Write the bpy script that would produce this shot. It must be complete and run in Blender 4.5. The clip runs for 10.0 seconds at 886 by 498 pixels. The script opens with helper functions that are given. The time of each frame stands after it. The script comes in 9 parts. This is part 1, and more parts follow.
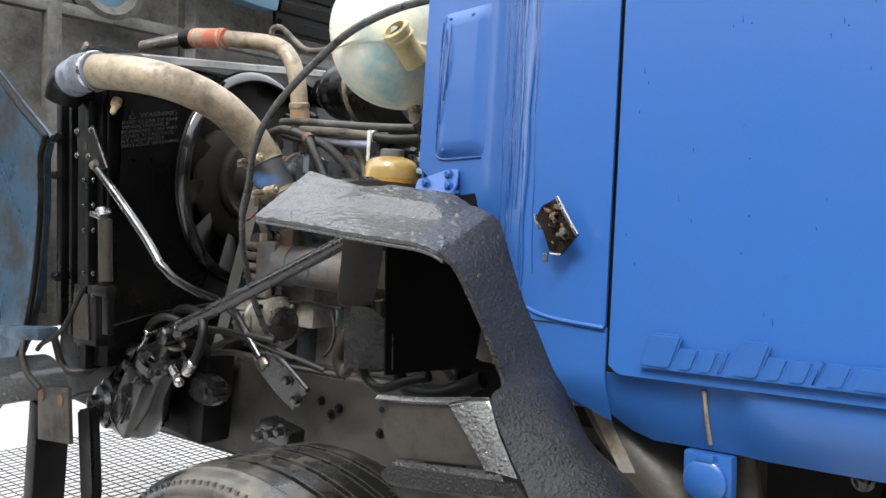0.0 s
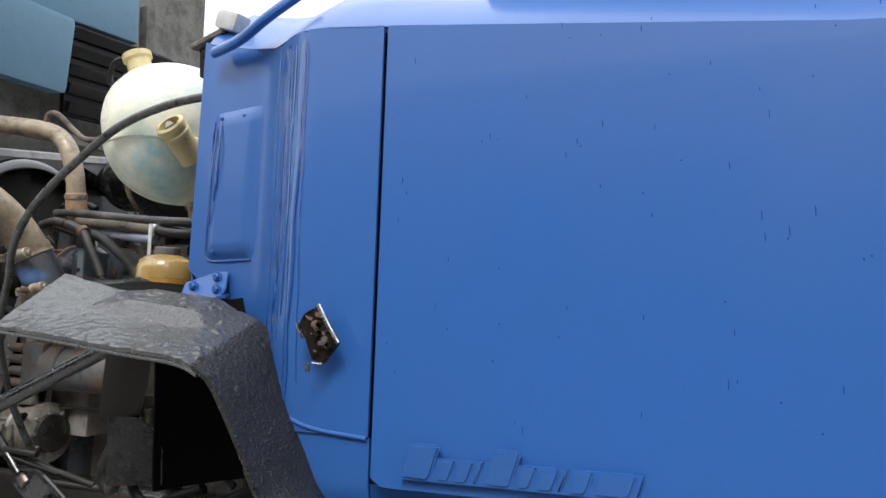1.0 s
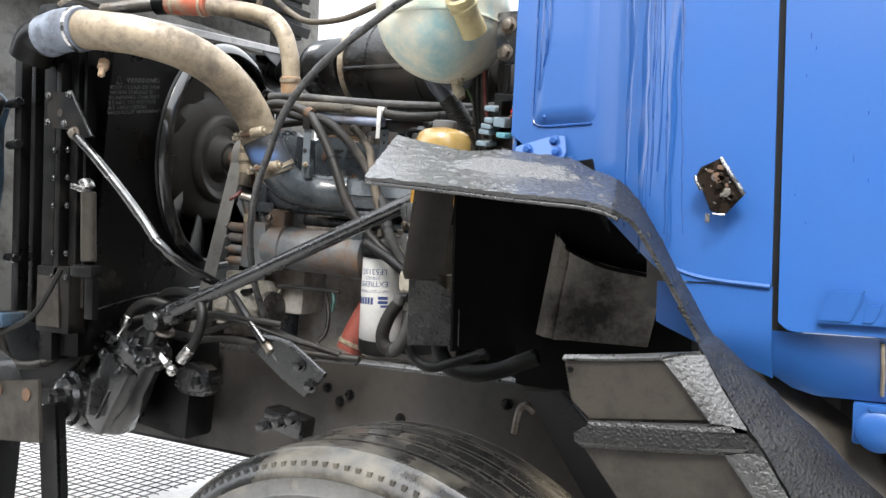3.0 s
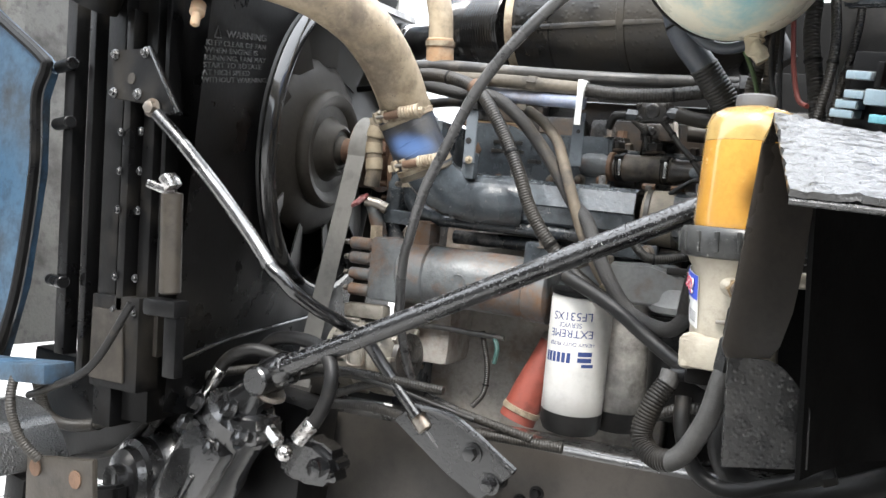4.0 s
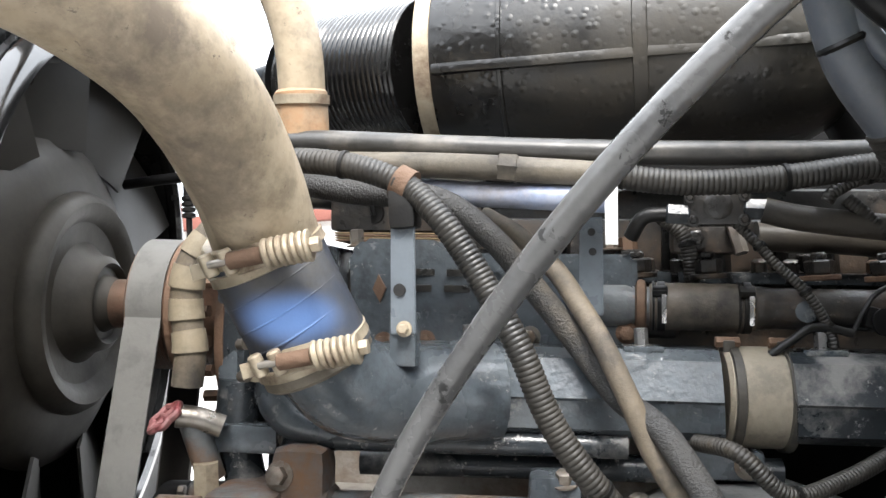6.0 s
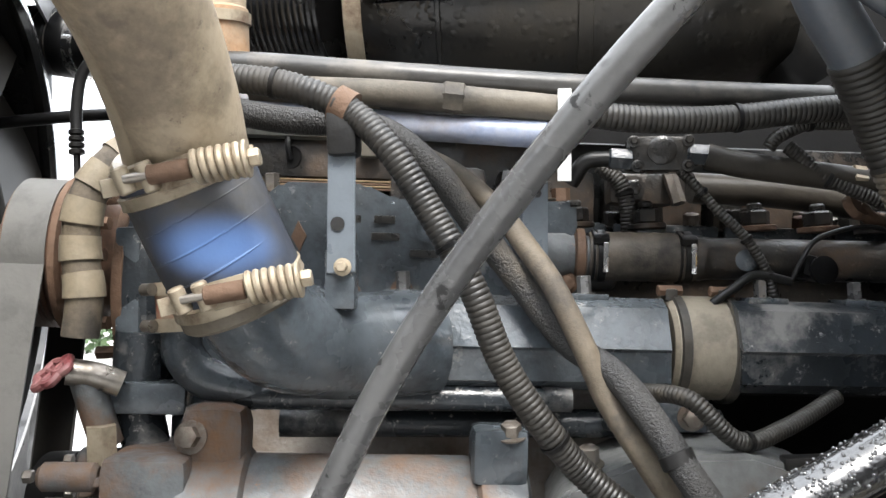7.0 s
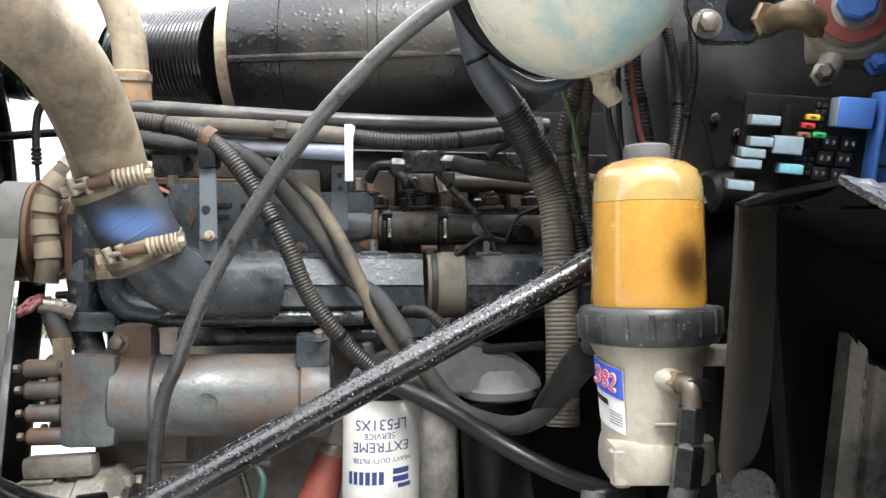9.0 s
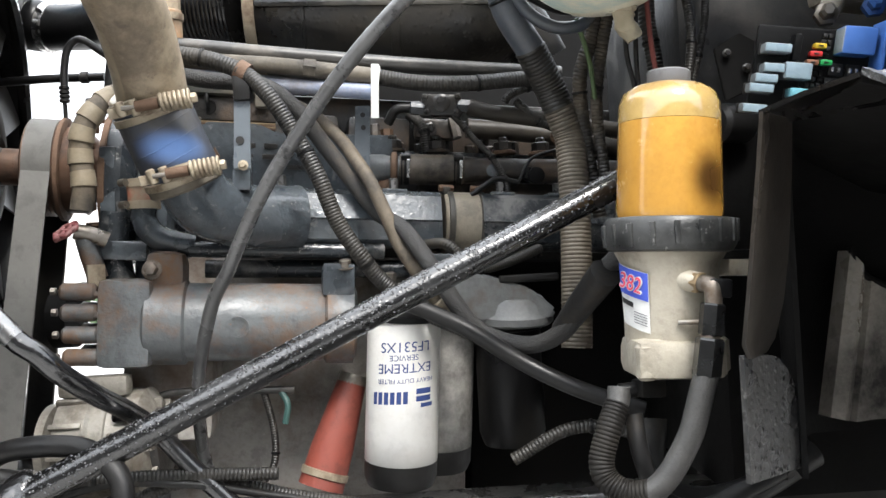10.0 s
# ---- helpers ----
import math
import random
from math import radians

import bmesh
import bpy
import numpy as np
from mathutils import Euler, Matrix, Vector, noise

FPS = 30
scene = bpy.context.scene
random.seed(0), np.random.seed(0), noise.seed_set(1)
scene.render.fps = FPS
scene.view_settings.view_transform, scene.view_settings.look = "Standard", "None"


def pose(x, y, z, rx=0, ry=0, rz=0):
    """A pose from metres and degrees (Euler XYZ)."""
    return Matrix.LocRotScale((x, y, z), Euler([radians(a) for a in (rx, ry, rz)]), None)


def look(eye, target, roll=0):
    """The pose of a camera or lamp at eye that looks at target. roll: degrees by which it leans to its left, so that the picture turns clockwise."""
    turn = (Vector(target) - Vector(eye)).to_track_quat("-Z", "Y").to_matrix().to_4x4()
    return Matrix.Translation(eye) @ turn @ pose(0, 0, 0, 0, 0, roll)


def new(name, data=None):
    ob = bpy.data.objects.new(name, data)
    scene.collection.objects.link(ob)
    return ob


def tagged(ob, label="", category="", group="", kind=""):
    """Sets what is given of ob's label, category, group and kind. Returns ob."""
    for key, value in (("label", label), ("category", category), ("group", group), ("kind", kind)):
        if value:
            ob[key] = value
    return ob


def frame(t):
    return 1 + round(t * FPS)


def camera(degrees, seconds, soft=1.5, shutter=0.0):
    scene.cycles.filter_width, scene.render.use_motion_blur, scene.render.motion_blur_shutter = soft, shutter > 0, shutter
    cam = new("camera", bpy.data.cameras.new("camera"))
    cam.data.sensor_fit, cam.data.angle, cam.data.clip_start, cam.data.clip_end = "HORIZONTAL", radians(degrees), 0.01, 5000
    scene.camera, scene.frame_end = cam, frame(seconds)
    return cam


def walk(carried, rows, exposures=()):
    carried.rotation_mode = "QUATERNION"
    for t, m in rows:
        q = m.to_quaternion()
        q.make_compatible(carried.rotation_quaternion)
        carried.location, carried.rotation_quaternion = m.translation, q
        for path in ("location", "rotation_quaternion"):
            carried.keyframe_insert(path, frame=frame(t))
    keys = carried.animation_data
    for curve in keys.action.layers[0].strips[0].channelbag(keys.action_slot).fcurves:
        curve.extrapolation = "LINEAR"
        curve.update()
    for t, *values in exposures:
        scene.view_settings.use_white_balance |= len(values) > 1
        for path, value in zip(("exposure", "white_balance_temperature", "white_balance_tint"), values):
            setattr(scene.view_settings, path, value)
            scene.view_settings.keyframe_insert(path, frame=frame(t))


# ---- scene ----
cam = camera(56.6, 10.0)
PATH = [
    (0, (0.525, -1.958, 1.388), (-0.767, -0.433, 1.341), 0.8),
    (0.5, (0.58, -1.938, 1.405), (-0.549, -0.287, 1.381), 3.0),
    (1, (0.581, -1.9, 1.423), (-0.353, -0.139, 1.578), -0.1),
    (1.5, (0.642, -1.997, 1.391), (-0.282, -0.225, 1.447), 0.3),
    (2, (0.648, -2.091, 1.36), (-0.312, -0.337, 1.311), -0.6),
    (2.5, (0.477, -2.191, 1.327), (-0.541, -0.47, 1.275), 0.3),
    (2.7, (0.351, -2.204, 1.307), (-0.644, -0.469, 1.28), 1.2),
    (3.8, (-0.355, -1.882, 1.355), (-1.376, -0.162, 1.322), 2.7),
    (4, (-0.479, -1.81, 1.358), (-1.51, -0.096, 1.323), 2.9),
    (4.5, (-0.745, -1.644, 1.38), (-1.721, 0.102, 1.382), 1.2),
    (5, (-0.851, -1.429, 1.429), (-1.748, 0.359, 1.44), -1.4),
    (5.5, (-0.92, -1.274, 1.521), (-1.7, 0.567, 1.554), -2.9),
    (5.7, (-0.963, -1.239, 1.537), (-1.62, 0.648, 1.614), -3.0),
    (6.8, (-1.094, -1.14, 1.491), (-1.288, 0.847, 1.607), -2.4),
    (7, (-1.101, -1.14, 1.481), (-1.262, 0.852, 1.57), -2.5),
    (7.5, (-1.122, -1.184, 1.475), (-1.25, 0.81, 1.541), -3.0),
    (8, (-1.073, -1.285, 1.465), (-1.224, 0.707, 1.549), -4.7),
    (8.5, (-0.946, -1.465, 1.467), (-1.075, 0.53, 1.53), -5.2),
    (9, (-0.903, -1.59, 1.445), (-0.935, 0.41, 1.475), -3.6),
    (9.5, (-0.929, -1.666, 1.41), (-0.892, 0.333, 1.439), -3.4),
    (10, (-0.993, -1.652, 1.349), (-0.937, 0.347, 1.376), -3.1),
]
EXPO = [(0, 1.0), (0.5, 1.05), (1, 0.45), (1.5, 0.15), (2, 0.8), (2.5, 1.12), (2.7, 1.2), (3.8, 1.8), (4.5, 1.92), (5.5, 2.02), (7, 1.9), (7.5, 2.08), (8, 2.05), (8.5, 1.82), (9, 1.72), (9.5, 1.7), (10, 1.67)]
walk(cam, [(t, look(eye, target, roll)) for t, eye, target, roll in PATH], EXPO)

# ---- light ----
world = bpy.data.worlds.new("sky")
scene.world = world
world.use_nodes = True
wn = world.node_tree
wn.nodes.clear()
sky = wn.nodes.new("ShaderNodeTexSky")
sky.sky_type, sky.sun_disc = "NISHITA", False
sky.sun_elevation, sky.sun_rotation = radians(53), radians(162)
sky.dust_density, sky.air_density = 4.0, 0.8
haze = wn.nodes.new("ShaderNodeMix")
haze.data_type = "RGBA"
haze.inputs[0].default_value = 0.85
haze.inputs[7].default_value = (10.5, 11.0, 11.6, 1)
wn.links.new(sky.outputs[0], haze.inputs[6])
wbg = wn.nodes.new("ShaderNodeBackground")
wbg.inputs[1].default_value = 0.12
# an overcast sky is brightest overhead
wco = wn.nodes.new("ShaderNodeTexCoord")
wsep = wn.nodes.new("ShaderNodeSeparateXYZ")
wn.links.new(wco.outputs["Generated"], wsep.inputs[0])
wup = wn.nodes.new("ShaderNodeMapRange")
wup.inputs[1].default_value, wup.inputs[2].default_value, wup.inputs[3].default_value, wup.inputs[4].default_value = 0.0, 1.0, 0.55, 1.6
wn.links.new(wsep.outputs[2], wup.inputs[0])
wmul = wn.nodes.new("ShaderNodeVectorMath")
wmul.operation = "SCALE"
wn.links.new(haze.outputs[2], wmul.inputs[0])
wn.links.new(wup.outputs[0], wmul.inputs["Scale"])
wn.links.new(wmul.outputs[0], wbg.inputs[0])
wout = wn.nodes.new("ShaderNodeOutputWorld")
wn.links.new(wbg.outputs[0], wout.inputs[0])
sun_data = bpy.data.lights.new("sun", "SUN")
sun_data.energy, sun_data.angle, sun_data.color = 1.5, radians(16), (1.0, 0.97, 0.92)
sun = new("sun", sun_data)
sun.matrix_world = look((2.0, -6, 8.5), (0, 0, 0))

# ---- materials ----
def mat(name, base, rough=0.5, metal=0.0, other=None, amount=0.35, scale=14.0, fine=120.0, bump=0.15, stain=None,
        stain_scale=5.0, stain_at=0.56, stain_soft=0.1, spec=0.5, coat=0.0, drops=0.0, drop_scale=90.0, rough_var=0.15, grime=0.3, fleck=None, fleck_at=0.63):
    """A painted or bare surface: mottled base colour, stains with a ragged edge, grain in the bump, and water drops."""
    m = bpy.data.materials.new(name)
    m.use_nodes = True
    nt = m.node_tree
    nodes, link = nt.nodes, nt.links.new
    b = nodes["Principled BSDF"]
    co = nodes.new("ShaderNodeTexCoord")
    def noise_at(s, detail=5.0, rough_=0.6):
        n = nodes.new("ShaderNodeTexNoise")
        n.inputs["Scale"].default_value, n.inputs["Detail"].default_value, n.inputs["Roughness"].default_value = s, detail, rough_
        link(co.outputs["Object"], n.inputs["Vector"])
        return n
    def ramp(src, lo, hi):
        r = nodes.new("ShaderNodeMapRange")
        r.inputs[1].default_value, r.inputs[2].default_value = lo, hi
        link(src, r.inputs[0])
        return r.outputs[0]
    def mix(fac, a, c):
        x = nodes.new("ShaderNodeMix")
        x.data_type = "RGBA"
        link(fac, x.inputs[0]) if not isinstance(fac, float) else setattr(x.inputs[0], "default_value", fac)
        for sock, v in ((x.inputs[6], a), (x.inputs[7], c)):
            if isinstance(v, tuple):
                sock.default_value = (*v, 1)
            else:
                link(v, sock)
        return x.outputs[2]
    other = other or tuple(c * 0.55 for c in base)
    big, small = noise_at(scale), noise_at(fine, 3.0)
    f = nodes.new("ShaderNodeMath")
    f.operation = "MULTIPLY"
    f.inputs[1].default_value = amount
    link(ramp(big.outputs[0], 0.35, 0.7), f.inputs[0])
    col = mix(f.outputs[0], base, other)
    g = nodes.new("ShaderNodeMath")
    g.operation = "MULTIPLY"
    g.inputs[1].default_value = amount * 0.5
    link(ramp(small.outputs[0], 0.45, 0.75), g.inputs[0])
    col = mix(g.outputs[0], col, other)
    if grime:
        gn = noise_at(26, 9.0, 0.72)
        gm = nodes.new("ShaderNodeMath")
        gm.operation = "MULTIPLY"
        gm.inputs[1].default_value = grime
        link(ramp(gn.outputs[0], 0.5, 0.64), gm.inputs[0])
        col = mix(gm.outputs[0], col, tuple(c * 0.22 for c in base))
    if fleck:
        fn = noise_at(75, 10.0, 0.8)
        col = mix(ramp(fn.outputs[0], fleck_at, fleck_at + 0.05), col, fleck)
    rv = nodes.new("ShaderNodeMapRange")
    rv.inputs[1].default_value, rv.inputs[2].default_value = 0.3, 0.7
    rv.inputs[3].default_value, rv.inputs[4].default_value = max(rough - rough_var, 0.04), min(rough + rough_var, 1)
    link(big.outputs[0], rv.inputs[0])
    rough_out = rv.outputs[0]
    if stain:
        st = noise_at(stain_scale, 8.0, 0.68)
        sf = ramp(st.outputs[0], stain_at - stain_soft, stain_at + stain_soft)
        col = mix(sf, col, stain)
        rr = nodes.new("ShaderNodeMix")
        link(sf, rr.inputs[0]), link(rough_out, rr.inputs[2])
        rr.inputs[3].default_value = 0.85
        rough_out = rr.outputs[0]
    link(col, b.inputs["Base Color"])
    link(rough_out, b.inputs["Roughness"])
    b.inputs["Metallic"].default_value = metal
    b.inputs["Specular IOR Level"].default_value = spec
    b.inputs["Coat Weight"].default_value = coat
    bp = nodes.new("ShaderNodeBump")
    bp.inputs["Strength"].default_value, bp.inputs["Distance"].default_value = bump, 0.003
    link(small.outputs[0], bp.inputs["Height"])
    normal = bp.outputs[0]
    if drops:
        v = nodes.new("ShaderNodeTexVoronoi")
        v.inputs["Scale"].default_value = drop_scale
        link(co.outputs["Object"], v.inputs["Vector"])
        mr = nodes.new("ShaderNodeMapRange")
        mr.inputs[1].default_value, mr.inputs[2].default_value, mr.inputs[3].default_value, mr.inputs[4].default_value = 0.0, 0.42, 1.0, 0.0
        link(v.outputs["Distance"], mr.inputs[0])
        b2 = nodes.new("ShaderNodeBump")
        b2.inputs["Strength"].default_value, b2.inputs["Distance"].default_value = drops, 0.004
        link(mr.outputs[0], b2.inputs["Height"])
        link(normal, b2.inputs["Normal"])
        normal = b2.outputs[0]
    link(normal, b.inputs["Normal"])
    return m


RUST, DUST, GRIME = (0.17, 0.075, 0.035), (0.34, 0.28, 0.2), (0.02, 0.018, 0.016)
BLUE = mat("blue_cab_paint", (0.0245, 0.107, 0.352), 0.36, other=(0.02, 0.086, 0.28), amount=0.6, scale=2.2, fine=240, bump=0.02, coat=0.25, rough_var=0.1, grime=0.0, fleck=(0.03, 0.085, 0.23), fleck_at=0.66)
BLUE_OLD = mat("faded_blue_paint", (0.085, 0.185, 0.275), 0.42, other=(0.11, 0.2, 0.27), scale=5, stain=(0.05, 0.055, 0.055), stain_scale=3, stain_at=0.68, grime=0.12)
HOOD_IN = mat("grey_glassfibre", (0.12, 0.115, 0.105), 0.75, other=(0.2, 0.19, 0.17), scale=6, bump=0.3, stain=(0.05, 0.045, 0.04), grime=0.5)
BLACK = mat("black_satin_paint", (0.0035, 0.0035, 0.0038), 0.38, other=(0.008, 0.0075, 0.007), scale=9, bump=0.12, stain=(0.022, 0.019, 0.015), stain_scale=5, stain_at=0.63, rough_var=0.16, spec=0.22, fleck=(0.03, 0.027, 0.023), fleck_at=0.63)
BLACK_WET = mat("wet_black_paint", (0.005, 0.005, 0.0055), 0.25, other=(0.012, 0.012, 0.012), scale=9, bump=0.08, drops=0.14, drop_scale=150, rough_var=0.1, spec=0.7, coat=0.6, grime=0.2)
PLASTIC = mat("black_moulded_plastic", (0.0038, 0.0038, 0.004), 0.34, other=(0.008, 0.0075, 0.007), scale=8, bump=0.12, stain=(0.014, 0.012, 0.01), stain_scale=3, stain_at=0.68, spec=0.35)
FENDER_M = mat("wet_gritty_black_coating", (0.012, 0.012, 0.012), 0.4, other=(0.02, 0.019, 0.018), amount=0.8, scale=140, fine=260, bump=0.9, rough_var=0.2, spec=0.95, coat=0.5, drops=0.4, drop_scale=140, grime=0.3)
MUD = mat("dusty_brown_plastic", (0.04, 0.034, 0.027), 0.5, other=(0.024, 0.021, 0.017), scale=7, bump=0.15, stain=(0.01, 0.009, 0.008), stain_scale=5, stain_at=0.62, spec=0.4, grime=0.5)
RUBBER = mat("black_rubber_hose", (0.009, 0.009, 0.0095), 0.45, other=(0.024, 0.022, 0.019), scale=18, bump=0.2, stain=(0.055, 0.046, 0.036), stain_scale=12, stain_at=0.66, spec=0.3)
LOOM = mat("dusty_black_loom", (0.011, 0.0105, 0.01), 0.5, other=(0.05, 0.042, 0.031), amount=0.45, scale=11, bump=0.1, stain=(0.1, 0.078, 0.053), stain_scale=6, stain_at=0.66, stain_soft=0.07, grime=0.2)
BRAID = mat("dark_braided_hose", (0.02, 0.02, 0.0205), 0.6, other=(0.06, 0.055, 0.047), scale=16, fine=420, bump=0.9, stain=(0.11, 0.09, 0.065), stain_scale=6, stain_at=0.64)
TAN_HOSE = mat("tan_fabric_hose", (0.135, 0.108, 0.075), 0.7, other=(0.05, 0.042, 0.034), amount=0.7, scale=14, fine=300, bump=0.25, stain=(0.03, 0.027, 0.025), stain_scale=16, stain_at=0.58, grime=0.4)
CABLE = mat("grey_black_cable_sheath", (0.06, 0.06, 0.061), 0.26, other=(0.1, 0.098, 0.094), amount=0.5, scale=20, bump=0.08, stain=(0.006, 0.006, 0.006), stain_scale=42, stain_at=0.62, stain_soft=0.012, grime=0.35, drops=0.1, drop_scale=120)
BEIGE = mat("dusty_beige_pipe", (0.43, 0.355, 0.255), 0.42, other=(0.2, 0.15, 0.098), amount=0.85, scale=6, fine=60, bump=0.2, stain=(0.15, 0.12, 0.09), stain_scale=9, stain_at=0.57, stain_soft=0.07, grime=0.45, fleck=(0.11, 0.088, 0.066), fleck_at=0.6)
RED_STUB = mat("dusty_red_silicone", (0.3, 0.245, 0.175), 0.6, other=(0.2, 0.15, 0.1), amount=0.6, scale=9, bump=0.2, stain=(0.38, 0.1, 0.055), stain_scale=9, stain_at=0.5, stain_soft=0.08, grime=0.4)
ORANGE = mat("faded_orange_silicone", (0.35, 0.235, 0.135), 0.6, other=(0.36, 0.15, 0.07), amount=0.6, scale=9, bump=0.2, stain=DUST, stain_scale=10, stain_at=0.57, grime=0.4)
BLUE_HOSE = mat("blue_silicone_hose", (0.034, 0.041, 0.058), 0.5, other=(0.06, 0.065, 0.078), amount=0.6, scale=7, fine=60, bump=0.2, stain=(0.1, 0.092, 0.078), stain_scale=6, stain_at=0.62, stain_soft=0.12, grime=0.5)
ENGINE = mat("blue_grey_engine_paint", (0.082, 0.096, 0.108), 0.27, other=(0.03, 0.035, 0.04), amount=0.8, scale=9, fine=90, bump=0.3, stain=(0.2, 0.2, 0.19), stain_scale=14, stain_at=0.64, stain_soft=0.04, rough_var=0.22, grime=0.5, coat=0.3, drops=0.06, drop_scale=120, fleck=(0.32, 0.31, 0.29), fleck_at=0.61)
ENGINE_DARK = mat("oily_dark_casting", (0.014, 0.0145, 0.015), 0.32, other=(0.032, 0.026, 0.02), amount=0.7, scale=14, bump=0.35, stain=(0.085, 0.055, 0.034), stain_scale=9, stain_at=0.62, fleck=(0.13, 0.115, 0.1), fleck_at=0.6)
ENGINE_RUST = mat("rusty_blue_grey_casting", (0.13, 0.14, 0.145), 0.42, other=(0.065, 0.068, 0.07), amount=0.8, scale=9, fine=80, bump=0.5, stain=(0.15, 0.08, 0.04), stain_scale=8, stain_at=0.55, stain_soft=0.09, grime=0.45, fleck=(0.17, 0.105, 0.07), fleck_at=0.6)
BLOCK = mat("greasy_grey_block", (0.43, 0.41, 0.38), 0.45, other=(0.2, 0.18, 0.155), amount=0.7, scale=7, bump=0.4, stain=(0.15, 0.085, 0.048), stain_scale=4, stain_at=0.6, grime=0.4, fleck=(0.5, 0.48, 0.44), fleck_at=0.61)
ALU = mat("cast_aluminium", (0.3, 0.285, 0.255), 0.5, 0.4, other=(0.17, 0.15, 0.12), amount=0.7, scale=14, bump=0.3, stain=(0.09, 0.068, 0.045), stain_scale=9, stain_at=0.58, grime=0.5)
STEEL = mat("worn_steel", (0.28, 0.26, 0.235), 0.36, 0.8, other=(0.15, 0.12, 0.09), amount=0.6, scale=22, bump=0.25, stain=(0.14, 0.09, 0.055), stain_scale=14, stain_at=0.6)
CHROME = mat("bright_steel", (0.62, 0.61, 0.6), 0.16, 1.0, other=(0.4, 0.38, 0.36), scale=30, bump=0.05, stain=(0.1, 0.07, 0.05), stain_scale=50, stain_at=0.6)
CLAMP = mat("dirty_zinc_clamp", (0.4, 0.34, 0.25), 0.5, 0.4, other=(0.22, 0.17, 0.12), scale=26, bump=0.3, stain=(0.14, 0.09, 0.06), stain_scale=20, stain_at=0.6)
RUSTY = mat("rusty_iron", (0.13, 0.075, 0.045), 0.8, other=(0.06, 0.04, 0.03), scale=16, bump=0.6)
BELT = mat("grey_worn_belt", (0.11, 0.107, 0.1), 0.7, other=(0.075, 0.073, 0.07), scale=12, bump=0.1)
WHITE = mat("white_filter_paint", (0.72, 0.71, 0.68), 0.38, other=(0.56, 0.53, 0.46), amount=0.35, scale=8, bump=0.05, stain=(0.2, 0.18, 0.15), stain_scale=8, stain_at=0.68, grime=0.12)
SOOT = mat("soot_black", (0.01, 0.0095, 0.009), 0.6, scale=12)
INK = mat("blue_print", (0.03, 0.06, 0.2), 0.5, amount=0.1)
RED_RUB = mat("dusty_red_rubber", (0.27, 0.06, 0.04), 0.6, other=(0.16, 0.05, 0.04), amount=0.6, scale=12, bump=0.15, grime=0.4)
TANK = mat("yellowed_translucent_plastic", (0.84, 0.82, 0.68), 0.35, other=(0.74, 0.69, 0.5), scale=6, bump=0.05, stain=(0.28, 0.52, 0.55), stain_scale=5.5, stain_at=0.57, stain_soft=0.1, grime=0.06)
CREAM = mat("cream_plastic", (0.6, 0.5, 0.26), 0.5, other=(0.45, 0.36, 0.18), scale=14)
SILVER = mat("dull_cast_silver", (0.42, 0.385, 0.315), 0.5, 0.3, other=(0.27, 0.235, 0.18), amount=0.6, scale=14, bump=0.35, stain=(0.13, 0.1, 0.07), stain_scale=11, stain_at=0.66, grime=0.35)
TYRE = mat("tyre_rubber", (0.01, 0.01, 0.01), 0.27, other=(0.028, 0.026, 0.023), scale=14, bump=0.2, stain=(0.17, 0.15, 0.115), stain_scale=5, stain_at=0.62, stain_soft=0.12, coat=0.3, fleck=(0.09, 0.08, 0.065), fleck_at=0.62)
RELAY_G = mat("grey_relay_plastic", (0.22, 0.25, 0.27), 0.45)
RELAY_W = mat("pale_blue_relay_plastic", (0.24, 0.32, 0.37), 0.3, grime=0.2)
BRASS = mat("dirty_brass", (0.26, 0.19, 0.11), 0.45, 0.55, other=(0.13, 0.09, 0.055), scale=30, bump=0.2)
FUSE_BR = mat("brown_fuse_plastic", (0.3, 0.13, 0.07), 0.4)
RELAY_B = mat("blue_relay_plastic", (0.05, 0.14, 0.42), 0.45)
CYAN = mat("cyan_fuse_plastic", (0.16, 0.4, 0.47), 0.35)
PLUG_G = mat("dull_green_plug", (0.05, 0.11, 0.1), 0.5)
RAIL_M = mat("brown_black_rail_paint", (0.04, 0.035, 0.03), 0.4, other=(0.026, 0.023, 0.019), amount=0.7, scale=3, fine=160, bump=0.12, stain=(0.01, 0.0095, 0.009), stain_scale=2.4, stain_at=0.57, stain_soft=0.1)
RAIL_TOP = mat("wet_black_rail_top", (0.02, 0.02, 0.02), 0.3, other=(0.05, 0.048, 0.045), amount=0.6, scale=20, bump=0.4, spec=1.0, coat=1.0, drops=0.2, drop_scale=140)
FIREWALL = mat("greasy_grey_black_panel", (0.03, 0.0305, 0.032), 0.38, other=(0.06, 0.058, 0.054), amount=0.7, scale=4, bump=0.2, stain=(0.09, 0.083, 0.073), stain_scale=6, stain_at=0.58, fleck=(0.12, 0.113, 0.1), fleck_at=0.61)
LATCH = mat("dark_brown_latch", (0.012, 0.009, 0.007), 0.3, 0.5, other=(0.05, 0.03, 0.018), amount=0.6, scale=90, bump=0.2)
RED_P = mat("red_fuse_plastic", (0.6, 0.03, 0.03), 0.35)
YEL_P = mat("yellow_fuse_plastic", (0.65, 0.45, 0.03), 0.35)
GRN_P = mat("green_fuse_plastic", (0.03, 0.45, 0.12), 0.35)
CONCRETE = mat("pale_concrete", (0.36, 0.35, 0.335), 0.55, other=(0.27, 0.26, 0.25), scale=0.7, fine=30, bump=0.3, stain=(0.2, 0.195, 0.185), stain_scale=0.35, stain_at=0.6)
FAR_WHITE = mat("white_render_wall", (0.75, 0.74, 0.71), 0.8, other=(0.62, 0.6, 0.57), scale=0.4, fine=8)
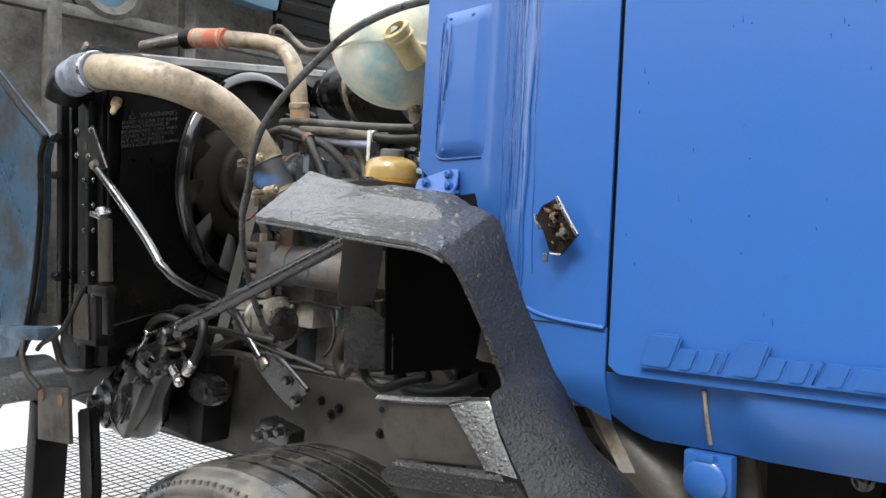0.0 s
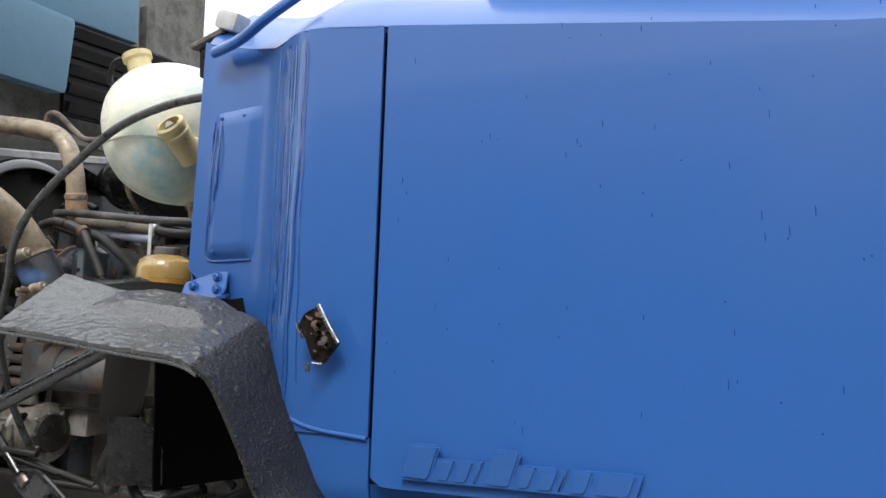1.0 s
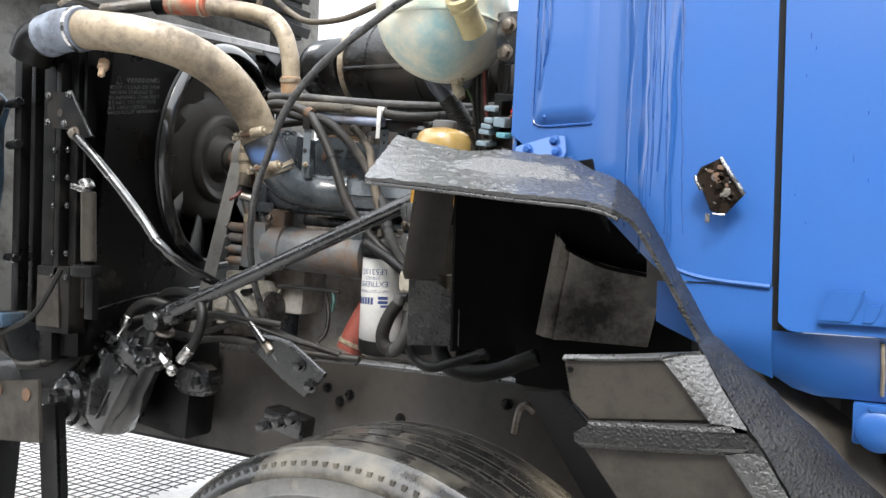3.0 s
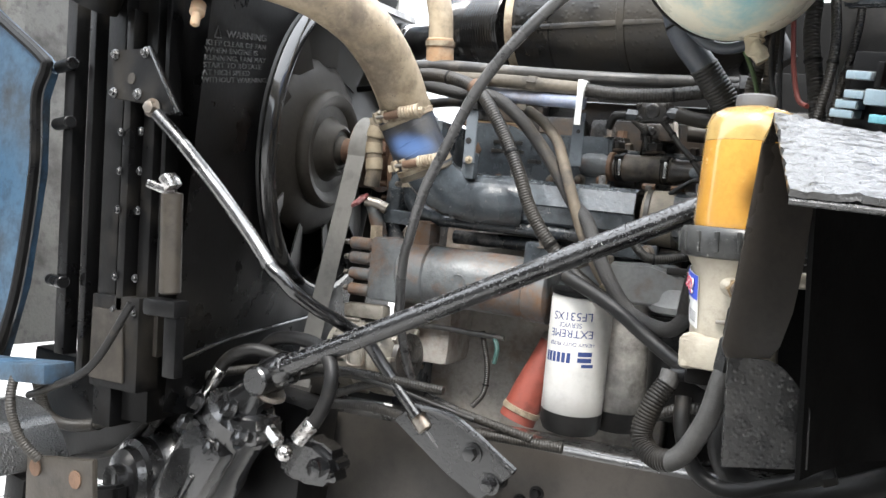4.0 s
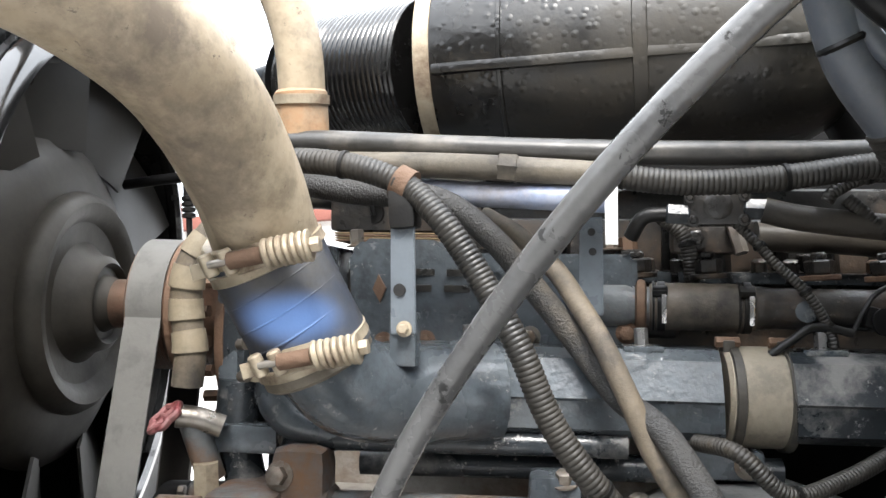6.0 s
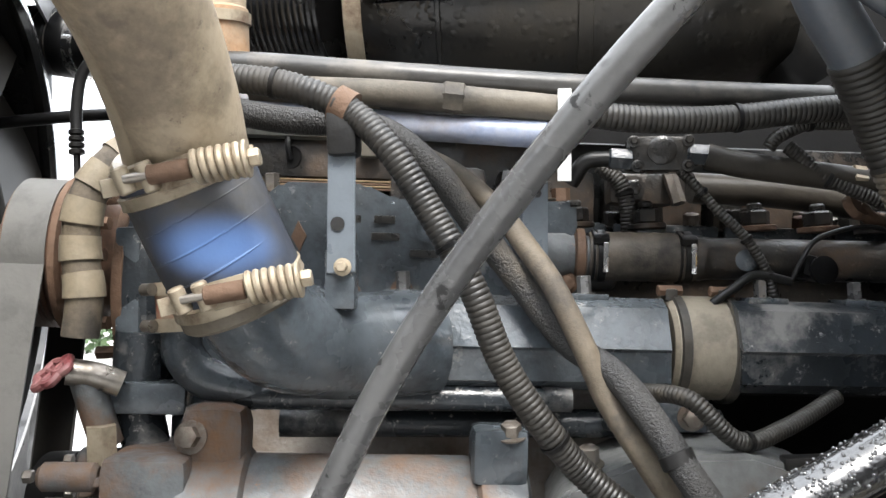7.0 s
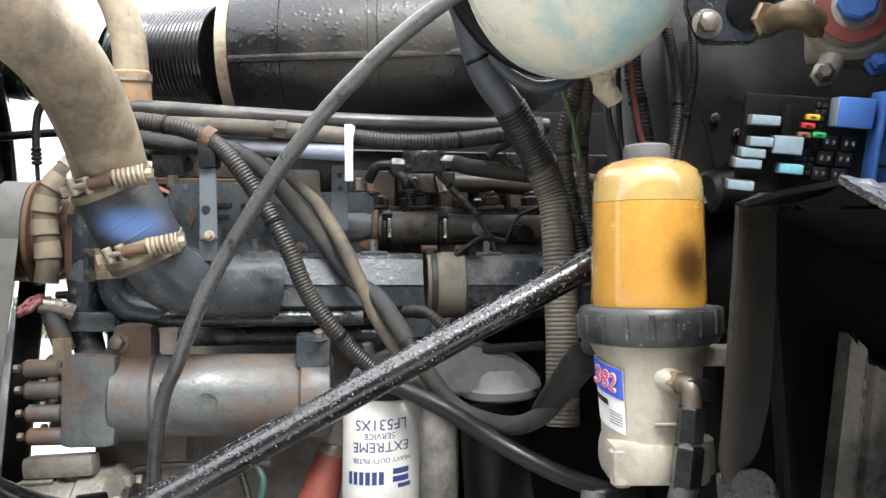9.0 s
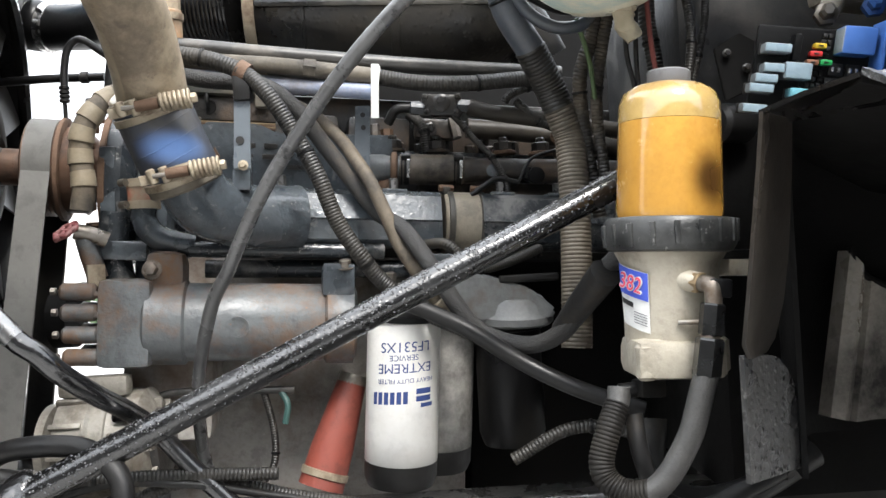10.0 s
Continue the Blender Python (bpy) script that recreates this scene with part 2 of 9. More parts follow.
FAR_RED = mat("red_brown_steel", (0.2, 0.065, 0.045), 0.7, other=(0.13, 0.05, 0.04), scale=1.5)
LEAF = mat("hedge_leaves", (0.06, 0.1, 0.04), 0.7, other=(0.03, 0.055, 0.02), scale=3)
LABEL_W = mat("white_label", (0.62, 0.62, 0.6), 0.45, amount=0.3, grime=0.25)
LABEL_B = mat("blue_label", (0.05, 0.09, 0.5), 0.45, amount=0.2)
LABEL_R = mat("red_label", (0.7, 0.07, 0.12), 0.45, amount=0.2)
SIDEWALL = mat("dusty_sidewall", (0.1, 0.097, 0.09), 0.5, other=(0.05, 0.048, 0.045), amount=0.7, scale=6, bump=0.2, stain=(0.2, 0.175, 0.14), stain_scale=9, stain_at=0.62)
DARK_WALL = mat("dark_added_wall", (0.06, 0.06, 0.057), 0.7, other=(0.04, 0.038, 0.035), scale=0.6, fine=9)
MESH_M = mat("galvanised_mesh", (0.1, 0.1, 0.1), 0.5, 0.4)




FUEL = mat("amber_diesel", (0.52, 0.28, 0.055), 0.14, other=(0.36, 0.17, 0.03), amount=0.75, scale=9, bump=0.03, coat=0.8, stain=(0.66, 0.42, 0.12), stain_scale=7, stain_at=0.64, stain_soft=0.1, grime=0.12)
BOWL = mat("yellowed_clear_bowl", (0.45, 0.31, 0.11), 0.12, other=(0.3, 0.19, 0.06), amount=0.8, scale=14, bump=0.05, coat=0.8, grime=0.25, fleck=(0.55, 0.42, 0.22), fleck_at=0.62, stain=(0.26, 0.15, 0.05), stain_scale=10, stain_at=0.6)


STAYROD = mat("bright_worn_rod", (0.2, 0.2, 0.2), 0.22, 0.8, other=(0.09, 0.088, 0.085), scale=18, bump=0.08, coat=0.3)
TUBE_G = mat("grey_dusty_tube", (0.07, 0.067, 0.063), 0.35, 0.1, other=(0.025, 0.024, 0.023), amount=0.8, scale=10, bump=0.1, stain=(0.17, 0.152, 0.13), stain_scale=7, stain_at=0.62, grime=0.55)
BLUE_TUBE = mat("faded_blue_tube", (0.19, 0.24, 0.37), 0.5, other=(0.4, 0.38, 0.36), amount=0.7, scale=9, bump=0.1, stain=(0.12, 0.09, 0.06), stain_scale=8, stain_at=0.58, grime=0.4)
RUBBER_GREY = mat("grey_black_braided_rubber", (0.035, 0.035, 0.036), 0.42, other=(0.075, 0.072, 0.066), amount=0.6, scale=12, fine=300, bump=0.3, grime=0.4)
GREY_HOSE = mat("grey_dusty_hose", (0.05, 0.06, 0.075), 0.42, other=(0.12, 0.11, 0.1), scale=12, bump=0.15, stain=(0.2, 0.16, 0.11), stain_scale=7, stain_at=0.64)
REDWIRE = mat("dirty_red_wire", (0.2, 0.05, 0.04), 0.6)
GREENWIRE = mat("dirty_green_wire", (0.08, 0.13, 0.05), 0.6)

HOOD_SIDE = mat("worn_blue_hood_paint", (0.024, 0.062, 0.11), 0.36, other=(0.06, 0.1, 0.14), amount=0.7, scale=4, bump=0.15, stain=(0.015, 0.018, 0.021), stain_scale=5, stain_at=0.54, grime=0.6)
SLEEVE_G = mat("pale_blue_grey_sleeve", (0.24, 0.27, 0.33), 0.4, other=(0.12, 0.14, 0.18), amount=0.7, scale=9, bump=0.2, stain=(0.06, 0.06, 0.065), stain_scale=9, stain_at=0.6)
WHITE_DIRTY = mat("soot_stained_white_paint", (0.62, 0.6, 0.56), 0.4, other=(0.35, 0.33, 0.3), amount=0.6, scale=7, bump=0.05, stain=(0.02, 0.019, 0.018), stain_scale=5, stain_at=0.49, stain_soft=0.12, grime=0.3)


def colour_cloud(m, at, size, dark):
    """A cloud of another colour round the place at, such as dust or soot."""
    nodes, link = m.node_tree.nodes, m.node_tree.links.new
    b = nodes["Principled BSDF"]
    was = b.inputs["Base Color"].links[0].from_socket
    co = nodes.new("ShaderNodeTexCoord")
    off = nodes.new("ShaderNodeVectorMath")
    off.operation = "SUBTRACT"
    link(co.outputs["Object"], off.inputs[0])
    off.inputs[1].default_value = at
    sc = nodes.new("ShaderNodeVectorMath")
    sc.operation = "DIVIDE"
    link(off.outputs[0], sc.inputs[0])
    sc.inputs[1].default_value = size
    ln = nodes.new("ShaderNodeVectorMath")
    ln.operation = "LENGTH"
    link(sc.outputs[0], ln.inputs[0])
    mr = nodes.new("ShaderNodeMapRange")
    mr.interpolation_type = "SMOOTHSTEP"
    mr.inputs[1].default_value, mr.inputs[2].default_value, mr.inputs[3].default_value, mr.inputs[4].default_value = 0.2, 1.0, 0.92, 0.0
    link(ln.outputs["Value"], mr.inputs[0])
    x = nodes.new("ShaderNodeMix")
    x.data_type = "RGBA"
    link(mr.outputs[0], x.inputs[0])
    link(was, x.inputs[6])
    x.inputs[7].default_value = (*dark, 1)
    link(x.outputs[2], b.inputs["Base Color"])


colour_cloud(TYRE, (0.29, 0.11, 0.87), (0.14, 0.12, 0.2), (0.2, 0.17, 0.125))
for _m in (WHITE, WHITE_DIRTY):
    colour_cloud(_m, (-0.02, 0.01, 0.0), (0.16, 0.16, 0.105), (0.012, 0.011, 0.01))
# brighter blue patch low on the near side of the dark sleeve
colour_cloud(BLUE_HOSE, (0.028, -0.07, -0.034), (0.06, 0.075, 0.03), (0.12, 0.23, 0.5))
# dark brown patch on the near side of the diesel bowl
colour_cloud(FUEL, (0.033, -0.052, 0.224), (0.038, 0.055, 0.048), (0.035, 0.014, 0.006))
CREAM_CLOTH = mat("cream_cloth_tape", (0.42, 0.37, 0.27), 0.8, other=(0.28, 0.23, 0.15), scale=40, bump=0.4)
RAIN = mat("clear_rain_drop", (0.05, 0.05, 0.052), 0.05, amount=0.1, bump=0.0, coat=0.5, spec=0.6, grime=0.0)

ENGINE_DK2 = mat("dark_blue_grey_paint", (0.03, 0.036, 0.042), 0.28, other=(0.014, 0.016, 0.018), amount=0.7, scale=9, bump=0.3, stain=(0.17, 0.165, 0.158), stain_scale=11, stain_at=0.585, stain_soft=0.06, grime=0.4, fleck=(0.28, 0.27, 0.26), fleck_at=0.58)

LOOM_DUST = mat("dust_caked_loom", (0.15, 0.125, 0.092), 0.6, other=(0.045, 0.038, 0.03), amount=0.8, scale=7, bump=0.15, stain=(0.02, 0.018, 0.016), stain_scale=9, stain_at=0.6)

# ---- building helpers ----
def thing(name, label, category, at=(0, 0, 0), group="", kind=""):
    ob = new(name)
    ob.empty_display_size = 0.05
    ob.location = at
    return tagged(ob, label, category, group, kind)


def finish(bm, smooth=True, angle=40):
    bmesh.ops.recalc_face_normals(bm, faces=bm.faces)
    if smooth:
        for f in bm.faces:
            f.smooth = True
        for e in bm.edges:
            if len(e.link_faces) == 2 and e.calc_face_angle(0) > radians(angle):
                e.smooth = False


def part(name, bm, material, parent=None, label="", smooth=True, angle=40):
    """One mesh object under a thing or a part; the bmesh is in world metres."""
    finish(bm, smooth, angle)
    me = bpy.data.meshes.new(name)
    bm.to_mesh(me)
    bm.free()
    me.materials.append(material)
    ob = new(name, me)
    if parent:
        ob.parent = parent
        at = Vector(parent.location)
        up = parent.parent
        while up:
            at += Vector(up.location)
            up = up.parent
        me.transform(Matrix.Translation(-at))
    if label:
        ob["label"] = label
    return ob


def solid(name, bm, material, label, category, group="", kind="", smooth=True):
    ob = part(name, bm, material, smooth=smooth)
    return tagged(ob, label, category, group, kind)


def spline(pts, n):
    """n+1 points a span on a smooth line through pts."""
    pts = [Vector(p) for p in pts]
    if len(pts) == 2:
        return [pts[0].lerp(pts[1], i / n) for i in range(n + 1)]
    ext = [pts[0] * 2 - pts[1], *pts, pts[-1] * 2 - pts[-2]]
    out = []
    for i in range(1, len(ext) - 2):
        a, b, c, d = ext[i - 1:i + 3]
        for k in range(n):
            t = k / n
            out.append(0.5 * (2 * b + (c - a) * t + (2 * a - 5 * b + 4 * c - d) * t * t + (3 * b - a - 3 * c + d) * t ** 3))
    out.append(pts[-1])
    return out


def even(line, step):
    """Points along a line at even steps."""
    out, left = [line[0].copy()], step
    for a, b in zip(line, line[1:]):
        seg = (b - a).length
        pos = 0.0
        while seg - pos >= left:
            pos += left
            out.append(a.lerp(b, pos / seg))
            left = step
        left -= seg - pos
    return out


def tube(pts, r, seg=14, n=8, bm=None, rib=0.0, pitch=0.006, cap=True, flat=1.0):
    """A pipe along a smooth line; r is one radius or one at each end; rib gives it corrugations of that depth."""
    bm = bm or bmesh.new()
    line = spline(pts, n)
    if rib:
        line = even(spline(pts, 16), pitch / 3)
    total = max(len(line) - 1, 1)
    rings, side = [], None
    for i, p in enumerate(line):
        d = (line[min(i + 1, total)] - line[max(i - 1, 0)]).normalized()
        if side is None:
            side = d.orthogonal().normalized()
        side = (side - d * side.dot(d)).normalized()
        up = d.cross(side)
        rr = r if not isinstance(r, (tuple, list)) else r[0] + (r[1] - r[0]) * i / total
        if rib and i % 3 == 0:
            rr -= rib
        rings.append([bm.verts.new(p + (side * math.cos(a) + up * math.sin(a) * flat) * rr) for a in (2 * math.pi * k / seg for k in range(seg))])
    for a, b in zip(rings, rings[1:]):
        for k in range(seg):
            bm.faces.new((a[k], a[(k + 1) % seg], b[(k + 1) % seg], b[k]))
    if cap:
        bm.faces.new(rings[0][::-1]), bm.faces.new(rings[-1])
    return bm


def box(c, s, rot=(0, 0, 0), bev=0.004, bm=None):
    bm2 = bmesh.new()
    bmesh.ops.create_cube(bm2, size=1.0, matrix=Matrix.Diagonal((*s, 1)))
    if bev:
        bmesh.ops.bevel(bm2, geom=list(bm2.edges), offset=min(bev, min(s) * 0.3), segments=2, affect="EDGES", profile=0.6)
    bm2.transform(pose(*c, *rot))
    return joined(bm, bm2)


def joined(bm, other):
    if bm is None:
        return other
    me = bpy.data.meshes.new("tmp")
    other.to_mesh(me)
    other.free()
    bm.from_mesh(me)
    bpy.data.meshes.remove(me)
    return bm


def lathe(profile, p0, axis, seg=32, bm=None):
    """Turns (radius, distance along the axis) about the axis from p0."""
    bm2 = bmesh.new()
    rings = []
    for r, h in profile:
        rings.append([bm2.verts.new((max(r, 1e-4) * math.cos(2 * math.pi * k / seg), max(r, 1e-4) * math.sin(2 * math.pi * k / seg), h)) for k in range(seg)])
    for a, b in zip(rings, rings[1:]):
        for k in range(seg):
            bm2.faces.new((a[k], a[(k + 1) % seg], b[(k + 1) % seg], b[k]))
    if profile[0] != profile[-1]:
        bm2.faces.new(rings[0][::-1]), bm2.faces.new(rings[-1])
    bm2.transform(Matrix.Translation(p0) @ Vector(axis).to_track_quat("Z", "Y").to_matrix().to_4x4())
    return joined(bm, bm2)


def rod(p0, p1, r, r1=None, seg=16, bm=None, bev=0.0):
    d = Vector(p1) - Vector(p0)
    L = d.length
    r1 = r if r1 is None else r1
    prof = [(r - bev, 0), (r, bev), (r1, L - bev), (r1 - bev, L)] if bev else [(r, 0), (r1, L)]
    return lathe(prof, p0, d, seg, bm)


def plate(poly, axis, at, thick, bm=None, bev=0.0):
    """A flat plate: poly in the two other axes, from at to at + thick along the axis."""
    bm2 = bmesh.new()
    def place(u, v, w):
        return {"x": (w, u, v), "y": (u, w, v), "z": (u, v, w)}[axis]
    lo = [bm2.verts.new(place(u, v, at)) for u, v in poly]
    hi = [bm2.verts.new(place(u, v, at + thick)) for u, v in poly]
    bm2.faces.new(lo), bm2.faces.new(hi[::-1])
    n = len(poly)
    for i in range(n):
        bm2.faces.new((lo[i], lo[(i + 1) % n], hi[(i + 1) % n], hi[i]))
    if bev:
        bmesh.ops.recalc_face_normals(bm2, faces=bm2.faces)
        bmesh.ops.bevel(bm2, geom=list(bm2.edges), offset=bev, segments=2, affect="EDGES")
    return joined(bm, bm2)


def sheet(rows, thick, bm=None):
    """A curved sheet through rows of points, thickened along its normals."""
    bm2 = bmesh.new()
    vs = [[bm2.verts.new(p) for p in row] for row in rows]
    for a, b in zip(vs, vs[1:]):
        for i in range(len(a) - 1):
            bm2.faces.new((a[i], a[i + 1], b[i + 1], b[i]))
    bm2.normal_update()
    bmesh.ops.solidify(bm2, geom=list(bm2.faces), thickness=thick)
    return joined(bm, bm2)


def bolt(p, axis, r=0.008, h=0.007, bm=None):
    """A hexagon head on a washer."""
    bm = lathe([(r * 1.5, 0), (r * 1.5, 0.0015), (r * 1.1, 0.002)], p, axis, 16, bm)
    a = Vector(axis).normalized()
    return lathe([(r, 0.0015), (r, h), (r * 0.8, h + 0.001)], Vector(p), a, 6, bm)


def text_mesh(words, size, m, material, name, parent, depth=0.0006, label="", left=False):
    """Raised or printed letters in the built-in font, laid by the matrix m (x along the line, z off the surface)."""
    cu = bpy.data.curves.new("letters", "FONT")
    cu.body, cu.size, cu.extrude, cu.align_x, cu.align_y = words, size, depth, "LEFT" if left else "CENTER", "CENTER"
    tmp = new("letters", cu)
    bpy.context.view_layer.update()
    me = bpy.data.meshes.new_from_object(tmp.evaluated_get(bpy.context.evaluated_depsgraph_get()))
    bpy.data.objects.remove(tmp)
    me.transform(m)
    bm = bmesh.new()
    bm.from_mesh(me)
    bpy.data.meshes.remove(me)
    return part(name, bm, material, parent, label, smooth=False)


def placed(build, d):
    """Builds a group of things and sets it over by d."""
    before = set(bpy.data.objects)
    build()
    for ob in bpy.data.objects:
        if ob not in before and not ob.parent:
            ob.location += Vector(d)


def slope(x):
    """How far the engine, which falls towards the cab, lies below its height at x = -1.25."""
    return -0.068 * (x + 1.25)


def ev(x, y, z):
    return (x, y + 0.14 * (x + 1.25), z + slope(x))


ETILT = 3.9
EYAW = 8.0
EX = Vector((1, 0.14, -0.068)).normalized()

# ---- the ground and the distance ----
bm = bmesh.new()
bmesh.ops.create_grid(bm, x_segments=40, y_segments=40, size=400)
solid("ground", bm, CONCRETE, "pale wet concrete yard under the truck", "ground", kind="structure")


def far_building():
    b = thing("warehouse", "low white rendered warehouse across the yard with a red-brown roof edge", "building", (-20, 30, 0))
    part("wall", box((-24, 30, 2.2), (34, 6, 4.4), bev=0.03), FAR_WHITE, b)
    part("roof", box((-24, 30, 4.6), (35, 7, 0.5), bev=0.05), FAR_RED, b)
    for i in range(7):
        w = part("window", box((-38 + i * 4.6, 26.95, 2.4), (1.8, 0.12, 1.2), bev=0.01), BLACK, b)
        part("sill", box((-38 + i * 4.6, 26.9, 1.75), (2.0, 0.3, 0.08), bev=0.01), CONCRETE, w)


far_building()


def unseen_wall(name, c, s, m, label):
    b = thing(name, label, "building", (c[0], c[1], 0))
    part("wall", box(c, s, bev=0.05), m, b)
    part("coping", box((c[0], c[1], c[2] + s[2] / 2 + 0.1), (s[0] + 0.3, s[1] + 0.3, 0.2), bev=0.03), CONCRETE, b)


# walls out of view, added so upright black surfaces reflect something dark
unseen_wall("workshop", (-2, -9.5, 2.7), (46, 2, 5.4), DARK_WALL, "plain dark wall out of view, added to darken reflections and close the yard")
unseen_wall("workshop", (19, 4, 2.4), (2, 34, 4.8), DARK_WALL, "plain dark wall out of view, added to darken reflections and close the yard")


def hedge():
    rnd = random.Random(4)
    bm = bmesh.new()
    for _ in range(2600):
        c = Vector((rnd.uniform(-34, -6), rnd.uniform(21, 22.4), rnd.uniform(0.05, 1.1) + 0.4 * noise.noise((rnd.random() * 9, 0, 0))))
        a = Vector((rnd.uniform(-1, 1), rnd.uniform(-1, 1), rnd.uniform(-1, 1))).normalized() * 0.14
        b = a.orthogonal().normalized() * 0.1
        bm.faces.new([bm.verts.new(c + v) for v in (a, b, -a, -b)])
    solid("hedge", bm, LEAF, "loose green hedge along the far side of the yard", "hedge", kind="stuff", smooth=False)


hedge()


# ---- cab ----
def cab_y(x, z):
    """The outer skin of the cab's side."""
    y = -1.0 + 0.092 * (z - 1.22) + 0.04 * max(x, 0)
    u = min(max((-0.13 - x) / 0.17, 0), 1)
    return y + 0.09 * u * u * (3 - 2 * u) + 0.02 * min(max((-0.28 - x) / 0.16, 0), 1)


def cab_top(x):
    """The height of the crease under the windows."""
    u = max(-0.1 - x, 0)
    return 1.822 - 0.15 * min(max(x, -0.1), 0.6) + 0.05 * u + 0.4 * u * u


def skin(x0, x1, z0, z1, nx, nz, off=0.0, thick=0.004, round_x=None, bm=None, low=None):
    rows = []
    for i in range(nx + 1):
        x = x0 + (x1 - x0) * i / nx
        zl = low(x) if low else z0
        rows.append([(x, cab_y(x, zl + (z1 - zl) * k / nz) + off, zl + (z1 - zl) * k / nz) for k in range(nz + 1)])
    return sheet(rows, thick, bm)


def cab():
    c = thing("truck", "blue painted truck with a water-streaked cab side and open engine bay", "truck", (0.4, 0, 0.9))
    # cowl side ahead of the door
    def low(x):
        return 1.205 if x > -0.09 else 1.205 + (-0.09 - x) * 0.9
    bm = bmesh.new()
    xs = [-0.452 + 0.446 * i / 24 for i in range(25)]
    rows = []
    for x in xs:
        z0 = 1.264 + max(0, -0.14 - x) * 0.75
        rows.append([(x, cab_y(x, z), z) for z in (z0 + (cab_top(x) - z0) * k / 16 for k in range(17))])
    bm = sheet(rows, 0.004)
    cowl = part("cowl_panel", bm, BLUE, c)
    part("cowl_front_edge", sheet([[(-0.443, cab_y(-0.443, z), z), (-0.450, cab_y(-0.443, z) + 0.008, z), (-0.445, cab_y(-0.443, z) + 0.03, z)] for z in (1.47, 1.6, 1.75, 1.87)], 0.004), BLUE, c)
    # pressed rectangle in the cowl
    rows = []
    x0, x1, z0, z1 = -0.413, -0.29, 1.508, 1.768
    for i in range(13):
        x = x0 + (x1 - x0) * i / 12
        row = []
        for k in range(25):
            z = z0 + (z1 - z0) * k / 24
            e = min(min(i, 12 - i) / 2.0, min(k, 24 - k) / 2.0, 1)
            row.append((x, cab_y(x, z) + 0.001 - 0.012 * e, z))
        rows.append(row)
    part("pressed_panel", sheet(rows, 0.003), BLUE, c)
    # top ledge and the bead along it
    rows = []
    for i in range(31):
        x = -0.443 + i * 0.06
        zt = cab_top(x)
        y = cab_y(x, zt)
        rows.append([(x, y - 0.002, zt - 0.004), (x, y + 0.01, zt + 0.01), (x, y + 0.05, zt + 0.045), (x, y + 0.11, zt + 0.085), (x, y + 0.3, zt + 0.1)])
    part("cowl_top", sheet(rows, 0.004), BLUE, c)
    part("cowl_bead", tube([(-0.40, -0.862, 1.87), (-0.33, -0.88, 1.875), (-0.26, -0.89, 1.9), (-0.2, -0.87, 1.94)], 0.013, 12, flat=0.7), BLUE, c)
    # piece below the seam, ahead of the door, and the rocker under it
    rows = []
    for i in range(13):
        x = -0.16 + 0.155 * i / 12
        z0 = 1.125 + max(0, (0.03 - x)) * 0.42
        zt = 1.262
        rows.append([(x, cab_y(x, z) + 0.003 + 0.03 * max(0, (1.19 - z) / 0.07), z) for z in (z0 + (zt - z0) * k / 6 for k in range(7))])
    part("lower_cowl", sheet(rows, 0.004), BLUE, c)
    rows = []
    for i in range(61):
        x = -0.07 + 1.75 * i / 60
        z0 = 1.118 + max(0, (0.03 - x)) * 0.6
        s = 0.012 if x > 0.18 else 0.0
        rows.append([(x, cab_y(x, 1.2) + 0.006 - s * 0.5, 1.203), (x, cab_y(x, 1.2) + 0.01 - s, 1.185), (x, cab_y(x, 1.2) + 0.018 - s, 1.15), (x, cab_y(x, 1.2) + 0.034 - s * 0.6, z0), (x, cab_y(x, 1.2) + 0.075, z0 - 0.002)])
    part("rocker_panel", sheet(rows, 0.004), BLUE, c)
    part("rocker_seam", tube([(0.1255, cab_y(0.125, 1.2) + 0.0035, 1.197), (0.126, cab_y(0.125, 1.2) + 0.0115, 1.16), (0.125, cab_y(0.125, 1.2) + 0.025, 1.128)], 0.0028, 8), CLAMP, c)
    part("cowl_seam", tube([(-0.145, cab_y(-0.145, 1.28) - 0.002, 1.286), (-0.115, cab_y(-0.115, 1.275) - 0.003, 1.274), (-0.075, cab_y(-0.075, 1.27) - 0.003, 1.267), (-0.008, cab_y(0, 1.265) - 0.003, 1.262)], 0.0035, 8), BLUE, c)
    # body behind the skin
    part("door_pillar", sheet([[(x, cab_y(x, z) + 0.02, z) for z in (1.2, 1.5, 1.82)] for x in (-0.03, 0.0, 0.03)], 0.004), SOOT, c)
    part("cowl_lining", sheet([[(x, cab_y(x, z) + 0.018, z) for z in (1.45, 1.6, 1.82)] for x in (-0.43, -0.35, -0.25, -0.15, -0.05)], 0.006), BLACK, c)
    part("body", box((0.86, 0.02, 1.6), (1.5, 1.8, 0.7), bev=0.03), BLUE, c)
    part("roof", box((0.86, 0.05, 2.15), (1.5, 1.5, 0.5), bev=0.08), BLUE, c)
    part("firewall", box((-0.2, 0.0, 1.52), (0.05, 1.66, 0.62), bev=0.01), FIREWALL, c)
    part("floor", box((0.75, 0.0, 1.16), (1.7, 1.7, 0.08), bev=0.01), BLACK, c)
    # fixing bracket on the cowl's foot
    bm = plate([(-0.429, 1.434), (-0.34, 1.45), (-0.337, 1.462), (-0.346, 1.49), (-0.365, 1.492), (-0.40, 1.482), (-0.43, 1.474)], "y", -0.888, 0.004, bev=0.0012)
    for v in bm.verts:
        v.co.y -= max(0, 1.49 - v.co.z) * 0.55
    br = part("foot_bracket", bm, BLUE, c)
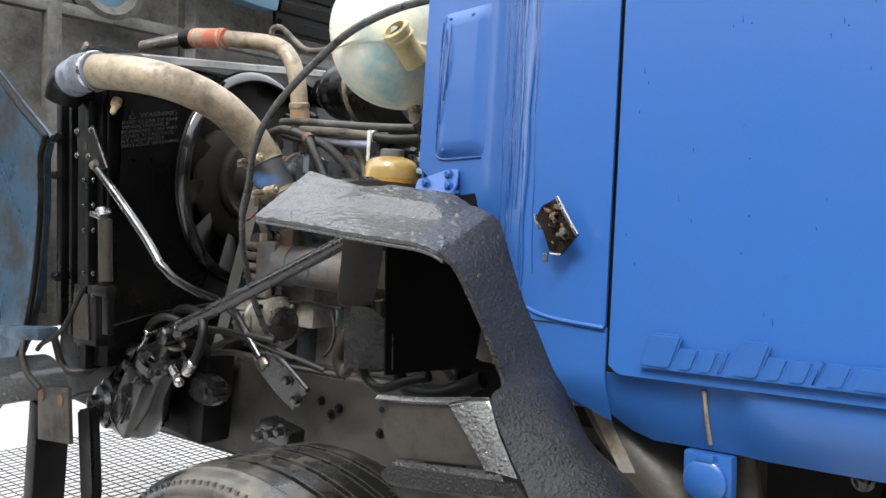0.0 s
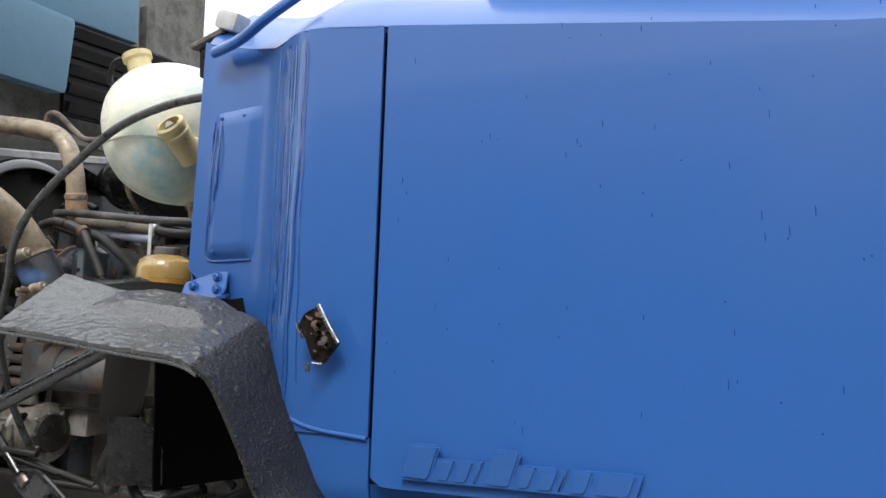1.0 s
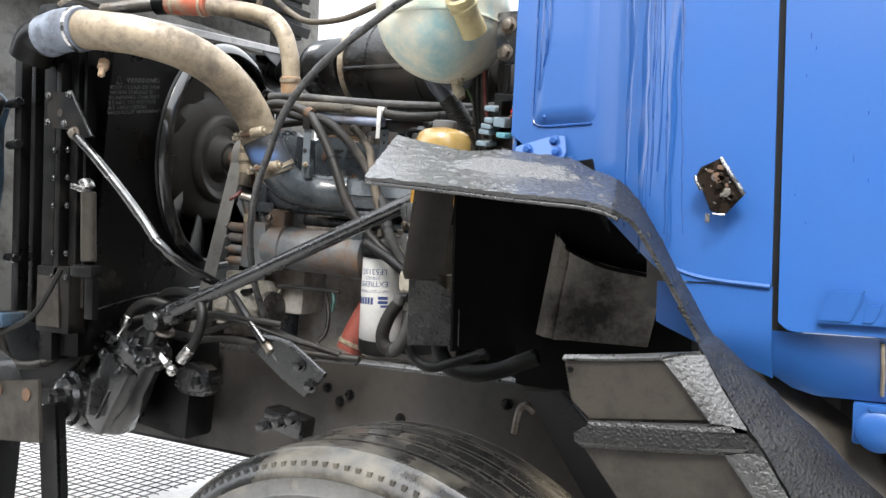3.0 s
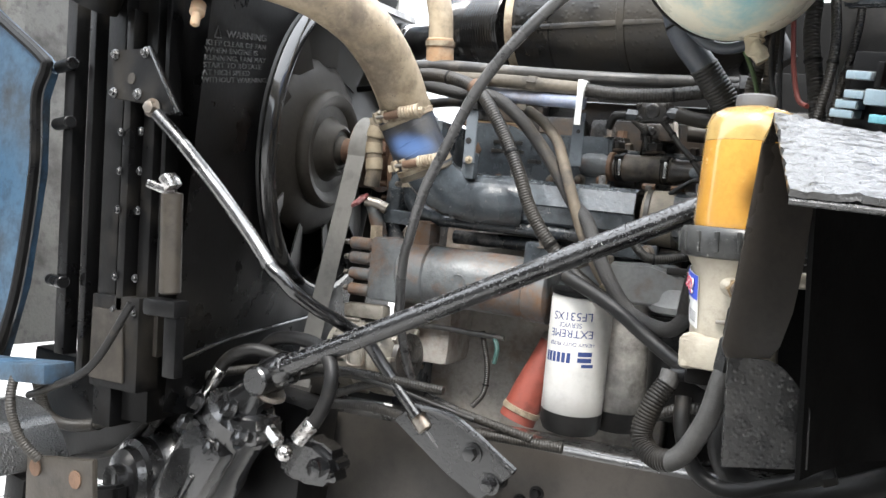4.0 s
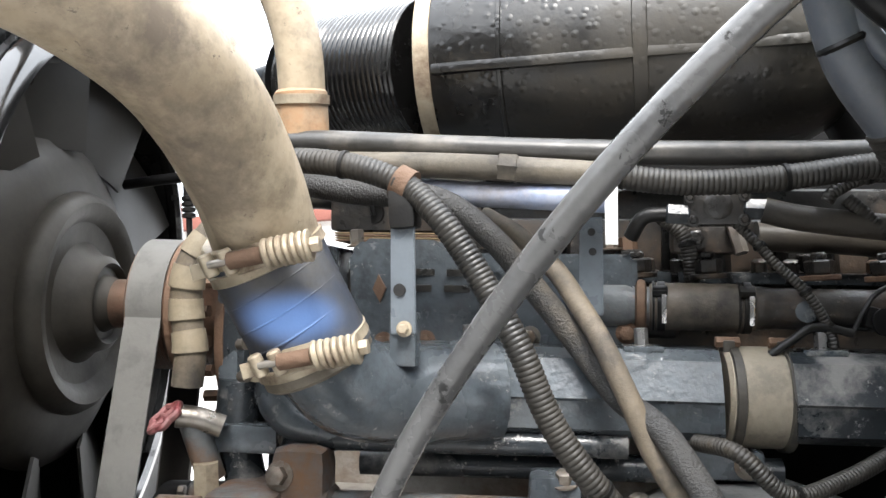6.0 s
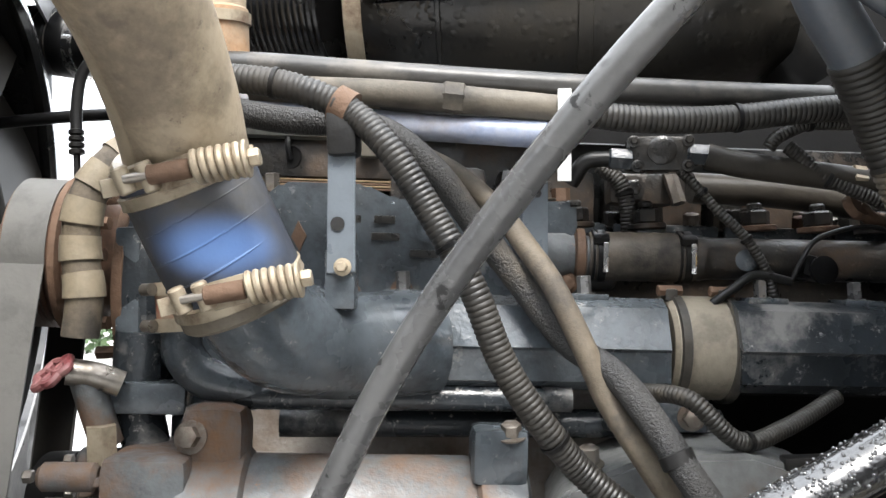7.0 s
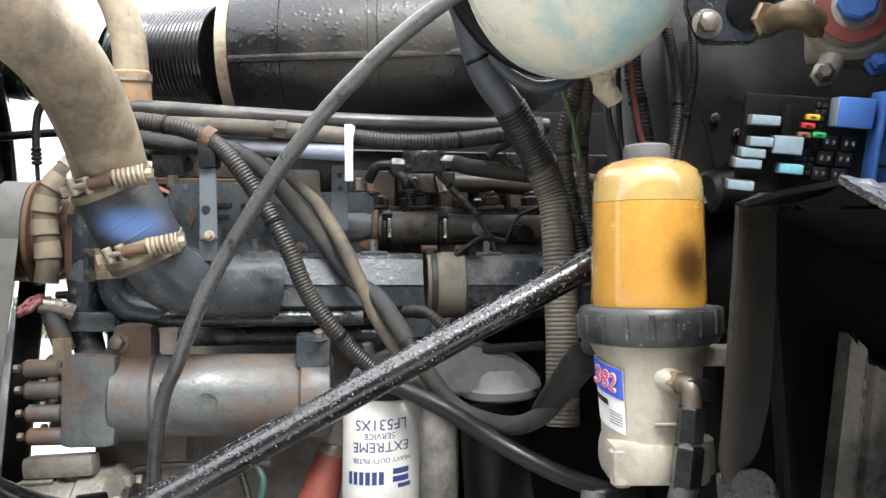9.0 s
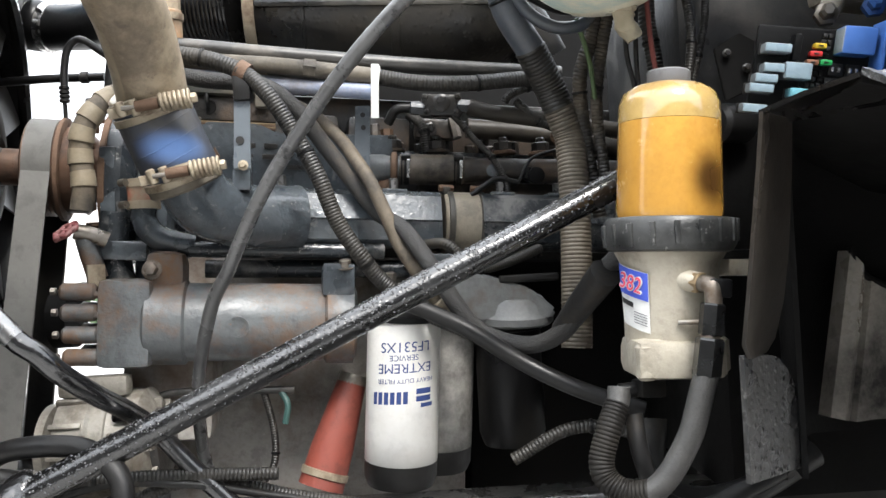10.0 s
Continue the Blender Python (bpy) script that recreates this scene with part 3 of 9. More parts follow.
    part("foot_flange", sheet([[(-0.43, -0.885, 1.436), (-0.34, -0.89, 1.451)], [(-0.46, -0.93, 1.427), (-0.307, -0.935, 1.447)]], 0.004), BLUE, c)
    part("wedge_panel", plate([(-0.455, 1.4265), (-0.285, 1.447), (-0.255, 1.33), (-0.275, 1.36), (-0.33, 1.41)], "y", -0.925, 0.006, bev=0.001), BLACK, c, "black panel behind the fender top")
    for p in ((-0.36, -0.896, 1.482), (-0.405, -0.903, 1.468), (-0.352, -0.906, 1.462)):
        part("bolt", bolt(p, (0, -1, 0), 0.006, 0.006), BLUE, br)
    rnd = random.Random(2)
    for z in (1.52, 1.6, 1.68, 1.76):
        part("rivet", lathe([(0.004, 0), (0.003, 0.002), (0.001, 0.003)], (-0.437, cab_y(-0.437, z) - 0.001, z), (0, -1, 0), 10), BLUE, c)
    for x, z in ((-0.385, 1.752), (-0.33, 1.75), (-0.385, 1.524), (-0.27, 1.757), (-0.035, 1.60), (-0.02, 1.602), (-0.075, 1.5)):
        off = -0.012 if x < -0.3 else 0
        part("rivet", lathe([(0.0035, 0), (0.003, 0.002), (0.001, 0.003)], (x, cab_y(x, z) - 0.001 + off, z), (0, -1, 0), 10), BLUE, c)
    # drips of water down the cowl: raised beads
    for k in range(13):
        x = -0.24 + 0.11 * rnd.random()
        z, end = cab_top(x) - 0.02 - 0.1 * (rnd.random() if k % 3 == 0 else 0), rnd.uniform(1.3, 1.62)
        r = rnd.choice((0.0012, 0.0014, 0.0018))
        pts = []
        while z > end:
            pts.append(Vector((x, cab_y(x, z) - 0.0042, z)))
            z -= 0.022
            x += rnd.uniform(-0.0016, 0.002)
        part("water_run", tube(pts, (r, r * 0.7), 6, 2), WET_SHADE_BLUE, c)
    # broad wet runs on the paint, with ragged edges
    for x, w, top, end in ((-0.226, 0.011, 1.84, 1.34), (-0.196, 0.016, 1.83, 1.30), (-0.166, 0.007, 1.82, 1.42), (-0.148, 0.012, 1.825, 1.29)):
        rows = []
        for k in range(45):
            z = top + (end - top) * k / 44
            a = x + 0.006 * noise.noise((x * 50, z * 9, 0))
            h = w * (0.55 + 0.7 * noise.noise((x * 80, z * 14, 3))) * (1 - 0.75 * (k / 44) ** 3)
            rows.append([(a + h * s, cab_y(a + h * s, z) - 0.0049 - 0.0006 * (1 - s * s), z) for s in (-1, -0.5, 0, 0.5, 1)])
        part("wet_run", sheet(rows, 0.0004), WET_RUN, c)
    # dark line round the pressed panel: water, and the crease's shade put into colour
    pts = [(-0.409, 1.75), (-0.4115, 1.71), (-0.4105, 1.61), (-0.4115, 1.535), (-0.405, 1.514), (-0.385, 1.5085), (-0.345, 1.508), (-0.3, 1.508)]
    part("crease_line", tube([(x, cab_y(x, z) - 0.005, z) for x, z in pts], 0.0019, 8), WET_SHADE_BLUE, c)
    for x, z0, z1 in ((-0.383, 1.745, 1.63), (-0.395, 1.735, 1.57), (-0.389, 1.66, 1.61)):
        part("water_run", tube([(x, cab_y(x, z0) - 0.0142, z0), (x + 0.002, cab_y(x, z1) - 0.0142, (z0 + z1) / 2), (x - 0.002, cab_y(x, z1) - 0.0142, z1)], 0.0014, 6), WET_SHADE_BLUE, c)
    return c



def wiper_cover():
    t = thing("wiper_cover", "white plastic cover on a black rail over the cowl", "cover", (-0.46, -0.8, 1.94))
    part("cover", box((-0.43, -0.8, 1.945), (0.05, 0.04, 0.035), (0, 20, 0), 0.008), LABEL_W, t)
    part("rail", box((-0.48, -0.8, 1.92), (0.08, 0.03, 0.01), (0, -14, 0), 0.004), ALU, t)
    part("bracket", box((-0.475, -0.79, 1.885), (0.07, 0.02, 0.06), bev=0.004), BLACK, t)
    part("bolt", bolt((-0.49, -0.801, 1.895), (0, -1, 0), 0.008, 0.008), BLACK, t)


WET_RUN = mat("wet_blue_paint", (0.014, 0.078, 0.28), 0.12, other=(0.017, 0.088, 0.29), amount=0.5, scale=30, bump=0.02, coat=0.7, grime=0.0)
# water runs and drops, and the painted shade line of the pressed panel
WET_SHADE_BLUE = mat("wet_shade_blue", (0.014, 0.068, 0.25), 0.2, amount=0.1, bump=0.0, coat=0.6)
TRUCK = cab()
wiper_cover()


def door():
    d = thing("cab_door", "blue truck door with a raised slanted badge low on its skin", "door", (0.7, -0.95, 1.2))
    bm = bmesh.new()
    rows = []
    for i in range(38):
        x = (0.007, 0.008, 0.011, 0.016, 0.024, 0.035)[i] if i < 6 else 0.035 + 1.32 * (i - 5) / 32
        zl = 1.205
        if i < 4:
            zl += (0.02, 0.011, 0.005, 0.0015)[i]
        row = []
        for k in range(21):
            z = zl + (cab_top(x) - 0.002 - zl) * k / 20
            row.append((x, cab_y(x, z) - 0.004 + (0.006 if i == 0 else 0), z))
        rows.append(row)
    part("door_skin", sheet(rows, 0.005), BLUE, d)
    # badge: a slanted plate with slanted raised blocks
    def bl(x0, x1, z0, z1, off, slant=0.35):
        f = lambda x, z: (x + slant * (z - 1.222), cab_y(x, z) - off, z)
        return sheet([[f(x0 + (x1 - x0) * i / 8, z0), f(x0 + (x1 - x0) * i / 8, z1)] for i in range(9)], 0.005)
    badge = part("badge", bl(0.052, 0.34, 1.2195, 1.2475, 0.0125), BLUE, d, "raised blue slanted badge plate")
    for x0, x1, z1 in ((0.05, 0.092, 1.264), (0.099, 0.118, 1.248), (0.123, 0.142, 1.248), (0.147, 0.155, 1.25), (0.162, 0.196, 1.264), (0.202, 0.22, 1.248),
                       (0.226, 0.247, 1.248), (0.252, 0.259, 1.25), (0.265, 0.286, 1.248), (0.292, 0.334, 1.248)):
        k = 0.35
        z0 = 1.2205
        poly = [(x0 + k * (z0 - 1.222), z0), (x1 + k * (z0 - 1.222) - 0.004, z0), (x1 + k * (z0 + 0.005 - 1.222), z0 + 0.004), (x1 + k * (z1 - 1.222), z1 - 0.003), (x1 + k * (z1 - 1.222) - 0.003, z1), (x0 + k * (z1 - 1.222), z1)]
        xm = (x0 + x1) / 2
        part("badge_block", plate(poly, "y", cab_y(xm, 1.235) - 0.0205, 0.01, bev=0.0028), BLUE, badge)
    rnd = random.Random(11)
    bm = bmesh.new()
    for _ in range(85):
        x, z = rnd.uniform(0.02, 0.75), rnd.uniform(1.28, 1.78)
        h, r = (rnd.uniform(0.002, 0.007), 0.0006) if rnd.random() < 0.65 else (0.0012, 0.0011)
        o = Vector((x, cab_y(x, z) - 0.0092, z))
        ring = [bm.verts.new(o + Vector((r * math.cos(a), -0.0006 if k % 2 else 0.0004, h * math.sin(a)))) for k, a in enumerate(2 * math.pi * q / 8 for q in range(8))]
        bm.faces.new(ring)
    part("rain_drops", bm, WET_SHADE_BLUE, d)["kind"] = "stuff"
    # handle recess
    hx, hz = 0.672, 1.3
    fr = part("handle_frame", tube([(hx - 0.055, cab_y(hx, hz) - 0.006, hz + 0.05), (hx + 0.09, cab_y(hx, hz) - 0.006, hz + 0.05), (hx + 0.09, cab_y(hx, hz) - 0.006, hz - 0.05),
                                    (hx - 0.055, cab_y(hx, hz) - 0.006, hz - 0.05), (hx - 0.065, cab_y(hx, hz) - 0.006, hz), (hx - 0.055, cab_y(hx, hz) - 0.006, hz + 0.05)], 0.011, 12), BLUE, d)
    part("handle_pan", box((hx + 0.015, cab_y(hx, hz) - 0.004, hz), (0.13, 0.006, 0.09), bev=0.002), BLUE, d)
    part("lock_cap", lathe([(0.0115, 0), (0.0115, 0.004), (0.010, 0.006)], (hx - 0.033, cab_y(hx, hz) - 0.008, hz + 0.007), (0, -1, 0), 24), LABEL_W, d, "white round lock cap")


door()


def hood_latch():
    t = thing("hood_latch", "bent chrome hood latch plate riveted to the cowl", "latch", (-0.055, -1.03, 1.38))
    y = -1.012
    bm = plate([(-0.085, 1.422), (-0.06, 1.433), (-0.028, 1.384), (-0.053, 1.357), (-0.072, 1.362), (-0.082, 1.388), (-0.093, 1.408)], "y", y - 0.002, 0.006, bev=0.001)
    part("latch_plate", bm, LATCH, t, "rusty brown latch plate")
    rnd = random.Random(3)
    for _ in range(16):
        u, v = rnd.uniform(0.12, 0.88), rnd.uniform(0.1, 0.9)
        x, z = -0.086 + 0.026 * u + 0.031 * v, 1.42 + 0.012 * u - 0.05 * v - 0.008 * u * v
        part("rust_lump", box((x, y - 0.0042, z), (rnd.uniform(0.004, 0.011), 0.003, rnd.uniform(0.004, 0.009)), (0, rnd.uniform(0, 90), 0), 0.001), rnd.choice((LATCH, RUSTY, STEEL)), t)
    for x, z, r in ((-0.078, 1.418, 0.002), (-0.071, 1.396, 0.0015), (-0.047, 1.401, 0.002), (-0.066, 1.373, 0.002)):
        part("chip", box((x, y - 0.003, z), (r * 2, 0.002, r), (0, 40, 0), 0.0006), CHROME, t)
    part("bright_edge", tube([(-0.058, y - 0.005, 1.434), (-0.043, y - 0.006, 1.409), (-0.027, y - 0.005, 1.384)], 0.003, 8), CHROME, t)
    part("bright_edge", tube([(-0.092, y - 0.005, 1.41), (-0.089, y - 0.006, 1.4), (-0.083, y - 0.005, 1.39)], 0.0026, 8), CHROME, t)
    part("bright_edge", tube([(-0.068, y - 0.005, 1.358), (-0.06, y - 0.006, 1.357), (-0.052, y - 0.005, 1.357)], 0.0016, 8), CHROME, t)
    part("rivet", lathe([(0.006, 0), (0.005, 0.004), (0.001, 0.005)], (-0.05, y, 1.388), (0, -1, 0), 12), STEEL, t)
    part("rivet", lathe([(0.006, 0), (0.005, 0.004), (0.001, 0.005)], (-0.066, y, 1.408), (0, -1, 0), 12), STEEL, t)
    part("tab", box((-0.074, y - 0.008, 1.352), (0.006, 0.004, 0.012), bev=0.001), CHROME, t)


hood_latch()
# the cab leans a little towards the front as it rises
for ob in list(bpy.data.objects):
    if ob.type == "MESH" and ob.parent and (ob.parent.name in ("truck", "cab_door", "hood_latch") or ob.parent.name in ("badge", "foot_bracket")):
        up = ob.parent if ob.parent.type == "EMPTY" else ob.parent.parent
        extra = -0.012 if up.name == "hood_latch" else 0.0
        for v in ob.data.vertices:
            v.co.x += -0.016 * (v.co.z + up.location.z - 1.22) + extra


def trailer_plug():
    t = thing("electric_socket", "blue painted round socket on a plate under the cab", "socket", (0.124, -0.97, 1.06))
    part("plate", box((0.124, -0.965, 1.089), (0.062, 0.02, 0.054), bev=0.004), BLUE, t)
    part("cap", lathe([(0.027, 0), (0.027, 0.008), (0.022, 0.012), (0.004, 0.013)], (0.124, -0.975, 1.083), (0, -1, 0), 28), BLUE, t)
    part("hinge", box((0.124, -0.98, 1.112), (0.024, 0.012, 0.01), bev=0.002), BLUE, t)
    for dx in (-0.022, 0.022):
        part("screw", lathe([(0.003, 0), (0.002, 0.003)], (0.124 + dx, -0.976, 1.083), (0, -1, 0), 8), STEEL, t)
    part("lip", box((0.135, -0.966, 1.061), (0.045, 0.018, 0.004), bev=0.001), STEEL, t)


trailer_plug()


# ---- fender, wheel, rails ----
APRON_M = mat("wet_speckled_black_panel", (0.025, 0.025, 0.025), 0.28, other=(0.055, 0.053, 0.05), amount=0.7, scale=22, bump=0.25, spec=0.5, drops=0.25, drop_scale=120, fleck=(0.14, 0.135, 0.125), fleck_at=0.6)
MATT_BLACK = mat("matt_near_black", (0.0035, 0.0034, 0.0033), 0.75, other=(0.008, 0.0075, 0.007), amount=0.6, scale=8, bump=0.2, spec=0.12, grime=0.2, fleck=(0.03, 0.027, 0.024), fleck_at=0.66)
GUSSET_M = mat("grey_brown_worn_plastic", (0.3, 0.272, 0.235), 0.3, other=(0.16, 0.142, 0.12), amount=0.7, scale=5, bump=0.15, stain=(0.015, 0.013, 0.012), stain_scale=4, stain_at=0.58, grime=0.4, fleck=(0.2, 0.185, 0.16), fleck_at=0.64)
BLACK_GLOSS = mat("glossy_black_plastic", (0.004, 0.004, 0.004), 0.22, other=(0.009, 0.0085, 0.008), amount=0.6, scale=6, bump=0.06, stain=(0.02, 0.018, 0.015), stain_scale=6, stain_at=0.64, spec=0.4)
# wet rim grit; sky light on the bevels is put into its lighter base
RIM_WET_LIT = mat("wet_lit_grit", (0.014, 0.014, 0.014), 0.34, other=(0.035, 0.034, 0.032), amount=0.8, scale=120, fine=220, bump=1.0, rough_var=0.16, spec=0.9, coat=0.5, drops=0.35, drop_scale=150)
LEG_M = mat("gritty_black_coating", (0.006, 0.006, 0.006), 0.46, other=(0.02, 0.019, 0.018), amount=0.8, scale=140, fine=240, bump=1.0, rough_var=0.2, spec=0.35, coat=0.1, drops=0.5, drop_scale=150, grime=0.3)
FLANGE_M = mat("brown_black_glossy_plastic", (0.03, 0.0255, 0.021), 0.38, other=(0.012, 0.0105, 0.009), amount=0.7, scale=4, bump=0.12, grime=0.4, spec=0.35)


def fender():
    f = thing("fender_extension", "wet black plastic fender extension with a gritty top", "fender", (-0.3, -1.05, 0.9))
    outer = [(-0.58, -1.13, 1.401), (-0.45, -1.13, 1.388), (-0.31, -1.13, 1.372), (-0.215, -1.13, 1.362), (-0.168, -1.13, 1.342), (-0.138, -1.13, 1.307), (-0.075, -1.13, 1.2), (-0.055, -1.13, 1.165), (-0.042, -1.125, 1.105), (-0.028, -1.125, 1.065), (0.045, -1.125, 0.961), (0.11, -1.12, 0.87)]
    inner = [(-0.62, -0.98, 1.485), (-0.45, -0.97, 1.445), (-0.34, -0.95, 1.428), (-0.27, -0.94, 1.418), (-0.225, -0.935, 1.392), (-0.19, -0.935, 1.35), (-0.12, -0.96, 1.24), (-0.09, -0.98, 1.19), (-0.03, -1.0, 1.105), (0.028, -1.0, 1.066), (0.15, -1.0, 0.97), (0.2, -1.0, 0.85)]
    o, i_ = spline(outer, 30), spline(inner, 30)
    rows = []
    for q, (a, b) in enumerate(zip(o, i_)):
        row = []
        for k in range(65):
            p = a.lerp(b, k / 64)
            # raised hump along the inner half of the top
            p.z += 0.016 * min(1, max(0, (k - 34) / 9)) * min(1, max(0, (q - 22) / 14)) * min(1, max(0, (84 - q) / 16))
            g = noise.noise(p * 18) * 0.001 + noise.noise(p * 170) * 0.0011 + max(noise.noise(p * 95) - 0.3, 0) * 0.006
            row.append(p + Vector((0.3, -0.4, 0.85)) * g)
        rows.append(row)
    part("top_skin", sheet(rows[:106], 0.006), FENDER_M, f, "wet gritty black fender top")
    part("leg_skin", sheet(rows[105:], 0.006), LEG_M, f, "gritty black fender leg, darker and duller than the top")
    rnd = random.Random(8)
    bm = bmesh.new()
    for _ in range(420):
        q, k = rnd.randrange(4, 190), rnd.random()
        c = o[q].lerp(i_[q], k) + Vector((0.0, -0.0005, 0.001))
        r = rnd.uniform(0.0011, 0.0034)
        lump = [bm.verts.new(c + Vector((r * math.cos(s) * rnd.uniform(0.8, 1.2), r * math.sin(s) * rnd.uniform(0.8, 1.2), 0))) for s in (2 * math.pi * h / 7 for h in range(7))]
        tip = bm.verts.new(c + Vector((0, 0, r * 0.75)))
        for h in range(7):
            bm.faces.new((lump[h], lump[(h + 1) % 7], tip))
    part("grit", bm, FENDER_M, f, "coarse black grit and standing drops")["kind"] = "stuff"
    bm = bmesh.new()
    for _ in range(900):
        q, k = rnd.randrange(86, 270), rnd.random()
        c = o[q].lerp(i_[q], k) + Vector((0.001, -0.0008, 0.001))
        r = rnd.uniform(0.0007, 0.0017)
        out = Vector((0.62, -0.5, 0.6)).normalized()
        u = out.orthogonal().normalized()
        v = out.cross(u)
        base = [bm.verts.new(c + (u * math.cos(h * 1.0472) + v * math.sin(h * 1.0472)) * r) for h in range(6)]
        tip = bm.verts.new(c + out * r * 0.8)
        for h in range(6):
            bm.faces.new((base[h], base[(h + 1) % 6], tip))
    part("rain_film", bm, RAIN, f, "fine rain drops on the fender leg", angle=180)["kind"] = "stuff"
    part("outer_lip", tube([p + Vector((0, 0.004, -0.003)) for p in o[:113:14]], 0.0035, 8, 2), RIM_WET_LIT, f)
    # front flange that stands behind the fuel filter
    rows = []
    for z, xl, xr in ((1.478, -0.652, -0.6), (1.42, -0.659, -0.604), (1.34, -0.670, -0.612), (1.29, -0.677, -0.62), (1.25, -0.683, -0.632), (1.236, -0.678, -0.642)):
        rows.append([(xl, -0.852, z), (xl + 0.004, -0.85, z), (xl * 0.55 + xr * 0.45, -0.826, z), (xr, -0.8, z)])
    part("front_flange", sheet(rows, 0.005), FLANGE_M, f, "dusty front flange of the fender")
    bm = sheet([[(-0.652, -0.85, 1.48), (-0.635, -0.91, 1.486), (-0.62, -0.98, 1.487)], [(-0.62, -0.825, 1.49), (-0.6, -0.9, 1.482), (-0.59, -0.97, 1.478)], [(-0.6, -0.8, 1.478), (-0.58, -0.9, 1.472), (-0.57, -0.96, 1.468)]], 0.005)
    part("front_lip", bm, BLACK_GLOSS, f)
    rows = []
    for x, y in ((-0.6, -0.8), (-0.585, -0.74), (-0.555, -0.66), (-0.5, -0.6), (-0.4, -0.585), (-0.2, -0.6)):
        rows.append([(x, y, z) for z in (1.475, 1.4, 1.3, 1.2, 1.1)])
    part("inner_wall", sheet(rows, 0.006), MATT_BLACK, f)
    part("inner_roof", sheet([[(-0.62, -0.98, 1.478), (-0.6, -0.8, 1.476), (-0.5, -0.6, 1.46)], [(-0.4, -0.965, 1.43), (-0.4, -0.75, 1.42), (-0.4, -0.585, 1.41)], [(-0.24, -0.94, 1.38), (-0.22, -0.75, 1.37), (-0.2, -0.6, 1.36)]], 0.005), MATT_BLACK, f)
    # worn gusset with a pressed edge rib and a hollow upper edge
    rows = []
    for i in range(9):
        v = i / 8
        left = Vector((-0.4555, -0.64, 1.333)).lerp(Vector((-0.493, -0.64, 1.128)), v)
        fold = Vector((-0.4345, -0.63, 1.2964)).lerp(Vector((-0.465, -0.63, 1.12)), v)
        row = [left + Vector((-0.004, 0.02, 0)), left, left.lerp(fold, 0.45) + Vector((0, -0.006, 0)), fold + Vector((0, 0.006, 0)), fold + Vector((0.006, -0.002, -0.001))]
        for u, drop in ((0.03, 0.012), (0.07, 0.022), (0.11, 0.031), (0.19, 0.04)):
            row.append(fold + Vector((u, 0.004, -drop * (1 - v))))
        rows.append(row)
    part("inner_gusset", sheet(rows, 0.004), GUSSET_M, f, "dusty grey-brown inner gusset")
    part("gusset_lip", tube([(-0.4585, -0.642, 1.338), (-0.451, -0.64, 1.3175), (-0.4346, -0.634, 1.2995), (-0.4, -0.632, 1.283), (-0.35, -0.63, 1.2655), (-0.24, -0.63, 1.25)], 0.004, 8), MATT_BLACK, f)
    # rounded apron below the flange
    rows = []
    for i in range(11):
        v = i / 10
        row = []
        for k in range(17):
            u = k / 16
            p = Vector((-0.680 + 0.082 * u, -0.835 + 0.055 * u, (1.238 - 0.01 * u - 0.05 * max(0, u - 0.45) ** 2 / 0.3) * (1 - v) + 1.11 * v))
            row.append(p + Vector((-0.3, -0.8, 0.2)) * (noise.noise(p * 60) * 0.0006 + noise.noise(p * 150) * 0.0003))
        rows.append(row)
    part("front_apron", sheet(rows, 0.006), APRON_M, f, "wet speckled black apron below the flange")
    # recessed flat panels and the gritty rims round them
    part("mid_panel", plate([(-0.216, 1.168), (-0.092, 1.179), (-0.036, 1.116), (-0.181, 1.099), (-0.206, 1.12)], "y", -1.207, 0.006, bev=0.001), MUD, f, "dusty brown flat side panel")
    part("lower_panel", plate([(-0.188, 1.064), (-0.02, 1.081), (0.048, 0.99), (0.114, 0.89), (-0.036, 0.85), (-0.133, 0.995)], "y", -1.207, 0.006, bev=0.001), MUD, f, "dusty brown lower side panel")
    edge = spline([(-0.098, -1.131, 1.237), (-0.072, -1.138, 1.197), (-0.055, -1.185, 1.184), (-0.03, -1.196, 1.15), (0.0, -1.2, 1.108), (0.018, -1.204, 1.086), (0.05, -1.204, 1.036), (0.085, -1.2, 0.985), (0.15, -1.19, 0.89)], 8)
    back = spline([(-0.12, -0.966, 1.242), (-0.092, -0.985, 1.195), (-0.075, -0.995, 1.175), (-0.05, -1.003, 1.135), (-0.02, -1.004, 1.1), (0.03, -1.004, 1.067), (0.08, -1.004, 1.026), (0.15, -1.004, 0.972), (0.2, -1.004, 0.855)], 8)
    rows = []
    for n, (p, q) in enumerate(zip(edge, back)):
        row = []
        ramp = min(1, max(0, (n - 3) / 26)) ** 1.5
        for k in range(21):
            u = k / 20
            v = p.lerp(q, u) + Vector((0.034 * ramp + 0.002, -0.008 * ramp - 0.001, 0.018 * ramp + 0.002)) * math.sin(math.pi * u)
            row.append(v + Vector((0.5, -0.5, 0.4)) * (noise.noise(v * 120) * 0.0022 + noise.noise(v * 45) * 0.0012))
        rows.append(row)
    part("lower_flare", sheet(rows, 0.005), LEG_M, f, "gritty black lower flare of the fender")
    def strip(left, right):
        return sheet([[l, Vector(l).lerp(Vector(r), 0.5) + Vector((0, -0.003, 0.002)), r] for l, r in zip(left, right)], 0.004)
    part("mid_bevel", strip([(-0.094, -1.21, 1.18), (-0.066, -1.211, 1.149), (-0.037, -1.212, 1.114)], [(-0.053, -1.187, 1.186), (-0.029, -1.198, 1.15), (0.0, -1.203, 1.109)]), RIM_WET_LIT, f)
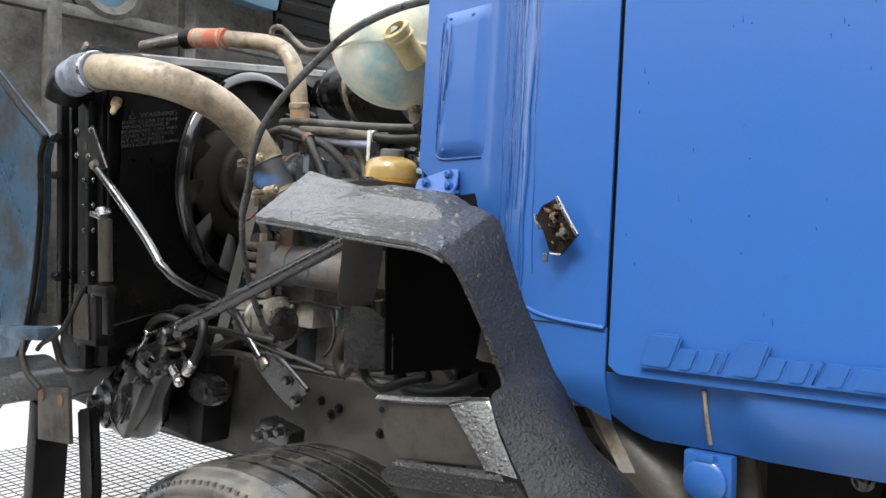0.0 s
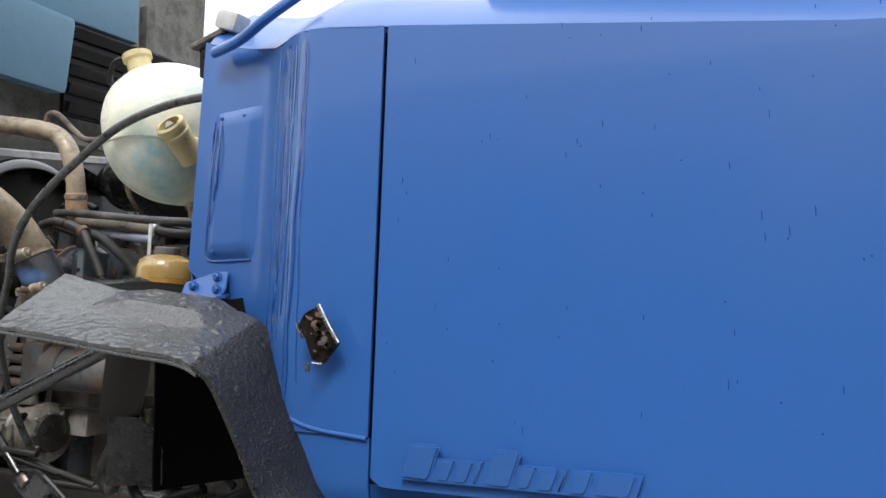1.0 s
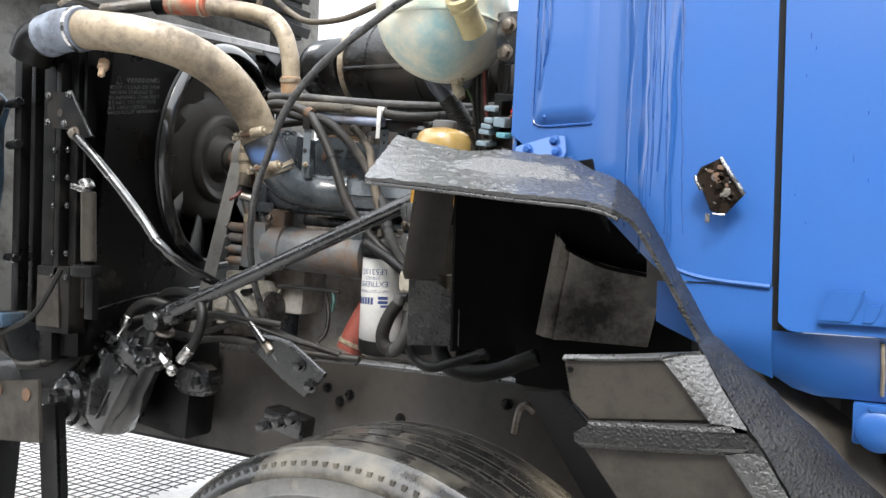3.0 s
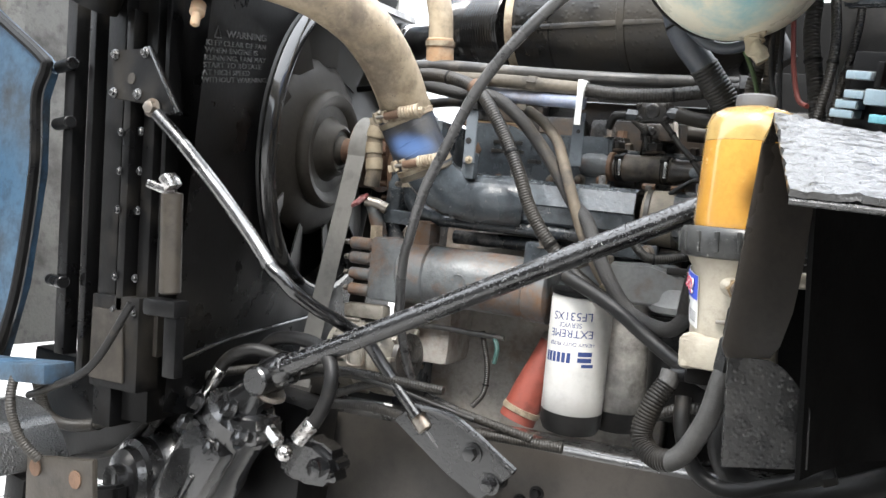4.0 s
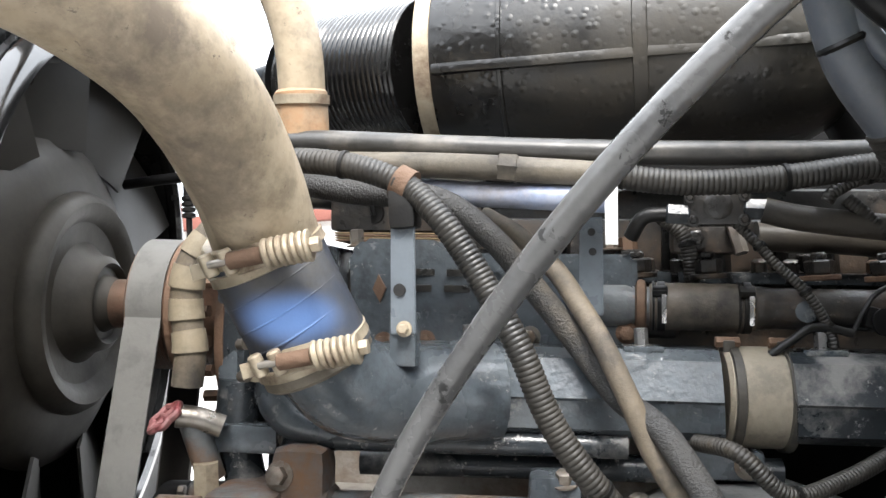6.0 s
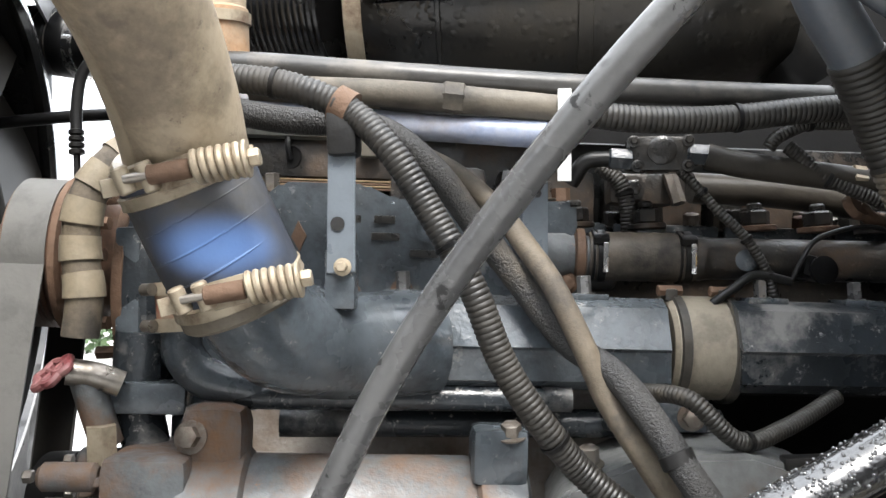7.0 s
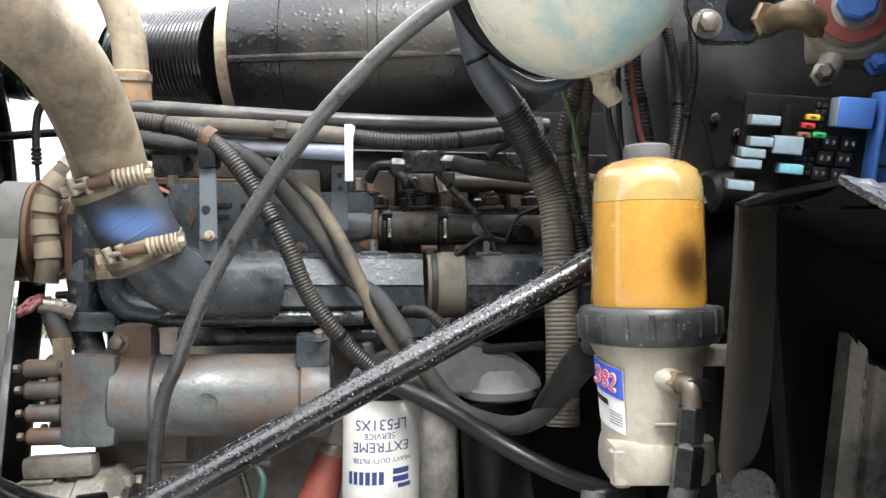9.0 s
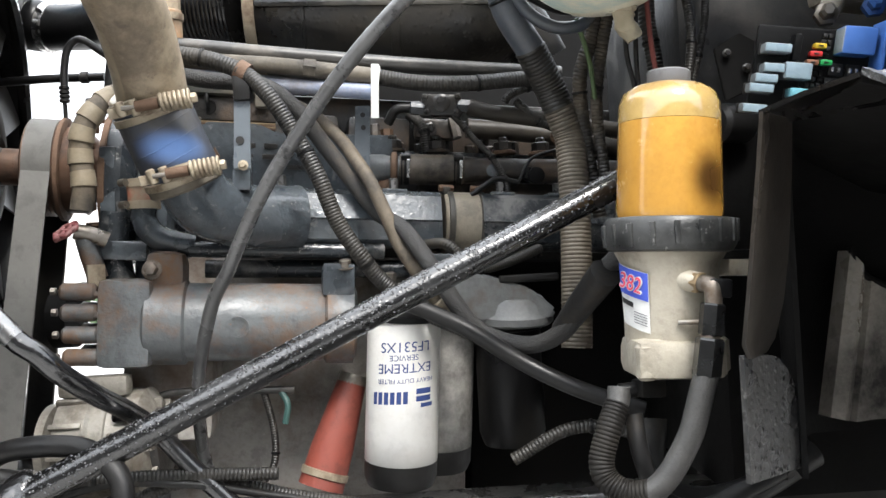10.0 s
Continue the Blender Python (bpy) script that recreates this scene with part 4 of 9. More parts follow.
    part("top_edge", strip([(-0.216, -1.211, 1.168), (-0.15, -1.211, 1.1735), (-0.094, -1.211, 1.18)], [(-0.213, -1.2, 1.1705), (-0.145, -1.198, 1.177), (-0.056, -1.183, 1.187)]), RIM_WET_LIT, f)
    part("ledge", sheet([[(-0.179, -1.216, 1.094), (-0.09, -1.216, 1.102), (0.001, -1.208, 1.107)], [(-0.196, -1.217, 1.083), (-0.085, -1.217, 1.092), (0.012, -1.208, 1.097)], [(-0.194, -1.216, 1.072), (-0.08, -1.216, 1.081), (0.02, -1.207, 1.086)]], 0.005), LEG_M, f)
    part("ledge_lip", strip([(-0.181, -1.21, 1.0985), (-0.09, -1.21, 1.1075), (-0.02, -1.211, 1.115)], [(-0.179, -1.219, 1.093), (-0.088, -1.219, 1.101), (-0.008, -1.217, 1.108)]), RIM_WET_LIT, f)
    part("ledge_lip", strip([(-0.196, -1.219, 1.073), (-0.09, -1.219, 1.082), (0.004, -1.216, 1.0905)], [(-0.188, -1.21, 1.064), (-0.088, -1.21, 1.073), (-0.004, -1.211, 1.082)]), RIM_WET_LIT, f)
    part("lower_bevel", strip([(-0.02, -1.211, 1.081), (0.014, -1.212, 1.036), (0.048, -1.212, 0.99), (0.114, -1.212, 0.89)], [(0.018, -1.207, 1.087), (0.05, -1.207, 1.036), (0.085, -1.204, 0.986), (0.15, -1.194, 0.89)]), RIM_WET_LIT, f)
    part("bolt", bolt((-0.206, -1.211, 1.158), (0, -1, 0), 0.003, 0.003), BLACK, f)
    part("stay", plate([(-0.36, 1.08), (-0.3, 1.09), (-0.24, 1.03), (-0.15, 0.86), (-0.2, 0.85)], "y", -1.0, 0.01, bev=0.002), BLACK, f)

fender()


def mud_flap():
    t = thing("wheel_arch_liner", "dusty brown liner hanging under the cab behind the wheel", "liner", (0.06, -0.9, 0.9))
    near = spline([(-0.07, -0.95, 1.16), (-0.04, -0.955, 1.114), (0.017, -0.955, 1.048), (0.081, -0.955, 0.995), (0.133, -0.955, 0.968), (0.17, -0.955, 0.93)], 4)
    far = spline([(0.0, -0.9, 1.16), (0.031, -0.88, 1.107), (0.098, -0.88, 1.057), (0.137, -0.88, 1.011), (0.15, -0.88, 0.969), (0.175, -0.88, 0.93)], 4)
    rows = [[a.lerp(b, k / 6) + Vector((0.0, -0.02, 0.012)) * math.sin(math.pi * k / 6) for k in range(7)] for a, b in zip(near, far)]
    part("liner", sheet(rows, 0.008), MUD, t)
    part("strip", sheet([[(-0.05, -0.96, 1.15), (-0.03, -0.955, 1.152)], [(0.0, -0.96, 1.065), (0.02, -0.955, 1.067)]], 0.006), ALU, t, "bare metal strip")
    part("hanger", tube([(0.14, -0.9, 1.12), (0.15, -0.9, 1.0), (0.13, -0.9, 0.8)], 0.018, 10), MUD, t)


mud_flap()


def wheel():
    w = new("wheel")
    w.parent = TRUCK
    w.location = Vector((-0.56, -1.06, 0.0)) - TRUCK.location
    w["label"] = "front wheel with a worn ribbed tyre and dusty shoulders"
    c = (-0.56, -0.94, 0.5)
    R, W = 0.5, 0.28
    prof = [(0.30, 0.02), (0.36, 0.0), (0.40, -0.008), (0.402, -0.010), (0.412, -0.010), (0.414, -0.008), (0.43, -0.008), (0.455, -0.004), (0.458, -0.007), (0.466, -0.005), (0.478, 0.004), (0.488, 0.014), (0.49, 0.028)]
    ribs = 5
    for k in range(ribs):
        a, b = 0.03 + k * (W - 0.06) / ribs, 0.03 + (k + 1) * (W - 0.06) / ribs
        crown = lambda h: R - 0.006 * ((h / W - 0.5) * 2) ** 2
        prof += [(crown(a), a + 0.004), (crown(b), b - 0.006), (R - 0.016, b - 0.004), (R - 0.016, b + 0.002)]
    prof = prof[:-2] + [(0.49, W - 0.026), (0.475, W), (0.43, W + 0.008), (0.36, W), (0.30, W - 0.02), (0.29, W * 0.5), (0.30, 0.02)]
    part("tyre", lathe([(r, h - W / 2) for r, h in prof], (c[0], c[1] - 0.12 + 0.0, c[2]), (0, 1, 0), 96), TYRE, w)
    yc = c[1] - 0.12
    part("sidewall", lathe([(0.30, 0.004), (0.335, -0.008), (0.345, -0.012), (0.352, -0.012), (0.356, -0.009), (0.385, -0.013), (0.388, -0.017), (0.397, -0.017), (0.40, -0.013), (0.425, -0.012), (0.428, -0.015), (0.434, -0.015), (0.437, -0.011), (0.458, -0.006), (0.30, 0.004)], (c[0], yc - W / 2 - 0.002, c[2]), (0, 1, 0), 96), SIDEWALL, w, "dusty grey ringed sidewall")
    bm = bmesh.new()
    for k in range(150):
        a = 2 * math.pi * k / 150
        box((c[0] + 0.47 * math.cos(a), yc - W / 2 + 0.003, c[2] + 0.47 * math.sin(a)), (0.0075, 0.005, 0.022), (0, -math.degrees(a) + 90, 0), 0, bm)
    part("tread_shoulder", bm, TYRE, w)["kind"] = "stuff"
    # saw-toothed sipes along the rib edges
    bm = bmesh.new()
    for k in range(ribs):
        for edge in (0.0055, (W - 0.06) / ribs - 0.0075):
            h = 0.03 + k * (W - 0.06) / ribs + edge - W / 2
            for q in range(330):
                a = math.radians(20 + 150 * q / 329)
                rr = R - 0.006 * (2 * h / W) ** 2 + 0.0004
                u, n = Vector((-math.sin(a), 0, math.cos(a))), Vector((math.cos(a), 0, math.sin(a)))
                o = Vector((c[0], yc + h, c[2])) + n * rr
                bm.faces.new([bm.verts.new(o + v) for v in (u * 0.0007 + Vector((0, -0.0022, 0)), u * 0.0007 + Vector((0, 0.0022, 0)), u * -0.0007 + Vector((0, 0.0022, 0)), u * -0.0007 + Vector((0, -0.0022, 0)))])
    part("sipe_edging", bm, SIDEWALL, w, smooth=False)["kind"] = "stuff"
    part("rim", lathe([(0.05, -0.03), (0.13, -0.05), (0.16, -0.02), (0.25, 0.03), (0.285, -0.1), (0.305, -0.125), (0.31, -0.12), (0.3, 0.1), (0.05, 0.1)], (c[0], c[1] - 0.12, c[2]), (0, 1, 0), 48), STEEL, w)


wheel()


def frame_rails():
    for y, side in ((-0.50, 1), (0.50, -1)):
        t = thing("frame_rail", "black steel channel frame rail, wet along its top", "frame rail", (-0.6, y, 0.75))
        rail = part("web", box((0.2, y, 0.86), (4.4, 0.01, 0.28), bev=0.002), RAIL_M, t)
        part("edge_radius", tube([(-1.98, y + side * 0.008, 0.997), (0.2, y + side * 0.008, 0.997), (2.35, y + side * 0.008, 0.997)], 0.0135, 14, 2), RAIL_TOP, t)
        part("top_flange", box((0.2, y + side * 0.04, 1.002), (4.4, 0.085, 0.01), bev=0.003), RAIL_TOP, t)
        part("bottom_flange", box((0.2, y + side * 0.04, 0.715), (4.4, 0.085, 0.01), bev=0.003), BLACK, t)
        for x, z in ((-0.62, 0.95), (-0.5, 0.955), (-1.12, 0.93), (-1.05, 0.92), (-1.08, 0.9), (-0.9, 0.88), (-0.3, 0.95), (-0.75, 0.86)):
            part("bolt", bolt((x, y - side * 0.006, z), (0, -side, 0), 0.009, 0.01), BLACK, rail)
    # beam added to hide bright ground between the rail and the cab floor
    t = thing("cab_mount", "black beam added to close the bright gap under the cab floor", "beam", (0.7, -0.46, 1.06))
    part("beam", box((0.75, -0.45, 1.062), (1.9, 0.08, 0.115), bev=0.008), BLACK, t)
    t = thing("cross_member", "black steel cross member between the frame rails", "cross member", (-1.7, 0, 0.8))
    part("beam", box((-1.72, 0.0, 0.86), (0.12, 0.98, 0.24), bev=0.01), BLACK, t)
    t = thing("front_axle", "black forged front axle beam", "axle", (-0.56, 0, 0.4))
    part("beam", tube([(-0.56, -1.0, 0.5), (-0.56, -0.6, 0.44), (-0.56, 0.5, 0.42), (-0.56, 0.7, 0.5)], 0.06, 12), BLACK, t)
    part("spring_seat", box((-0.56, -0.5, 0.6), (0.12, 0.1, 0.3), bev=0.01), BLACK, t)


frame_rails()


# ---- radiator, shroud, fan ----


def radiator():
    r = thing("radiator", "black truck radiator and charge cooler core in a bolted steel frame", "radiator", (-1.8, -0.3, 1.0))
    part("core", box((-1.82, -0.33, 1.42), (0.12, 1.08, 0.9), (0, 0, 11), 0.005), BLACK, r)
    part("top_tank", box((-1.85, -0.42, 1.86), (0.12, 0.9, 0.07), (0, 0, 11), 0.02), BLACK, r)
    side = part("side_frame", box((-1.74, -0.86, 1.42), (0.05, 0.05, 0.92), bev=0.004), BLACK, r)
    for x, d, z0, z1, y in ((-1.86, 0.03, 1.08, 1.78, -0.88), (-1.81, 0.018, 1.05, 1.8, -0.87), (-1.69, 0.02, 1.1, 1.72, -0.88), (-1.655, 0.03, 1.08, 1.8, -0.86), (-1.62, 0.012, 1.1, 1.75, -0.855)):
        part("rail", box((x, y, (z0 + z1) / 2), (d, 0.03, z1 - z0), bev=0.003), BLACK, r)
    for z in (1.18, 1.24, 1.36, 1.43, 1.50):
        for x in (-1.70, -1.645):
            part("bolt", bolt((x, -0.897, z), (0, -1, 0), 0.005, 0.005), BLACK_WET, side)
    for z in (1.22, 1.52, 1.63):
        part("lug", rod((-1.9, -0.89, z), (-1.83, -0.91, z), 0.012, bev=0.002), BLACK, r)
    # bent plate that carries the stay rod
    bm = plate([(-1.713, 1.644), (-1.606, 1.64), (-1.526, 1.523), (-1.572, 1.524), (-1.62, 1.545), (-1.70, 1.557)], "y", -0.915, 0.006, bev=0.0015)
    pl = part("stay_plate", bm, BLACK, r)
    for x, z in ((-1.70, 1.635), (-1.62, 1.633), (-1.70, 1.567), (-1.635, 1.562)):
        part("bolt", bolt((x, -0.916, z), (0, -1, 0), 0.0065, 0.007), STAYROD, pl)
    part("plate_lip", tube([(-1.608, -0.918, 1.641), (-1.568, -0.92, 1.584), (-1.527, -0.92, 1.525)], 0.0042, 8), BLACK_WET, pl)
    part("hinge_bolt", bolt((-1.592, -0.92, 1.536), (0.2, -1, 0), 0.011, 0.012), STEEL, pl)
    part("dirt_spot", lathe([(0.01, 0), (0.01, 0.001)], (-1.655, -0.9152, 1.59), (0, -1, 0), 20), MUD, pl)
    # lower box with the grey plate, and the roller above it
    part("lower_box", box((-1.70, -0.87, 1.12), (0.13, 0.05, 0.17), bev=0.004), BLACK, r)
    part("grey_plate", plate([(-1.76, 1.05), (-1.665, 1.05), (-1.672, 1.18), (-1.757, 1.18)], "y", -0.9, 0.004, bev=0.001), MUD, r, "grey dusty plate with a hole")
    part("roller", rod((-1.522, -0.925, 1.223), (-1.527, -0.925, 1.392), 0.018, bev=0.003), MUD, r)
    part("roller_cap", box((-1.53, -0.925, 1.2), (0.08, 0.035, 0.03), bev=0.008), BLACK, r)
    part("roller_foot", box((-1.508, -0.925, 1.14), (0.03, 0.02, 0.11), bev=0.004), BLACK, r)
    bm = box((-1.546, -0.93, 1.398), (0.05, 0.026, 0.014), (0, 20, 30), 0.004)
    box((-1.54, -0.915, 1.413), (0.03, 0.02, 0.016), (20, 10, -20), 0.004, bm)
    part("lifting_lug", box((-1.521, -0.935, 1.41), (0.016, 0.03, 0.026), (10, -35, 0), 0.004, bm), CHROME, r, "bright bent lug")
    part("petcock", lathe([(0.013, 0), (0.013, 0.02), (0.008, 0.025), (0.008, 0.045), (0.004, 0.05)], (-1.512, -0.9, 1.708), (0.3, -0.4, -0.7), 12), ORANGE, r, "faded orange drain tap")
    # black fill added to hide bright ground below the core
    part("lower_tray", box((-1.7, -0.25, 1.03), (0.42, 0.6, 0.05), bev=0.008), BLACK, r)
    part("cross_bar", tube([(-1.66, -0.9, 1.78), (-1.66, -0.6, 1.81), (-1.66, -0.4, 1.83)], 0.012, 10), BLACK, r)


placed(radiator, (-0.048, 0.055, 0.013))


FA = Vector((0.98, 0.19, -0.08)).normalized()
FC = Vector((-1.675, -0.305, 1.54))


def fan_frame(off=0.0, centre=FC, axis=FA):
    """Axes of the fan: z along its shaft, x to the near side, y up."""
    side = Vector((0, 0, 1)).cross(axis).normalized()
    up = axis.cross(side)
    return Matrix.Translation(centre + axis * off) @ Matrix((-side, up, axis)).transposed().to_4x4()


SA = Vector((1.0, 0.278, -0.088)).normalized()
SC = Vector((-1.686, -0.3026, 1.542))


def shroud():
    s = thing("fan_shroud", "black plastic fan shroud with a raised warning", "fan shroud", SC)
    n = 72
    bm = bmesh.new()
    ring, sq = [], []
    for k in range(n):
        a = 2 * math.pi * k / n
        ca, sa = math.cos(a), math.sin(a)
        ring.append(bm.verts.new((0.345 * ca, 0.345 * sa, 0.0)))
        m = max(ca / 0.552, -ca / 0.355, abs(sa + 0.12) / 0.4)
        sq.append(bm.verts.new((ca / m, -0.05 + sa / m, 0.0)))
    for k in range(n):
        bm.faces.new((sq[k], sq[(k + 1) % n], ring[(k + 1) % n], ring[k]))
    bmesh.ops.solidify(bm, geom=list(bm.faces), thickness=0.005)
    top = max(v.co.z for v in bm.verts)
    for v in bm.verts:
        v.co.z -= top
    bm.transform(fan_frame(-0.018, SC, SA))
    part("back_plate", bm, PLASTIC, s)
    part("ring", lathe([(0.346, 0.04), (0.338, 0.052), (0.332, 0.06), (0.327, 0.056), (0.325, 0.03), (0.325, -0.06), (0.33, -0.06), (0.331, 0.03), (0.346, 0.04)], SC - SA * 0.06, SA, 96), PLASTIC, s)
    part("rim", lathe([(0.33, 0), (0.341, 0.004), (0.345, 0.012), (0.341, 0.022), (0.328, 0.03), (0.318, 0.03), (0.316, 0.022), (0.33, 0)], SC - SA * 0.018, SA, 96), WORNRIM, s, "worn bright-edged rim")
    lines = ["WARNING", "KEEP CLEAR OF FAN", "WHEN ENGINE IS", "RUNNING. FAN MAY", "START TO ROTATE", "AT HIGH SPEED", "WITHOUT WARNING."]
    for i, w in enumerate(lines):
        m = fan_frame(-0.018, SC, SA) @ pose(0.496 if i == 0 else 0.556, 0.144 if i == 0 else 0.116 - (i - 1) * 0.0126, 0.001, 0, 0, 0) @ Matrix.Diagonal((-1, 1, -1, 1)) @ pose(0, 0, 0, 0, 0, 10.5) @ Matrix.Diagonal((1.72, 1, 1, 1))
        text_mesh(w, 0.013 if i else 0.017, m, WARN, "raised_word", s, 0.0008, left=True)
    bm = tube([(0.0, 0.0, 0), (0.011, 0.019, 0), (0.022, 0.0, 0), (0.0, 0.0, 0)], 0.0014, 6, 1)
    bm.transform(fan_frame(-0.018, SC, SA) @ pose(0.532, 0.13, 0) @ Matrix.Diagonal((-1, 1, -1, 1)) @ pose(0, 0, 0, 0, 0, 10.5))
    part("raised_triangle", bm, WARN, s)
    bm = tube([(0.555, -0.43, 0), (0.39, -0.41, 0), (0.2, -0.4, 0), (-0.1, -0.39, 0)], 0.004, 8)
    bm.transform(fan_frame(-0.014, SC, SA))
    part("lower_edge", bm, WORNRIM, s)
    # light grey top sheet of the shroud and its far corner
    rows = []
    for k in range(9):
        u = 0.5 - 0.96 * k / 8
        v = 0.305 + 0.124 * k / 8
        rows.append([fan_frame(0.0, SC, SA) @ Vector((u, v - drop, d)) for drop, d in ((0.02, -0.012), (0.004, -0.018), (0.0, -0.03), (0.0, -0.16))])
    part("top_sheet", sheet(rows, 0.005), GREYPL, s, "light grey dusty top sheet")
    corner = [(-0.2, 0.385), (-0.46, 0.425), (-0.48, 0.31), (-0.41, 0.318), (-0.33, 0.345)]
    rows = [[fan_frame(-0.019, SC, SA) @ Vector((u, v, 0)) for u, v in pair] for pair in ((corner[0], corner[0]), (corner[1], corner[4]), (corner[2], corner[3]))]
    rows[0][1] = fan_frame(-0.019, SC, SA) @ Vector((-0.21, 0.37, 0))
    part("far_corner", sheet(rows, 0.004), GREYPL, s, "light grey far corner of the shroud")
    return s


WORNRIM = mat("worn_shiny_rim", (0.006, 0.006, 0.006), 0.16, other=(0.03, 0.03, 0.03), amount=0.4, scale=12, bump=0.03, coat=0.6, spec=0.7)
GREYPL = mat("grey_dusty_plastic", (0.2, 0.195, 0.19), 0.5, other=(0.12, 0.117, 0.112), scale=6, stain=(0.05, 0.048, 0.045), stain_scale=6, stain_at=0.62)
WARN = mat("worn_raised_letters", (0.03, 0.03, 0.03), 0.4, other=(0.06, 0.06, 0.06), amount=0.6, scale=60)
FANBLADE = mat("dusty_black_fan_plastic", (0.024, 0.0225, 0.02), 0.42, other=(0.03, 0.026, 0.021), amount=0.6, scale=5, bump=0.05, spec=0.4, grime=0.15)
shroud()


def fan():
    f = thing("cooling_fan", "black plastic cooling fan on a grey worn clutch hub", "fan", FC)
    part("hub", lathe([(0.05, -0.05), (0.135, -0.045), (0.138, -0.03), (0.132, -0.018), (0.124, -0.012), (0.112, -0.014), (0.1, -0.026), (0.075, -0.028), (0.062, -0.014), (0.058, 0.002), (0.05, 0.008), (0.045, 0.0), (0.036, 0.002), (0.03, 0.014), (0.028, 0.05), (0.01, 0.051)], FC, FA, 64), FANHUB, f, "dusty brown fan clutch hub")
    part("spider", lathe([(0.05, -0.08), (0.19, -0.078), (0.205, -0.072), (0.2, -0.062), (0.175, -0.048), (0.14, -0.036), (0.05, -0.036)], FC, FA, 64), FANSPIDER, f, "dusty moulded centre of the fan")
    fr = fan_frame(-0.062)
    for k in range(11):
        a = 2 * math.pi * k / 11 + 0.2
        rows = []
        for i in range(9):
            rr = 0.19 + 0.134 * i / 8
            w = 0.62 - 0.06 * i / 8
            rows.append([fr @ Vector((rr * math.cos(a + (j / 6 - 0.5) * w), rr * math.sin(a + (j / 6 - 0.5) * w), 0.06 * (j / 6 - 0.5) + 0.006 * math.sin(math.pi * j / 6) - 0.01)) for j in range(7)])
        part("blade", sheet(rows, 0.004), FANBLADE, f)


FANSPIDER = mat("dusty_brown_black_plastic", (0.034, 0.029, 0.023), 0.55, other=(0.016, 0.014, 0.0115), amount=0.8, scale=5, bump=0.05, spec=0.25)
FANHUB = mat("dusty_worn_hub", (0.045, 0.039, 0.031), 0.55, 0.1, other=(0.02, 0.018, 0.015), amount=0.7, scale=7, bump=0.1, spec=0.25)
fan()


def pulley():
    p = thing("fan_pulley", "rusty multi-groove fan pulley on the engine front", "pulley", FC + FA * 0.08)
    prof = [(0.03, -0.04), (0.03, 0.0), (0.074, 0.0), (0.079, 0.003), (0.079, 0.006)]
    for k in range(6):
        prof += [(0.075, 0.009 + k * 0.0068), (0.0785, 0.0125 + k * 0.0068)]
    prof += [(0.081, 0.052), (0.081, 0.056), (0.070, 0.058), (0.0715, 0.062), (0.0715, 0.086), (0.074, 0.09), (0.06, 0.094), (0.045, 0.11), (0.03, 0.17)]
    part("sheave", lathe(prof, FC + FA * 0.057, FA, 56), RUSTY2, p)
    part("rust_rim", lathe([(0.0812, -0.004), (0.0845, -0.003), (0.0845, 0.003), (0.0812, 0.004)], FC + FA * 0.111, FA, 56), RUSTY, p, "rusty pulley rim")
    part("centre_cap", lathe([(0.03, -0.004), (0.036, 0.0), (0.036, 0.01), (0.02, 0.016)], FC + FA * 0.049, FA, 28), RUSTY2, p)
    t = thing("drive_belt", "grey worn flat drive belt running down from the fan pulley", "belt", FC + FA * 0.08)
    n, w = 40, 0.042
    pts = []
    rb, cb = 0.10, Vector((0.13, -0.56))
    for k in range(n + 1):
        a = math.radians(-9) + math.pi * 1.08 * k / n
        pts.append((0.081 * math.cos(a), 0.081 * math.sin(a)))
    for k in range(n + 1):
        a = math.radians(186) + math.pi * 0.92 * k / n
        pts.append((cb[0] + rb * math.cos(a), cb[1] + rb * math.sin(a)))
    pts.append(pts[0])
    fr = fan_frame(0.062)
    part("band", sheet([[fr @ Vector((u, v, 0)), fr @ Vector((u, v, w))] for u, v in pts], 0.003), BELT, t)
    part("inner_ribs", sheet([[fr @ Vector((u * 0.985 + 0.001, v * 0.993, 0.002)), fr @ Vector((u * 0.985 + 0.001, v * 0.993, w - 0.002))] for u, v in pts[n // 2:n + 24]], 0.002), BLACK, t, "black ribbed inner face")
    fr = fan_frame(0.06)
    t = thing("crank_pulley", "dark pulley low on the engine front", "pulley", fr @ Vector((cb[0], cb[1], 0)))
    part("sheave", lathe([(0.03, 0), (0.098, 0), (0.098, 0.05), (0.05, 0.06), (0.03, 0.1)], fr @ Vector((cb[0], cb[1], 0)), FA, 48), BLACK, t)


RUSTY2 = mat("brown_worn_pulley", (0.1, 0.07, 0.052), 0.5, 0.4, other=(0.13, 0.062, 0.035), amount=0.8, scale=9, bump=0.25, stain=(0.03, 0.025, 0.022), stain_scale=12, stain_at=0.6)
pulley()


